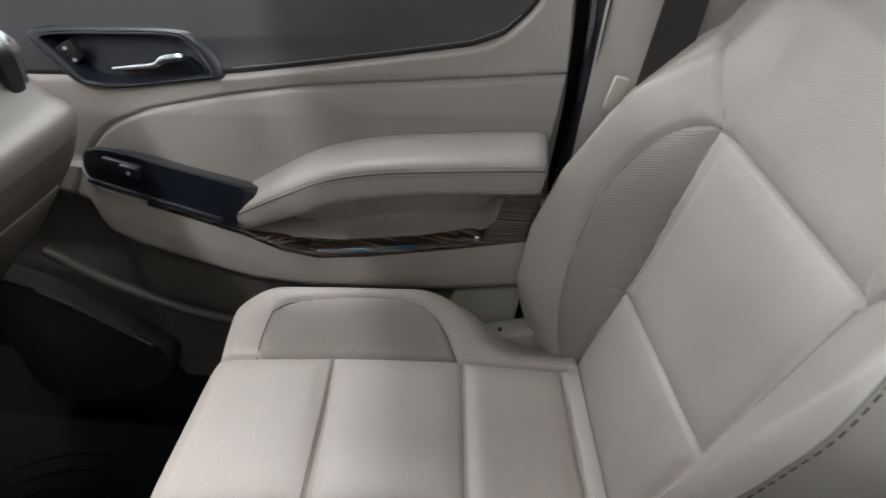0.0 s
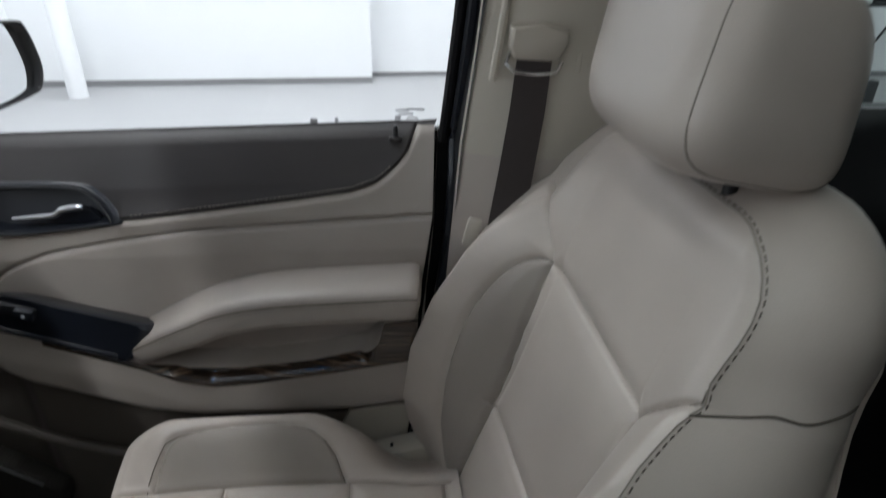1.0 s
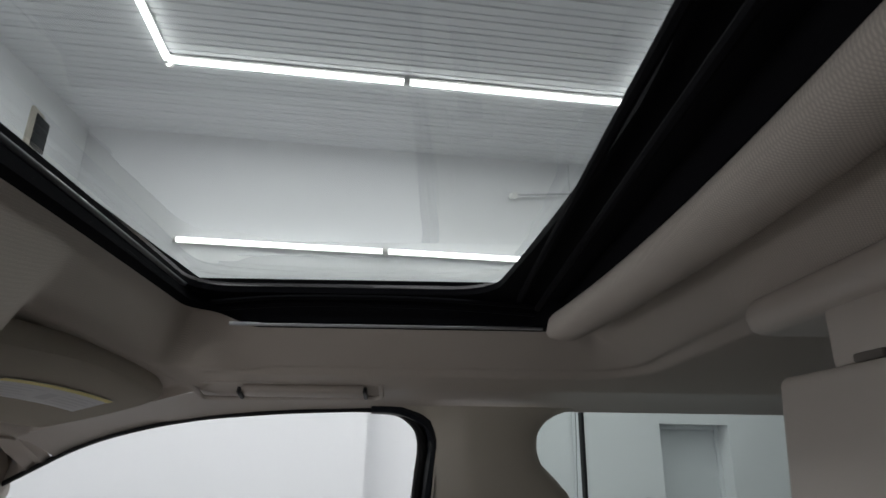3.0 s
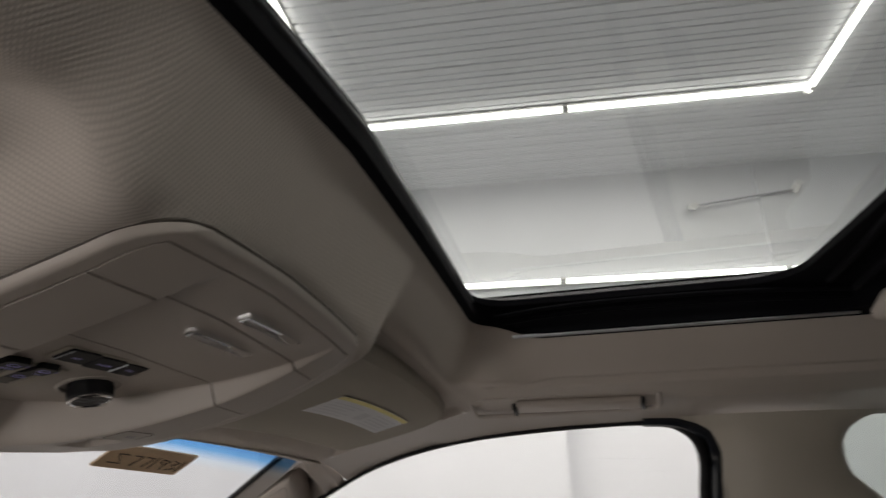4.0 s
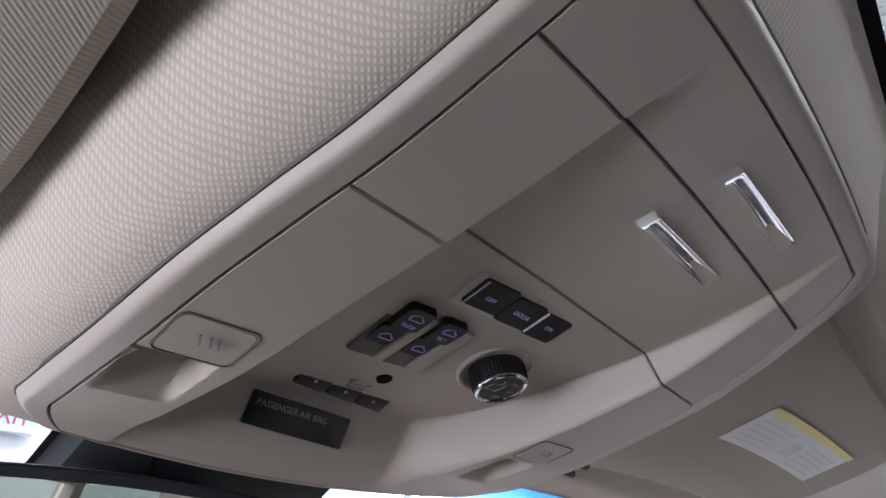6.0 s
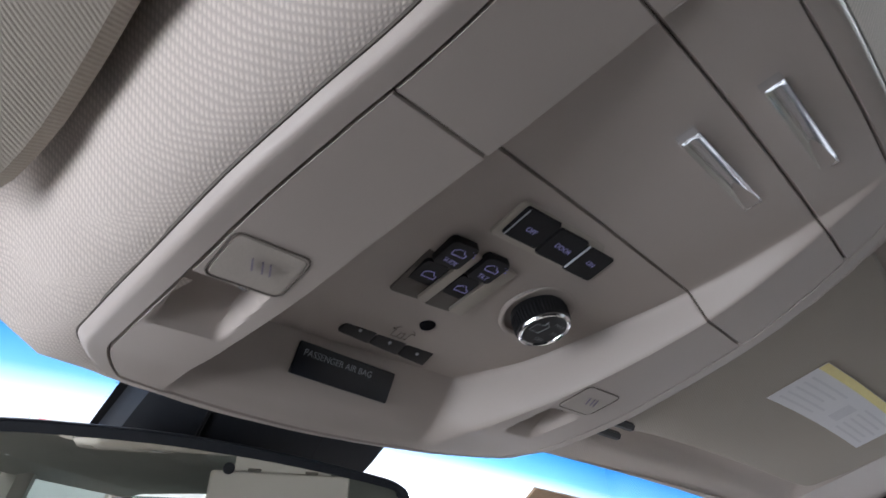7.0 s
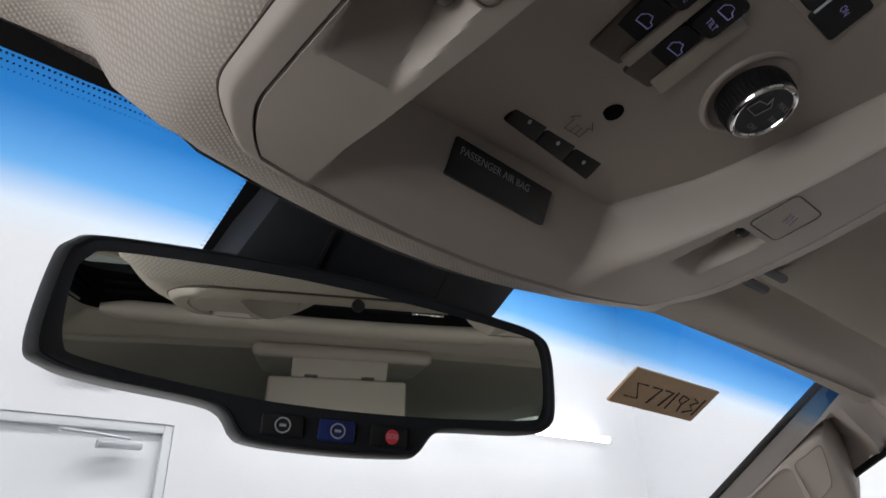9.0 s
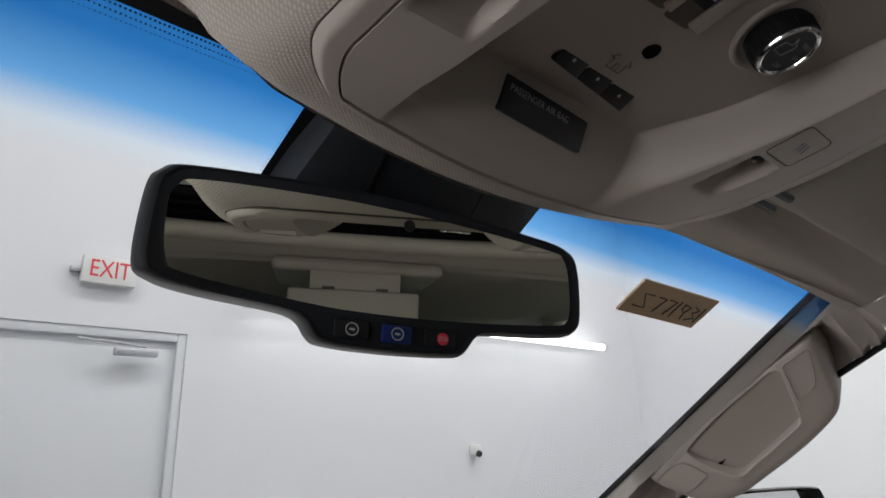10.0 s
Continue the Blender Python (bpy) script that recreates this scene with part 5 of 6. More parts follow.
def cush_point(u, v):
    """u across, v from the rear to the front and down its face."""
    yl = CW * u
    s = abs(yl)
    if v < 0.78:
        x = 0.215 - (0.215 + 0.290) * v / 0.78
        top = 0.0
    else:
        k = (v - 0.78) / 0.22
        x = -0.290 - 0.040 * math.sin(k * math.pi / 2) - 0.012 * k
        top = -(0.02 * k + 0.20 * max(0, k - 0.18) ** 1.2)
    x -= (0.004 * (1 - u * u) + 0.016 * (1 - u)) * step(0.45, 0.8, v)
    z = 0.890 - 0.014 * step(0.0, 0.22, x) + 0.006 * math.sin((x + 0.33) * 9) + top
    raise_ = 0.060 * step(0.118, 0.192, s) * step(0.11, -0.03, x) * step(-0.36, -0.23, x)
    z += raise_
    z -= 0.050 * step(0.05, 0.15, x) * step(0.125, 0.20, yl)
    z -= 0.055 * step(0.82, 1.0, abs(u)) ** 1.6
    g = near(cush_side, x, s)
    g = min(g, near(cush_ins, x, s))
    if s < INS:
        g = min(g, abs(x + 0.145), abs(x - 0.042), abs(x - 0.190))
    if g < 0.04 and v < 0.9:
        z -= 0.0070 * math.exp(-(g / 0.0030) ** 2) + 0.006 * math.exp(-(g / 0.017) ** 2)
    return (x, CY + yl, z)


def cush_region(u, v):
    x, y, z = cush_point(u, v)
    s = abs(y - CY)
    if s < INS:
        return "rear_panel" if x > 0.042 else "middle_panel" if x > -0.145 else "front_panel"
    side = "outer" if y > CY else "inner"
    return side + ("_cushion_bolster_insert" if inside(cush_ins, x, s) else "_cushion_bolster")


for name, shape in sheet(cush_point, span(-1, 1, 200), span(0, 1, 240), cush_region).items():
    plain = name.endswith("cushion_bolster")
    mt = leather if plain else perforated if name.endswith("insert") else leather if name == "rear_panel" else ribbed_xy
    part(name.replace("outer_", "").replace("inner_", ""), shape, mt, seat, "smooth tan leather" if mt is leather else "ribbed tan leather")
for s in (-1, 1):
    verts, faces = [], []
    rows_ = []
    for v in span(0, 1, 50):
        x, y, z = cush_point(s, v)
        rows_.append([(x, y, z), (x, y + s * 0.008, z - 0.03), (x, y + s * 0.010, z - 0.07), (x, y, min(z - 0.12, 0.70)), (x, y - s * 0.01, 0.62)])
    base = len(verts)
    verts += [p for r in rows_ for p in r]
    faces += [(base + i * 5 + j, base + i * 5 + j + 1, base + i * 5 + j + 6, base + i * 5 + j + 5) for i in range(50) for j in range(4)]
    part("cushion_boxing", (verts, faces), leather, seat, "smooth tan leather cushion side")
for s in (-1, 1):
    for line in (cush_side, cush_ins):
        pts = []
        for x, a in line[::2]:
            v = (0.215 - x) / 0.505 * 0.78
            if v < 0.78:
                pts.append(cush_point(s * a / CW, v))
        part("cushion_seam", rod(pts, 0.0010, 5), dark_thread if line is cush_ins else seat_seam, seat, "dark sewn seam" if line is cush_ins else "fine sewn seam")
for x in (-0.145, 0.042):
    part("cushion_seam", rod([cush_point(yl / CW, (0.215 - x) / 0.505 * 0.78) for yl in span(-INS, INS, 20)], 0.0010, 5), seat_seam, seat, "fine sewn seam")
part("seat_base", gbox((-0.30, CY - 0.20, 0.44), (0.22, CY + 0.20, 0.66), 0.03), black_plastic, seat, "black seat base")
part("side_shield", superbox((0.135, 0.708, 0.795), (0.20, 0.05, 0.06), 5, 5, Matrix.Rotation(radians(-12), 3, "Y")), tan_trim, seat, "pale tan seat side shield")
for x in (0.11, 0.165):
    part("screw_hole", rod([(x, 0.702, 0.826 - (x - 0.13) * -0.2), (x, 0.702, 0.831 - (x - 0.13) * -0.2)], 0.003, 8), black_plastic, seat, "dark screw hole")
# headrest
HC, HS = Vector((0.416, 0.447, 1.545)), (0.160, 0.272, 0.195)
lean = Matrix.Rotation(radians(10), 3, "Y")
bm = superbox(HC, HS, 4.2, 18, lean)


def slope_back(p):
    q = lean.transposed() @ (p - HC)
    k = clamp(q.x / (HS[0] / 2) * 0.5 + 0.5)
    q.x -= 0.022 * k * clamp(q.z / (HS[2] / 2), -1, 1)
    q.z -= 0.030 * k * k * clamp(q.z / (HS[2] / 2) * 0.5 + 0.5)
    return HC + lean @ q


for v in bm.verts:
    v.co = slope_back(v.co)
rest = part("headrest", bm, leather, seat, "tan leather headrest")
for s in (-1, 1):
    loop = []
    yy = s * 0.114
    rest_k = (1 - (abs(yy) / (HS[1] / 2)) ** 4.2) ** (1 / 4.2)
    for k in range(72):
        t = 2 * math.pi * k / 72
        c, q = math.cos(t), math.sin(t)
        n_ = (abs(c) ** 4.2 + abs(q) ** 4.2) ** (-1 / 4.2)
        loop.append(slope_back(HC + lean @ Vector((c * n_ * HS[0] / 2 * rest_k, yy, q * n_ * HS[2] / 2 * rest_k))))
    part("headrest_seam", rod(loop, 0.0009, 6, closed=True), seat_seam, rest, "fine piped seam")
# posts and added block are black, carrying the shade of the headrest gap
for s in (-1, 1):
    part("headrest_post", rod([(0.425, HC.y + s * 0.06, 1.40), (0.430, HC.y + s * 0.06, 1.50)], 0.007, 10), black_plastic, seat, "dark headrest post")
part("post_guide", superbox((0.430, HC.y, 1.455), (0.08, 0.14, 0.03), 4, 5), black_plastic, seat, "dark gap under the headrest")

seat.rotation_euler.z = radians(5.5)

# ---- dashboard and floor mat ----
dash = thing("dashboard", (-0.8, 0.0, 0.9), "tan padded dashboard with a silver vent surround", "dashboard")
prof = smooth([(-1.30, 0, 1.15), (-1.05, 0, 1.29), (-0.80, 0, 1.325), (-0.60, 0, 1.325), (-0.545, 0, 1.305), (-0.555, 0, 1.27), (-0.530, 0, 1.235), (-0.500, 0, 1.215), (-0.508, 0, 1.18), (-0.555, 0, 1.105), (-0.69, 0, 0.96), (-0.78, 0, 0.88), (-0.95, 0, 0.80), (-1.25, 0, 0.78)], 5)
ys = [-0.74, -0.70, -0.4, 0.0, 0.4, 0.62, 0.66, 0.685, 0.695, 0.70]
tight = [1.0] * 6 + [0.995, 0.97, 0.93, 0.86]
verts = [Vector((-0.95, 0, 1.08)).lerp(p, k) + Vector((0, yy, 0)) for yy, k in zip(ys, tight) for p in prof]
n = len(prof)
faces = [(i * n + j, i * n + j + 1, (i + 1) * n + j + 1, (i + 1) * n + j) for i in range(len(ys) - 1) for j in range(n - 1)]
faces.append(tuple((len(ys) - 1) * n + j for j in range(n)))
# below the knee line the dashboard is drawn darker
knee = next(j for j in range(n) if prof[j].x > -0.53 and prof[j].z < 1.185)
upper = [f for f in faces if len(f) == 4 and f[0] % n < knee]
lower = [f for f in faces if len(f) == 4 and f[0] % n >= knee]
part("pad", (verts, upper + faces[-1:]), dash_plastic, dash, "tan padded upper dashboard")
part("knee_panel", (verts, lower), dark_taupe, dash, "dark taupe knee panel")
part("vent_trim", superbox((-0.565, 0.655, 1.275), (0.03, 0.045, 0.09), 4, 5), satin_metal, dash, "silver air vent surround")
part("vent", superbox((-0.557, 0.645, 1.275), (0.03, 0.03, 0.07), 4, 5), black_plastic, dash, "black air vent")
part("lower_lid", box((0.02, 0.30, 0.14), (-0.60, 0.50, 1.06), 0.012, Matrix.Rotation(radians(40), 3, "Y")), dark_taupe, dash, "dark taupe glovebox lid")
mat = thing("floor_mat", (-0.75, 0.42, 0.44), "black rubber floor mat with raised curved ribs", "floor mat")
part("mat", gbox((-1.15, 0.14, 0.441), (-0.42, 0.72, 0.452), 0.004), black_rubber, mat)
for r in (0.08, 0.12, 0.16, 0.20, 0.24):
    part("rib", rod([(-0.72 + r * math.cos(t), 0.40 + r * math.sin(t), 0.453) for t in span(radians(60), radians(250), 24)], 0.003, 6), black_rubber, mat)


# ---- overhead console ----
TILT = math.atan(0.235)
KX, KY = Vector((math.cos(TILT), 0, math.sin(TILT))), Vector((0, 1, 0))
DOWN = Vector((math.sin(TILT), 0, -math.cos(TILT)))


def con(x, y, off=0.0):
    """A point of the console's sloping plane, off metres below it."""
    return Vector((x, y, 1.779 + 0.235 * (x + 0.13))) + DOWN * off


def con_turn():
    """Letters and boxes on the console: across to the passenger, up to the rear, out downwards."""
    return Matrix((KY, KX, DOWN)).transposed()


def floor_off(x, yl):
    lean = 0.07 * max(yl, 0.0) * step(-0.28, -0.14, x)
    if x < -0.3405:
        f = along(((-0.372, 0.0064), (-0.3645, 0.0062), (-0.3585, 0.0030), (-0.3405, -0.0195)), x)
    else:
        f = curve(((-0.3405, -0.0195), (-0.29, -0.007), (-0.25, -0.004), (-0.20, -0.002), (-0.15, -0.001), (-0.12, -0.002), (-0.09, -0.006)), x)
    return min(f + lean, rail_off(x, yl))


def crease(x, side):
    """The sharp inner edge of a side rail, from the middle line."""
    if side < 0:
        return curve(((-0.37, 0.103), (-0.34, 0.100), (-0.29, 0.0938), (-0.245, 0.0870), (-0.193, 0.0752), (-0.131, 0.0577), (-0.10, 0.049)), x)
    return curve(((-0.37, 0.066), (-0.34, 0.070), (-0.29, 0.078), (-0.20, 0.094), (-0.14, 0.098), (-0.10, 0.102)), x)


def wall_wide(x, side):
    return 0.004 if side < 0 else along(((-0.35, 0.014), (-0.30, 0.0065), (-0.10, 0.0050)), x)


def warp(x, yl):
    """The console's cross lines run a little askew, and its front edge bows forwards."""
    return x - 0.045 * (yl + 0.11) * step(-0.30, -0.24, x) - 0.020 * (1 - min(1, abs(yl) / 0.145) ** 2) * step(-0.350, -0.370, x) + 0.008 * max(0.0, 1 - ((yl - 0.02) / 0.15) ** 2) * step(-0.17, -0.10, x)


def unwarp(x, yl):
    g = x
    for _ in range(6):
        g += x - warp(g, yl)
    return g


SCOOPS = ((-0.3215, -0.284, -0.1335, -0.1030), (-0.3345, -0.2965, 0.0835, 0.1115))


def scoop(x, yl):
    """The hollow in front of each reading lamp: shallow in front, deep at the lens."""
    for x0, x1, y0, y1 in SCOOPS:
        if x0 <= x <= x1 and y0 <= yl <= y1:
            side = min(yl - y0, y1 - yl)
            return 0.017 * clamp((x - x0) / (x1 - x0)) ** 0.8 * clamp(side / 0.0035) * clamp((x1 - x) / 0.0012)
    return 0.0


def row(x):
    """The places across the console at x: (distance from the middle, kind of column)."""
    el, er = -con_edge(x, -1), con_edge(x, 1)
    sl, sr = el + INSET, er - INSET
    cl, cr = max(-crease(x, -1), sl + 0.004), min(crease(x, 1), sr - 0.004)
    fl, fr = cl + wall_wide(x, -1), cr - wall_wide(x, 1)
    g = 0.0008
    out = []
    for a, b, n in ((el, el + 0.007, 6), (el + 0.007, sl - g, 4), (sl - g, sl, 1), (sl, sl + g, 1), (sl + g, cl, 34), (cl, fl, 2), (fl, fr, 40), (fr, cr, 10), (cr, sr - g, 34), (sr - g, sr, 1), (sr, sr + g, 1), (sr + g, er - 0.007, 4), (er - 0.007, er, 6)):
        out += span(a, b, n)[:-1]
    return out + [er], (el, sl, cl, fl, fr, cr, sr, er)


def con_rows():
    g = 0.0008
    marks = [CF, CF + 0.0012, CF + 0.0028, CF + LIP - g, CF + LIP, CF + LIP + g, CF + 0.0085, -0.3585, -0.352, -0.3465, -0.3405, -0.3215, -0.284, -0.26, S1 - g, S1, S1 + g, S2 - g, S2, S2 + g, CR - INSET - g, CR - INSET, CR - INSET + g, CR - 0.007, CR - 0.0035, CR - 0.0015, CR]
    out = []
    for a, b in zip(marks, marks[1:]):
        out += span(a, b, max(1, round((b - a) / 0.0018)))[:-1]
    return out + [CR]


def con_off(x, yl, m):
    el, sl, cl, fl, fr, cr, sr, er = m
    if yl <= cl or yl >= cr:
        off = rail_off(x, yl) - scoop(x, yl)
    elif fl <= yl <= fr:
        off = floor_off(x, yl)
    elif yl < fl:
        off = rail_off(x, yl) + (floor_off(x, yl) - rail_off(x, yl)) * (yl - cl) / (fl - cl)
    else:
        off = rail_off(x, yl) + (floor_off(x, yl) - rail_off(x, yl)) * step(0.0, 1.0, (cr - yl) / (cr - fr))
    r = min(yl - el, er - yl, x - CF, CR - x)
    off -= 0.0045 * (1 - clamp(r / 0.0042)) ** 2.0
    within = min(yl - el, er - yl, CR - x) > INSET - 0.0003 and x - CF > LIP - 0.0003
    gap = min(abs(yl - sl), abs(yl - sr), abs(x - CF - LIP), abs(CR - INSET - x)) if within else 9
    if within:
        gap = min(gap, abs(x - S1), abs(x - S2))
    if gap < 0.0006:
        off -= 0.0030
    return off


def con_at(x, yl, m, lift=0.0):
    return con(warp(x, yl), YC + yl, con_off(x, yl, m) + lift)


xs = con_rows()
verts, faces, marks_ = [], {}, []
for x in xs:
    ys, m = row(x)
    verts += [con_at(x, yl, m) for yl in ys]
    marks_.append((ys, m))
wide = len(marks_[0][0])
for i in range(len(xs) - 1):
    for j in range(wide - 1):
        xm, ym = (xs[i] + xs[i + 1]) / 2, (marks_[i][0][j] + marks_[i][0][j + 1]) / 2
        el, sl, cl, fl, fr, cr, sr, er = marks_[i][1]
        if not CF + LIP < xm < CR - INSET or ym < sl or ym > sr:
            name = "frame"
        elif xm < S1:
            name = "switch_panel"
        elif xm < S2:
            name = "side_lid" if ym < cl else "bin_door"
        else:
            name = "rear_bin_door"
        a = i * wide + j
        faces.setdefault(name, []).append((a, a + 1, a + wide + 1, a + wide))
console = thing("overhead_console", (-0.23, YC, 1.78), "tan plastic overhead console with switches and a chrome-ringed knob", "overhead console")
for name, quads in faces.items():
    used = sorted({i for q in quads for i in q})
    back = {i: k for k, i in enumerate(used)}
    part(name, ([verts[i] for i in used], [tuple(back[i] for i in q) for q in quads]), tan_plastic, console, {"frame": "tan console frame", "switch_panel": "tan switch panel", "side_lid": "tan side lid", "bin_door": "tan storage door", "rear_bin_door": "tan storage door"}[name])


def gap_line(pairs):
    return rod([con_at(x, yl, row(x)[1], 0.0004) for x, yl in pairs], 0.00075, 5)


for s in (S1, S2):
    part("panel_gap", gap_line([(s, yl) for yl in row(s)[0] if -con_edge(s, -1) + INSET <= yl <= con_edge(s, 1) - INSET]), seam_thread, console, "thin dark panel gap")
inner = [x for x in xs if CF + LIP <= x <= CR - INSET]
for side in (-1, 1):
    part("panel_gap", gap_line([(x, side * (con_edge(x, side) - INSET)) for x in inner]), seam_thread, console, "thin dark panel gap")
for x in (CF + LIP, CR - INSET):
    ys, m = row(x)
    part("panel_gap", gap_line([(x, yl) for yl in ys if m[1] <= yl <= m[6]]), seam_thread, console, "thin dark panel gap")
# a dark rod in place of the shadow line between the frame and the headliner
rim_line = [(x, -con_edge(x, -1)) for x in xs] + [(CR, yl) for yl in row(CR)[0][1:-1]] + [(x, con_edge(x, 1)) for x in reversed(xs)] + [(CF, yl) for yl in reversed(row(CF)[0][1:-1])]
part("frame_seal", rod([con_at(x, yl, row(x)[1], -0.0012) for x, yl in rim_line[::2]], 0.0011, 6, closed=True), dark_thread, console, "dark seal against the headliner")


def floor_at(a, b, off):
    """A point over the console's sunk floor, at (x, y)."""
    return con(a, b, floor_off(unwarp(a, b - YC), b - YC) + off)


def rail_at(a, b, off):
    return con(a, b, rail_off(unwarp(a, b - YC), b - YC) + off)


def press(name, cx, cy, w, l, off, rise, mt, parent, label="", spin=0.0, r=0.003, where=None, slant=0.0):
    """A button standing rise metres out of the console, higher at its rear by slant."""
    c, s = math.cos(radians(spin)), math.sin(radians(spin))
    outline = [(cx + b * c - a * s, cy + a * c + b * s) for a, b in rounded(w, l, r, 4)]
    put = where or floor_at
    base = put(cx, cy, 0) - con(cx, cy, 0)
    return part(name, plate(outline, lambda a, b, h: con(a, b, off - 0.006 + (rise + 0.006 + slant * (a - cx) / l) * h) + base, 0.05), mt, parent, label)


def word_on(name, text, size, x, y, off, mt, parent, spin=0.0, where=None):
    place = (where or floor_at)(x, y, off)
    lettering(name, text, size, Matrix.Translation(place) @ (con_turn() @ Matrix.Rotation(radians(spin), 3, "Z")).to_4x4(), mt, parent, "fine letters")


def line_on(name, points, x, y, off, r, mt, parent, label=""):
    part(name, rod([floor_at(x, y, off) + KX * a + KY * b for a, b in points], r, 4, closed=True), mt, parent, label)


# passenger air bag panel, on the front slope
lean_front = con_turn() @ Matrix.Rotation(radians(-51), 3, "X") @ Matrix.Rotation(radians(-3), 3, "Z")
air_at = con(-0.3500, -0.0065, -0.0085)
airbag = part("airbag_lamp", box((0.0635, 0.0175, 0.004), air_at, 0.001, lean_front), navy_plastic, console, "black passenger air bag lamp panel")
lettering("lamp_lettering", "PASSENGER AIR BAG", 0.0048, Matrix.Translation(air_at + lean_front @ Vector((-0.006, 0.0035, 0.0021))) @ lean_front.to_4x4(), dim_print, airbag, "dim pale letters")
# three help buttons
lean_strip = con_turn() @ Matrix.Rotation(radians(-14), 3, "X") @ Matrix.Rotation(radians(-5), 3, "Z")
for k in range(3):
    bx, by = -0.3205 - 0.0018 * k, -0.0175 + 0.0207 * k
    strip_at = floor_at(-0.3223, 0.0032, 0.0) + KY * (by - 0.0032) + KX * (bx + 0.0223 + 0.3)
    b = part("remote_button", box((0.0201, 0.0120, 0.0030), strip_at, 0.0010, lean_strip), black_plastic, console, "black remote button")
    part("button_dot", rod([strip_at + lean_strip @ Vector((0, 0, 0.0010)), strip_at + lean_strip @ Vector((0, 0, 0.0018))], 0.0010, 10), pale_print, b, "small pale dot")
part("microphone_hole", rod([floor_at(-0.2955, 0.0055, -0.004), floor_at(-0.2955, 0.0055, 0.0010)], 0.0042, 20), matt_black, console, "dark round hole")
house = [(-0.0055, -0.0055), (-0.0055, 0.0045), (0.0, 0.0045), (0.0, 0.007), (0.006, -0.0005), (0.0, -0.008), (0.0, -0.0055)]
line_on("house_mark", house, -0.308, 0.0015, 0.0006, 0.0002, seam_thread, console, "fine house outline")
line_on("house_mark", [(-0.0055, -0.0015), (-0.0015, -0.0015), (-0.0015, 0.0015), (-0.0055, 0.0015)], -0.308, 0.0015, 0.0006, 0.0002, seam_thread, console, "fine house outline")
# sunroof switches: two columns of two rockers in wells
car = ((-0.0030, -0.0055), (0.0010, -0.0060), (0.0035, -0.0025), (0.0040, 0.0015), (0.0010, 0.0035), (0.0005, 0.0060), (-0.0025, 0.0055))
for cy, word, w_ in ((-0.0240, "SLIDE", 0.0150), (-0.0035, "TILT", 0.0140)):
    # the well's shade is put into a dark colour, its lit wall into a pale ridge
    press("switch_well", -0.2605, cy - 0.0010, w_ + 0.0030, 0.0395, 0.0, 0.0005, dark_taupe, console, "shaded switch well", r=0.002, spin=-4)
    ridge = 0.0056 if word == "SLIDE" else 0.0086
    con_side = floor_at(-0.2595, cy + w_ / 2 - 0.0006 + ridge / 2, 0.0008)
    part("well_ridge", box((ridge, 0.0370, 0.0030), con_side, 0.0007, con_turn() @ Matrix.Rotation(radians(-4), 3, "Z")), tan_trim, console, "pale tan ridge beside the switches")
    for cx, up in ((-0.2455, 0.0034), (-0.2625, 0.0014)):
        rock = press("roof_switch", cx, cy - (0.0008 if up < 0.003 else 0.0), w_ - (0.0016 if up < 0.003 else 0.0), 0.0168, 0.0, up, switch_black, console, "black sunroof switch with violet symbols", r=0.0025, spin=-4, slant=0.002)
        base = floor_at(cx, cy, up + 0.0004)
        part("roof_symbol", rod([base + KX * (a * 0.62 + 0.0022 * (cx > -0.25)) + KY * b * 0.62 for a, b in car], 0.00026, 4, closed=True), violet_print, rock, "violet car outline")
        if cx > -0.25:
            word_on("switch_word", word, 0.0033, cx - 0.0038, cy, up + 0.0004, violet_print, rock, -4)
            for a, b in ((0.0060, 0.0045), (0.0050, 0.0062), (0.0030, 0.0070)):
                part("roof_symbol", rod([base + KX * a + KY * b, base + KX * (a + 0.0007) + KY * (b + 0.0006)], 0.00035, 5), violet_print, rock, "violet dot")
# dome lamp switches
press("switch_well", -0.2170, 0.0150, 0.0715, 0.0215, 0.0, 0.0012, tan_trim, console, "pale tan switch well", spin=-2, r=0.002)
for k, (word, cy, w_) in enumerate((("OFF", -0.0065, 0.0220), ("DOOR", 0.0153, 0.0205), ("ON", 0.0365, 0.0205))):
    b = press("lamp_switch", -0.2163 - 0.0008 * k, cy, w_, 0.0172, 0.0, 0.0026 if k < 2 else 0.0014, switch_black, console, "black dome lamp switch", r=0.0015, spin=-2)
    word_on("switch_word", word, 0.0036, -0.2172, cy, 0.0030 if k < 2 else 0.0018, violet_print, b, -2)
for cy in (-0.0161, 0.0259):
    part("switch_divider", box((0.0005, 0.0160, 0.0012), floor_at(-0.2168, cy, 0.0026), 0.0002, con_turn()), pale_print, console, "fine pale line")
# power liftgate knob
kc = (-0.2570, 0.0465)
kbase = floor_at(*kc, 0.0)


def knob_at(h, r=0.0, t=0.0):
    return kbase + DOWN * h + (KX * math.cos(t) + KY * math.sin(t)) * r


turns = span(0, 2 * math.pi, 40)[:-1]
part("knob_collar", rod([knob_at(0.0002, 0.0195, t) for t in turns], 0.0016, 8, closed=True), tan_plastic, console, "tan collar")
knob = part("knob", rod([knob_at(-0.002), knob_at(0.003), knob_at(0.0105), knob_at(0.0118)], [0.0144, 0.0144, 0.0138, 0.0124], 40), black_plastic, console, "black tailgate knob")
part("knob_ring", rod([knob_at(0.0116, 0.0126, t) for t in turns], 0.0012, 8, closed=True), chrome, knob, "chrome ring")
for k in range(48):
    t = 2 * math.pi * k / 48
    part("knurl", rod([knob_at(0.003, 0.0145, t), knob_at(0.0098, 0.0141, t)], 0.0005, 4), black_plastic, knob)
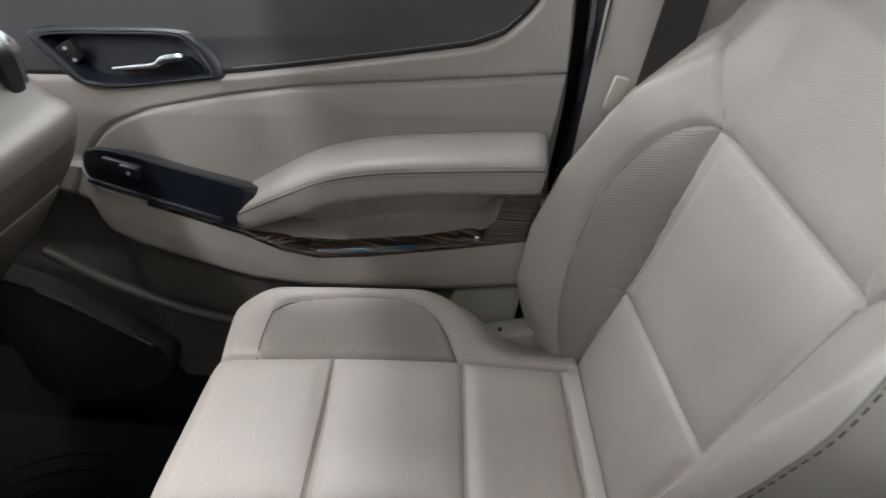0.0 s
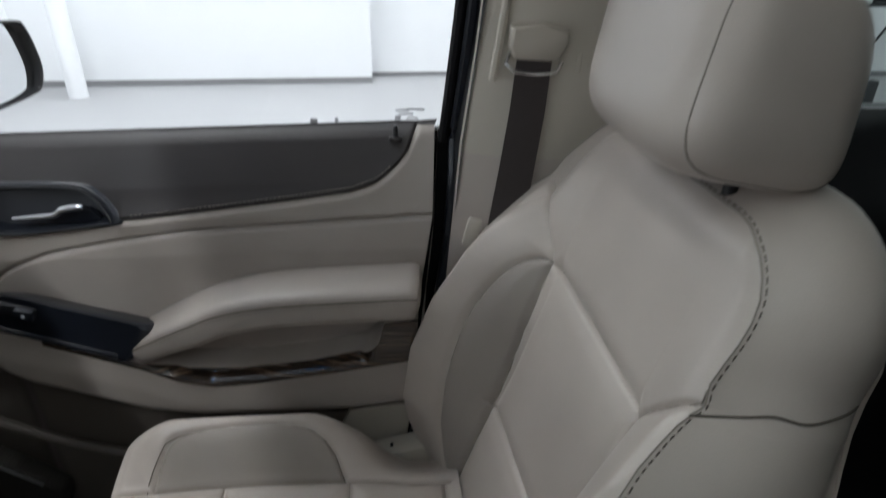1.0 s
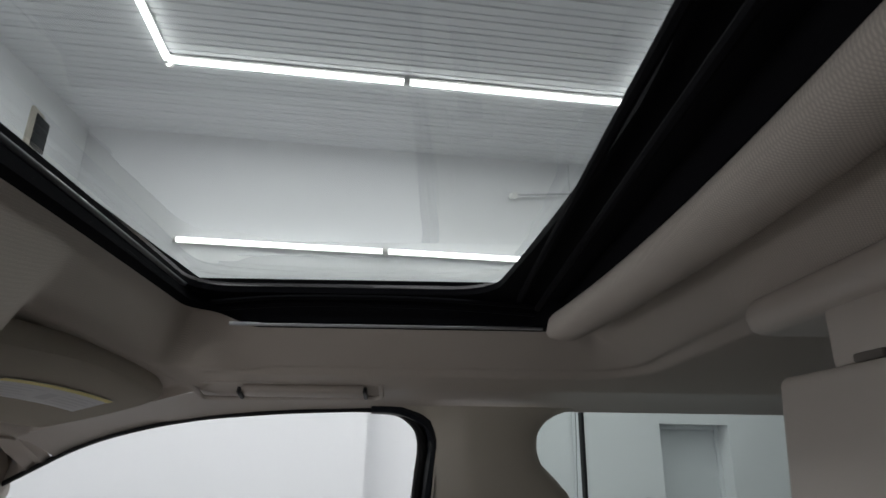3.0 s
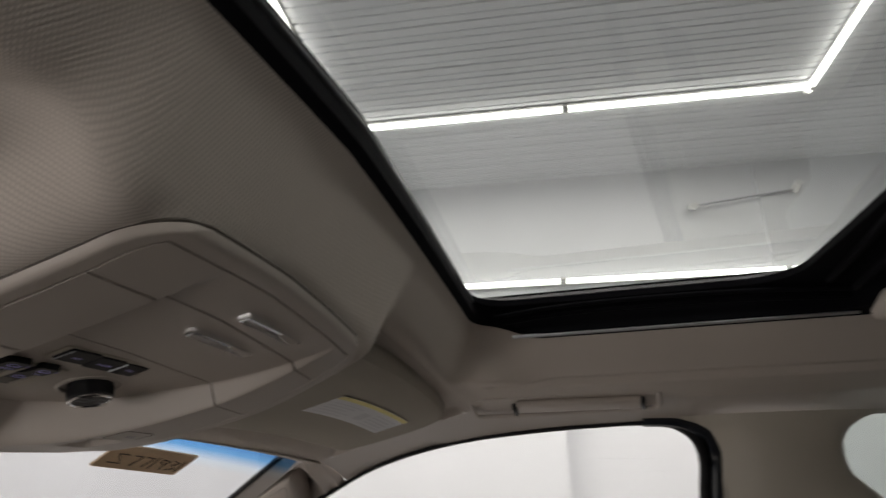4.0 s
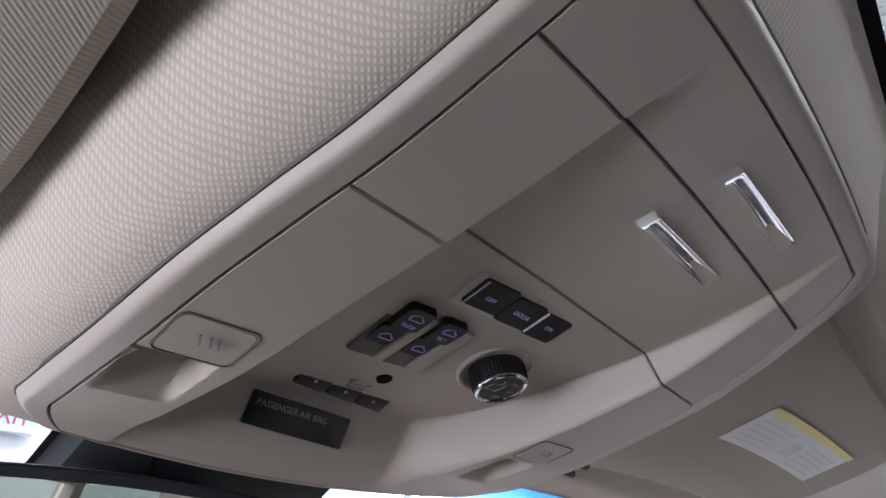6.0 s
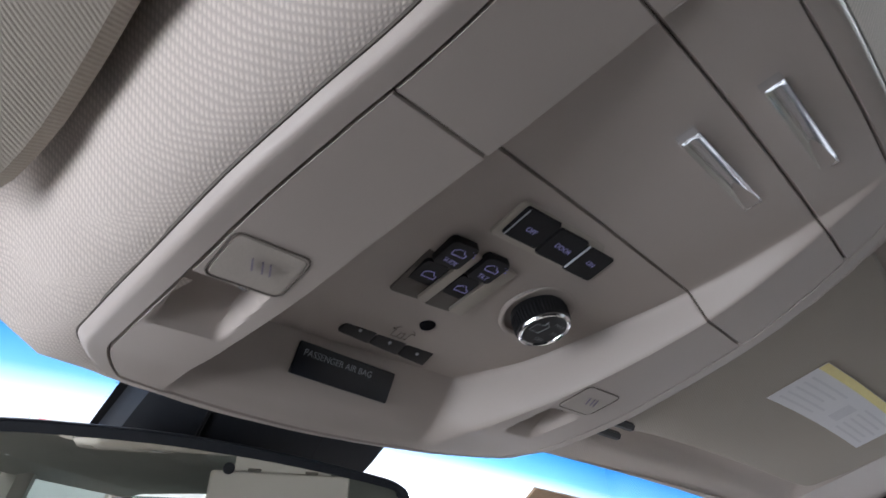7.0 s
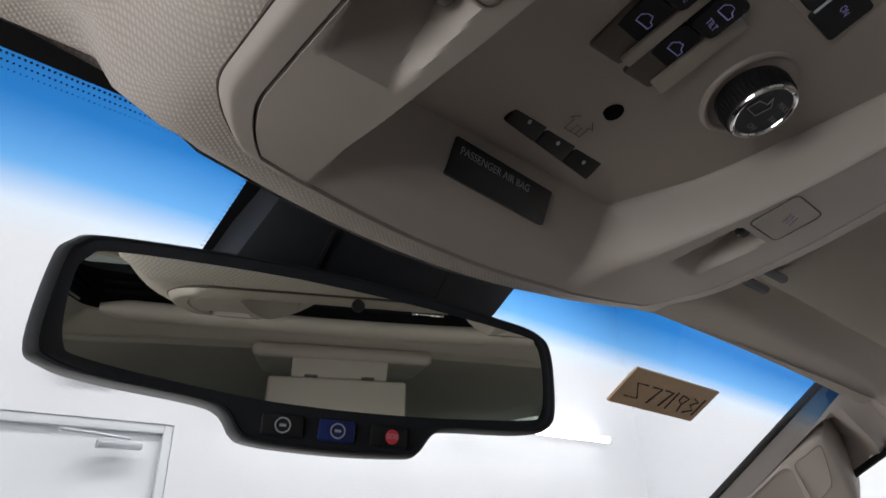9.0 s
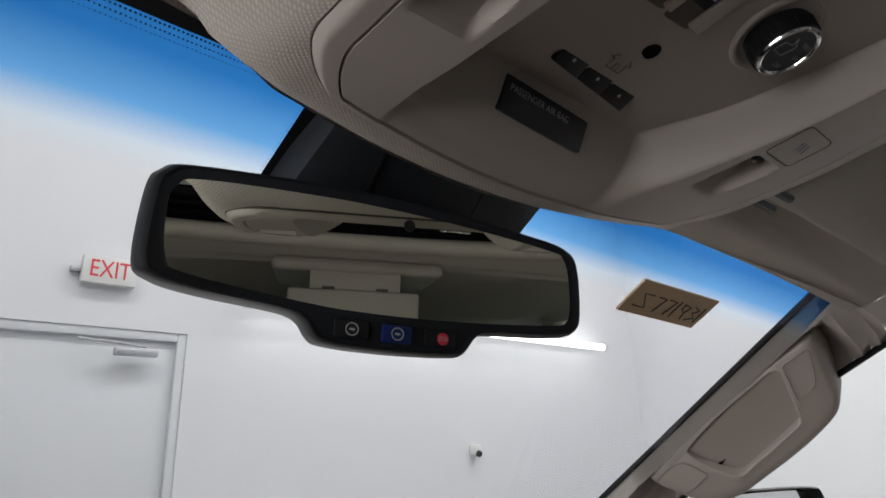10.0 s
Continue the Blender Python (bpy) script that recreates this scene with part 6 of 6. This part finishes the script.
for word, dx, dy in (("MAX", 0.006, 0.005), ("3/4", 0.000, 0.007), ("OFF", -0.007, 0.003)):
    lettering("knob_word", word, 0.0034, Matrix.Translation(knob_at(0.0122) + KX * dx + KY * dy) @ con_turn().to_4x4(), knob_print, knob, "dim letters")
part("knob_symbol", rod([knob_at(0.0122) + KX * a + KY * b for a, b in ((-0.003, -0.009), (0.002, -0.008), (0.003, -0.003), (0.006, -0.004), (0.003, 0.0), (-0.003, -0.002))], 0.00028, 4, closed=True), knob_print, knob, "dim car outline")
# chrome pulls
for cx, cy, l in ((-0.1500, 0.0393, 0.064), (-0.1180, 0.0477, 0.067)):
    def trough(u, v):
        end = step(0.0, 0.06, 0.5 - abs(u))
        deep = 0.0017 * end * max(0.0, 1 - (abs(v) / 0.44) ** 2.2)
        skew = 0.0012 * v
        rim = max(step(0.47, 0.50, abs(v)), step(0.493, 0.50, abs(u)))
        return floor_at(cx, cy, 0.0024 - deep - 0.0040 * rim) + KY * (u * l + skew) + KX * (v * 0.0086 - u * l * 0.035)
    shape = sheet(trough, [-0.5, -0.497, -0.49, -0.48, -0.465, -0.45, -0.43, -0.3, -0.1, 0.1, 0.3, 0.43, 0.45, 0.465, 0.48, 0.49, 0.497, 0.5], [-0.5, -0.48, -0.46, -0.42, -0.35, -0.25, -0.12, 0.0, 0.12, 0.25, 0.35, 0.42, 0.46, 0.48, 0.5])["all"]
    part("chrome_pull", shape, chrome, console, "hollow chrome bin pull")
# reading lamps
for cx, yl, (x0, x1, y0, y1) in ((-0.2713, -0.1148, SCOOPS[0]), (-0.2815, 0.0985, SCOOPS[1])):
    cy = YC + yl
    lens = press("reading_lamp", cx, cy, 0.0290, 0.0222, 0.0, 0.0002, lens_plastic, console, "frosted push lamp lens", spin=1, r=0.003, where=rail_at)
    ring = [rail_at(cx + b, cy + a, 0.0001) for a, b in rounded(0.0302, 0.0234, 0.0035, 4)]
    part("lamp_gap", rod(ring, 0.0004, 5, closed=True), seam_thread, lens, "dark gap")
    for dy in (-0.003, 0.001, 0.004):
        part("lamp_mark", box((0.0007, 0.006, 0.0004), rail_at(cx + 0.001, cy + dy, 0.0011), 0, con_turn() @ Matrix.Rotation(radians(25), 3, "Z")), lamp_print, lens, "small grey symbol")
    bx = x1 - 0.006
    part("lamp_bulb", superbox(rail_at(bx + 0.001, cy + 0.005, -0.008), (0.007, 0.007, 0.007), 2.2, 5), smoky_bulb, console, "small dark bulb")

# ---- sun visors ----
def visor_z(x, y):
    return 1.805 + 0.27 * (x + 0.154) + 0.0105 - 0.012 * ((abs(y - YC) - 0.39) / 0.2) ** 2


def visor(flip, label, slots):
    v = thing("sun_visor", flip(Vector((-0.25, 0.40, 1.78))), label, "sun visor", "sun visors")
    outline = [(p.x, p.y) for p in smooth([(-0.136, 0.190, 0), (-0.140, 0.30, 0), (-0.149, 0.45, 0), (-0.160, 0.600, 0), (-0.182, 0.630, 0), (-0.24, 0.636, 0), (-0.312, 0.626, 0), (-0.336, 0.600, 0), (-0.344, 0.45, 0), (-0.342, 0.30, 0), (-0.334, 0.212, 0), (-0.30, 0.190, 0), (-0.20, 0.185, 0)], 6, True)]
    ca, cb = sum(p[0] for p in outline) / len(outline), sum(p[1] for p in outline) / len(outline)
    bm = bmesh.new()
    rings = []
    for k, h in ((0.96, 0.012), (1.0, 0.004), (1.0, -0.006), (0.975, -0.012), (0.90, -0.0145), (0.5, -0.0155), (0.05, -0.0155)):
        rings.append([bm.verts.new(flip(Vector((ca + (a - ca) * k, cb + (b - cb) * k, visor_z(ca + (a - ca) * k, cb + (b - cb) * k) + h)))) for a, b in outline])
    for a, b in zip(rings, rings[1:]):
        for k in range(len(outline)):
            bm.faces.new((a[k], a[(k + 1) % len(outline)], b[(k + 1) % len(outline)], b[k]))
    bm.faces.new(rings[-1])
    part("board", bm, visor_cloth, v)
    part("hinge_rod", rod([flip(Vector((-0.150, 0.185, visor_z(-0.15, 0.2) - 0.002))), flip(Vector((-0.150, 0.225, visor_z(-0.15, 0.2) - 0.004)))], 0.006, 8), tan_plastic, v, "tan hinge rod")
    for x in slots:
        part("clip_slot", rod([flip(Vector((x, 0.205, visor_z(x, 0.2) - 0.014))), flip(Vector((x + 0.002, 0.235, visor_z(x, 0.2) - 0.0155)))], 0.0034, 6), black_plastic, v, "dark clip slot")
    return v


visor(lambda p: p, "tan cloth sun visor folded up, with a white warning label", (-0.338, -0.325))
visor(lambda p: other(p) - Vector((0, 0.007, -0.005)), "tan cloth sun visor folded up above the driver", ())
tag = thing("warning_label", (-0.235, 0.465, 1.76), "white warning label with a yellow stripe on a sun visor", "label")


def on_visor(x, y, h=0.0):
    return Vector((x, y, visor_z(x, y) - 0.0162 - h))


def strip(x0, x1, y0, y1, h):
    us, vs = span(x0, x1, 3), span(y0, y1, 8)
    return sheet(lambda u, v: on_visor(u, v, h), us, vs)["all"]


part("paper", strip(-0.258, -0.205, 0.345, 0.565, 0.0006), paper, tag, flat=True)
part("stripe", strip(-0.213, -0.205, 0.345, 0.565, 0.0012), yellow_print, tag, "yellow stripe", flat=True)
part("pictogram", strip(-0.246, -0.226, 0.455, 0.478, 0.0012), faint_print, tag, "grey square pictogram", flat=True)
for k, x in enumerate((-0.222, -0.229, -0.236, -0.243, -0.250)):
    part("print_bar", strip(x - 0.0012, x + 0.0012, 0.355, 0.355 + 0.085 - 0.01 * (k % 3), 0.0012), faint_print, tag, "line of small print", flat=True)
    part("print_bar", strip(x - 0.0012, x + 0.0012, 0.487, 0.487 + 0.068 - 0.008 * (k % 2), 0.0012), faint_print, tag, "line of small print", flat=True)

# ---- grab handles ----
def roof_handle(flip, label):
    h = thing("grab_handle", flip(Vector((0.01, 0.70, 1.79))), label, "grab handle", "grab handles")

    def rp(x, drop=0.0):
        return flip(Vector((x, 0.656, 1.812 - 0.03 * max(0, -x))) + Vector((0, -0.35, -0.94)) * drop)
    roll = Matrix.Rotation(radians(-20), 3, "X")
    part("base", superbox(rp(0.011, -0.006), (0.285, 0.064, 0.022), 7, 8, roll), tan_plastic, h, "tan handle base")
    rim = [rp(0.011 + a, 0.006) + flip(Vector((0, 0.94, -0.35))) * b for a, b in rounded(0.280, 0.060, 0.012, 5)]
    part("rim", rod(rim, 0.0038, 8, closed=True), tan_plastic, h, "raised tan rim")
    part("grip", box((0.186, 0.026, 0.012), rp(0.034, 0.010), 0.005, roll, 3), tan_plastic, h, "tan fold-down grip")
    for x in (-0.061, 0.128):
        part("mount_slot", box((0.006, 0.026, 0.010), rp(x, 0.0125), 0.002, roll), black_plastic, h, "dark slot")
    return h


roof_handle(lambda p: p, "tan fold-up grab handle over the passenger window")


def between(s, w):
    """On the front pillar: s down its length, w from the windscreen to the door."""
    i = clamp(s, 0, 1) * (len(e1s) - 1)
    k = int(min(i, len(e1s) - 2))
    f = i - k
    a, m, b = e1s[k].lerp(e1s[k + 1], f), mids[k].lerp(mids[k + 1], f), e2s[k].lerp(e2s[k + 1], f)
    return a.lerp(m, w * 2) if w < 0.5 else m.lerp(b, w * 2 - 1)


pillar_handle = thing("pillar_grab_handle", between(0.4, 0.5), "tan grab handle on the front pillar", "grab handle", "grab handles")


def grip_at(a, b, out):
    """Along the pillar, across it, and out into the cabin."""
    return Vector((-0.571, 0.7105, 1.683)) + GRIP_ALONG * a + GRIP_ACROSS * b + GRIP_OUT * out


def loop_of(pairs):
    return [(p.x, p.y) for p in smooth([(*p, 0) for p in pairs], 6, True)]


outside = loop_of([(-0.088, 0.034), (-0.087, 0.043), (-0.0754, 0.066), (-0.0606, 0.089), (-0.0429, 0.1135), (-0.0261, 0.1272), (-0.0127, 0.1319), (0.016, 0.1365), (0.0685, 0.140), (0.1365, 0.140), (0.2084, 0.137), (0.255, 0.118), (0.282, 0.082), (0.297, 0.042), (0.294, 0.028), (0.240, 0.0255), (0.130, 0.0245), (0.0, 0.0265), (-0.060, 0.030)])
gap_in = loop_of([(-0.021, 0.0365), (-0.0197, 0.0444), (-0.0011, 0.0722), (0.0173, 0.0983), (0.0245, 0.1068), (0.0386, 0.1097), (0.085, 0.112), (0.130, 0.1135), (0.160, 0.1150), (0.172, 0.110), (0.181, 0.099), (0.1955, 0.062), (0.1965, 0.044), (0.190, 0.034), (0.130, 0.0285), (0.060, 0.0290), (-0.0080, 0.0306)])


def by_angle(pairs, count=160):
    """Points of a loop at even turns about its hollow's middle."""
    out = []
    for k in range(count):
        t = 2 * math.pi * k / count
        c, s = math.cos(t), math.sin(t)
        best = 0.0
        for (p, q), (r, w) in zip(pairs, pairs[1:] + pairs[:1]):
            p, q, r, w = p - 0.085, q - 0.072, r - 0.085, w - 0.072
            den = c * (w - q) - s * (r - p)
            if abs(den) > 1e-9:
                far, f = (p * (w - q) - q * (r - p)) / den, (p * s - q * c) / den
                if far > best and -1e-6 <= f <= 1 + 1e-6:
                    best = far
        out.append((0.085 + c * best, 0.072 + s * best))
    return out


ring_out, ring_in = by_angle(outside), by_angle(gap_in)
bm = bmesh.new()
rings = []
for f, out in ((-0.02, -0.060), (-0.03, -0.018), (-0.01, -0.006), (0.06, -0.001), (0.14, 0.0008), (0.50, 0.0014), (0.86, 0.0016), (0.93, 0.0026), (0.975, 0.0020), (1.0, -0.002), (1.015, -0.055)):
    rings.append([bm.verts.new(grip_at(p[0] + (q[0] - p[0]) * f, p[1] + (q[1] - p[1]) * f, out)) for p, q in zip(ring_out, ring_in)])
for a, b in zip(rings, rings[1:]):
    for k in range(160):
        bm.faces.new((a[k], a[(k + 1) % 160], b[(k + 1) % 160], b[k]))
part("grip", bm, tan_plastic, pillar_handle, "tan grip frame")
part("recess", plate(ring_in, lambda a, b, h: grip_at(a, b, -0.010 + 0.006 * h - 0.20 * max(0.0, b - 0.034))), tan_plastic, pillar_handle, "tan recess behind the grip")
for pairs in (((-0.033, 0.0385), (-0.055, 0.0400), (-0.076, 0.0430), (-0.0687, 0.0552), (-0.0454, 0.0789), (-0.0329, 0.084), (-0.0090, 0.0855), (-0.0065, 0.0800), (-0.020, 0.058)), ((0.288, 0.0401), (0.2252, 0.0416), (0.2080, 0.0757), (0.2140, 0.0830), (0.2595, 0.084), (0.273, 0.075))):
    part("cap_gap", rod([grip_at(a, b, 0.0034) for a, b in loop_of(pairs)], 0.0006, 5, closed=True), seat_seam, pillar_handle, "fine cap outline")

# ---- rear-view mirror ----
MC = Vector((-0.450, -0.026, 1.680))
MW = Vector((0.2457, 0.965, -0.055)).normalized()
MN = Vector((0.965, -0.250, MIRROR_DIP)).normalized()
MN = (MN - MW * MN.dot(MW)).normalized()
MU = MN.cross(MW).normalized()
mirror = thing("rear_view_mirror", MC, "black rear-view mirror with three buttons on a windscreen mount", "mirror")


def mir(a, b, out=0.0):
    return MC + MW * a * 1.04 + MU * b * (1.01 - max(0.0, -a - 0.03)) + MN * out


case = [(p.x, p.y) for p in smooth([(-0.127, 0.018, 0), (-0.123, 0.029, 0), (-0.110, 0.034, 0), (-0.05, 0.0365, 0), (0.02, 0.0355, 0), (0.09, 0.030, 0), (0.112, 0.026, 0), (0.121, 0.016, 0), (0.123, -0.014, 0), (0.119, -0.026, 0), (0.105, -0.031, 0), (0.062, -0.034, 0), (0.050, -0.037, 0), (0.042, -0.047, 0), (0.034, -0.0495, 0), (0.0, -0.051, 0), (-0.034, -0.0500, 0), (-0.043, -0.0475, 0), (-0.050, -0.039, 0), (-0.062, -0.0355, 0), (-0.10, -0.033, 0), (-0.120, -0.029, 0), (-0.127, -0.020, 0)], 5, True)]
bm = bmesh.new()
rings = []
for k, out in ((0.55, -0.042), (0.85, -0.030), (0.96, -0.016), (0.99, -0.009), (1.0, -0.003), (0.996, 0.002), (0.985, 0.0055), (0.968, 0.0072), (0.950, 0.0074), (0.935, 0.0060)):
    rings.append([bm.verts.new(mir(a * k, b * (k if out > -0.02 else k), out)) for a, b in case])
for a, b in zip(rings, rings[1:]):
    for k in range(len(case)):
        bm.faces.new((a[k], a[(k + 1) % len(case)], b[(k + 1) % len(case)], b[k]))
bm.faces.new(rings[0][::-1])
bm.faces.new(rings[-1])
body = part("mirror_case", bm, mirror_case, mirror, "black mirror case")
glass_line = [(p.x, p.y) for p in smooth([(-0.116, 0.010, 0), (-0.113, 0.021, 0), (-0.102, 0.026, 0), (-0.04, 0.0285, 0), (0.03, 0.0275, 0), (0.098, 0.0225, 0), (0.108, 0.018, 0), (0.1115, 0.008, 0), (0.1125, -0.010, 0), (0.110, -0.021, 0), (0.100, -0.0245, 0), (0.05, -0.029, 0), (0.0, -0.031, 0), (-0.05, -0.030, 0), (-0.102, -0.0250, 0), (-0.113, -0.018, 0)], 5, True)]
part("mirror_glass", plate(glass_line, lambda a, b, h: mir(a, b, 0.002 + 0.0048 * h)), mirror_glass, body, "mirror glass", flat=True)
part("light_sensor", rod([mir(0.004, 0.021, 0.0065), mir(0.004, 0.021, 0.0074)], 0.0034, 16), black_plastic, body, "dark round sensor")
for k, (a, mt) in enumerate(((-0.024, black_plastic), (0.0005, navy_button), (0.0255, black_plastic))):
    key = part("mirror_button", box((0.0175 if k == 1 else 0.019, 0.010, 0.003), mir(a, -0.0405, 0.007), 0.0015, Matrix((MW, MU, MN)).transposed()), mt, body, ("black help button", "blue assistance button", "black emergency button")[k])
    if k == 2:
        part("button_disc", rod([mir(a + 0.001, -0.0405, 0.0085), mir(a + 0.001, -0.0405, 0.0089)], 0.0034, 20), red_print, key, "red disc")
        lettering("button_word", "SOS", 0.0034, Matrix.Translation(mir(a + 0.001, -0.0405, 0.0091)) @ Matrix((MW, MU, MN)).transposed().to_4x4(), pale_print, key, "pale letters")
    else:
        part("button_mark", rod([mir(a + 0.0032 * math.cos(t), -0.0405 + 0.0032 * math.sin(t), 0.0087) for t in span(0, 2 * math.pi, 20)[:-1]], 0.0004, 5, closed=True), pale_print, key, "pale ring symbol")
        part("button_mark", box((0.0030, 0.0012, 0.0004), mir(a, -0.0405, 0.0087), 0, Matrix((MW, MU, MN)).transposed()), pale_print, key, "pale symbol")
# the mount on the glass
rows_ = []
for y, out in ((-0.072, 0.002), (-0.068, 0.020), (-0.045, 0.030), (0.0, 0.033), (0.07, 0.033), (0.112, 0.028), (0.122, 0.018), (0.126, 0.002)):
    rows_.append([ws(y + k2, zz) + Vector((0.55, 0, -0.85)) * (out * k) for zz, k, k2 in ((1.785, 0.6, 0.010), (1.776, 1.0, 0.006), (1.760, 1.2, 0.0), (1.742, 1.25, -0.004), (1.724, 1.0, -0.008), (1.712, 0.3, -0.010))])
verts = [p for r in rows_ for p in r]
faces = [(i * 6 + j, i * 6 + j + 1, i * 6 + j + 7, i * 6 + j + 6) for i in range(len(rows_) - 1) for j in range(5)]
mount = part("mount_cover", (verts, faces), mirror_case, mirror, "black sensor cover on the windscreen")
for y in (-0.030, 0.055):
    part("cover_seam", rod([ws(y, zz) + Vector((0.55, 0, -0.85)) * (0.0315 * k) for zz, k in ((1.785, 0.62), (1.776, 1.02), (1.760, 1.22), (1.742, 1.27), (1.724, 1.02))], 0.0014, 5), black_rubber, mount)
part("ball_arm", rod([ws(0.02, 1.735) + Vector((0.03, 0, -0.03)), mir(0.0, 0.01, -0.03)], [0.02, 0.014], 14), black_plastic, mirror, "black ball arm")
band = sheet(lambda u, v: ws(0.027 + u * (0.100 + (1.79 - v) * 0.16), v) + Vector((0.002, 0, -0.002)), span(-1, 1, 10), span(1.722, 1.785, 8))["all"]
structure("windscreen_mount_band", band, black_rubber, "black printed patch behind the mirror mount", "trim", flat=True)
dots = bmesh.new()


def dot(y, z, r):
    c = ws(y, z) + Vector((0.0035, 0, -0.0035))
    e1, e2 = Vector((0, 1, 0)), Vector((1 / 0.6, 0, 1)).normalized()
    dots.faces.new([dots.verts.new(c + e1 * r * math.cos(t) + e2 * r * math.sin(t)) for t in span(0, 2 * math.pi, 8)[:-1]])


for k in range(520):
    y = -0.58 + k * 0.0022
    for line_, r in ((0, 0.00062), (1, 0.00048), (2, 0.00032)):
        dot(y + 0.0011 * line_, 1.7830 - 0.0017 * line_ - 0.046 * (y - YC) ** 2, r)
for k in range(38):
    z = 1.780 - k * 0.0016
    for s in (-1, 1):
        for row, r in ((0, 0.0005), (1, 0.00036)):
            dot(0.027 + s * (0.1008 + (1.79 - z) * 0.16 + 0.0016 * row), z, r)
tagged(part("windscreen_dots", dots, black_rubber, None, flat=True), "fine black printed dots along the windscreen band", "trim", "", "stuff")

# ---- cardboard tag on the windscreen ----
card = thing("cardboard_tag", ws(0.41, 1.73), "brown cardboard tag with dark handwritten strokes on the windscreen", "tag")
c0 = ws(0.338, 1.744)
ca, cbv = ws(0.479, 1.736) - ws(0.338, 1.744), ws(0.339, 1.720) - ws(0.338, 1.744)
inn = Vector((0.5, 0, -0.86))


def card_point(a, b, h):
    return c0 + ca * a + cbv * b + inn * (0.004 + 0.0025 * h)


part("board", plate([(0, 0), (1, 0), (1, 1), (0, 1)], card_point), cardboard, card, flat=True)
for pts in (((0.10, 0.75), (0.24, 0.75), (0.12, 0.35), (0.24, 0.35)), ((0.30, 0.35), (0.40, 0.35), (0.36, 0.80)), ((0.44, 0.35), (0.54, 0.35), (0.50, 0.80)), ((0.59, 0.3), (0.59, 0.82)), ((0.66, 0.35), (0.75, 0.4), (0.72, 0.6), (0.66, 0.5), (0.66, 0.35)), ((0.72, 0.6), (0.74, 0.82)), ((0.80, 0.35), (0.88, 0.42), (0.82, 0.55), (0.89, 0.68), (0.80, 0.80)), ((0.93, 0.3), (0.93, 0.82))):
    part("ink_stroke", rod([card_point(a, b, 1.1) for a, b in pts], 0.0009, 5), ink, card)

# ---- drop-down screen behind the front seats ----
tv = thing("ceiling_screen", (0.50, YC, 1.80), "tan drop-down ceiling screen, hanging open", "ceiling screen")
tilt_tv = Matrix.Rotation(radians(4), 3, "Y")
part("screen_back", box((0.016, 0.270, 0.140), (0.475, YC - 0.008, 1.700), 0.010, tilt_tv, 3), tan_plastic, tv, "tan back of the screen")
part("screen_face", box((0.003, 0.235, 0.108), Vector((0.475, YC - 0.006, 1.701)) + tilt_tv @ Vector((0.0088, 0, 0)), 0.001, tilt_tv), screen_dark, tv, "dark display")
part("screen_neck", box((0.012, 0.190, 0.050), (0.494, YC - 0.006, 1.795), 0.004), tan_plastic, tv, "tan hinge block")
part("housing", box((0.26, 0.36, 0.030), (0.610, YC, 1.822), 0.013, None, 3), tan_plastic, tv, "tan ceiling housing")
for s in (-1, 1):
    part("hinge", box((0.006, 0.026, 0.006), (0.4865, YC - 0.006 + s * 0.056, 1.7740), 0.002), dark_taupe, tv, "dark taupe hinge")
dome = thing("dome_lamp", (0.80, YC, 1.80), "pale frosted dome lamp on the headliner", "lamp")
part("lens", superbox((0.82, YC, 1.806), (0.12, 0.16, 0.025), 4, 6), lens_plastic, dome)
part("bezel", box((0.15, 0.19, 0.012), (0.82, YC, 1.811), 0.005), tan_plastic, dome, "tan lamp bezel")

# ---- outside mirror ----
wing = thing("door_mirror", (-0.72, 1.10, 1.36), "black outside door mirror", "door mirror")
ON = Vector((0.87, -0.49, 0.0)).normalized()
OW = Vector((0, 0, 1)).cross(ON).normalized()
OC = Vector((-0.735, 1.10, 1.395))


def wing_at(a, b, out):
    return OC + OW * a * 1.07 + Vector((0, 0, 1)) * b + ON * out


shape = [(p.x, p.y) for p in smooth([(-0.12, -0.075, 0), (-0.125, 0.05, 0), (-0.11, 0.082, 0), (0.0, 0.086, 0), (0.095, 0.084, 0), (0.118, 0.070, 0), (0.130, 0.0, 0), (0.122, -0.045, 0), (0.10, -0.065, 0), (0.0, -0.088, 0), (-0.10, -0.095, 0)], 5, True)]
bm = bmesh.new()
rings = [[bm.verts.new(wing_at(a * k, b * k, out)) for a, b in shape] for k, out in ((0.5, -0.10), (0.85, -0.07), (0.98, -0.02), (1.0, 0.0), (0.97, 0.006), (0.945, 0.002), (0.93, -0.035))]
for a, b in zip(rings, rings[1:]):
    for k in range(len(shape)):
        bm.faces.new((a[k], a[(k + 1) % len(shape)], b[(k + 1) % len(shape)], b[k]))
bm.faces.new(rings[0][::-1])
bm.faces.new(rings[-1])
shell_ = part("mirror_shell", bm, black_plastic, wing, "black mirror shell")
part("mirror_glass", plate([(a * 0.91, b * 0.90) for a, b in shape], lambda a, b, h: wing_at(a, b, -0.006 + 0.003 * h - 0.15 * a - 0.05 * b)), chrome_mirror, shell_, "bright mirror glass", flat=True)
part("mirror_arm", rod([wing_at(-0.08, -0.07, -0.05), (-0.80, 0.96, 1.30), (-0.82, 0.92, 1.28)], 0.03, 10), black_plastic, wing, "black mirror arm")
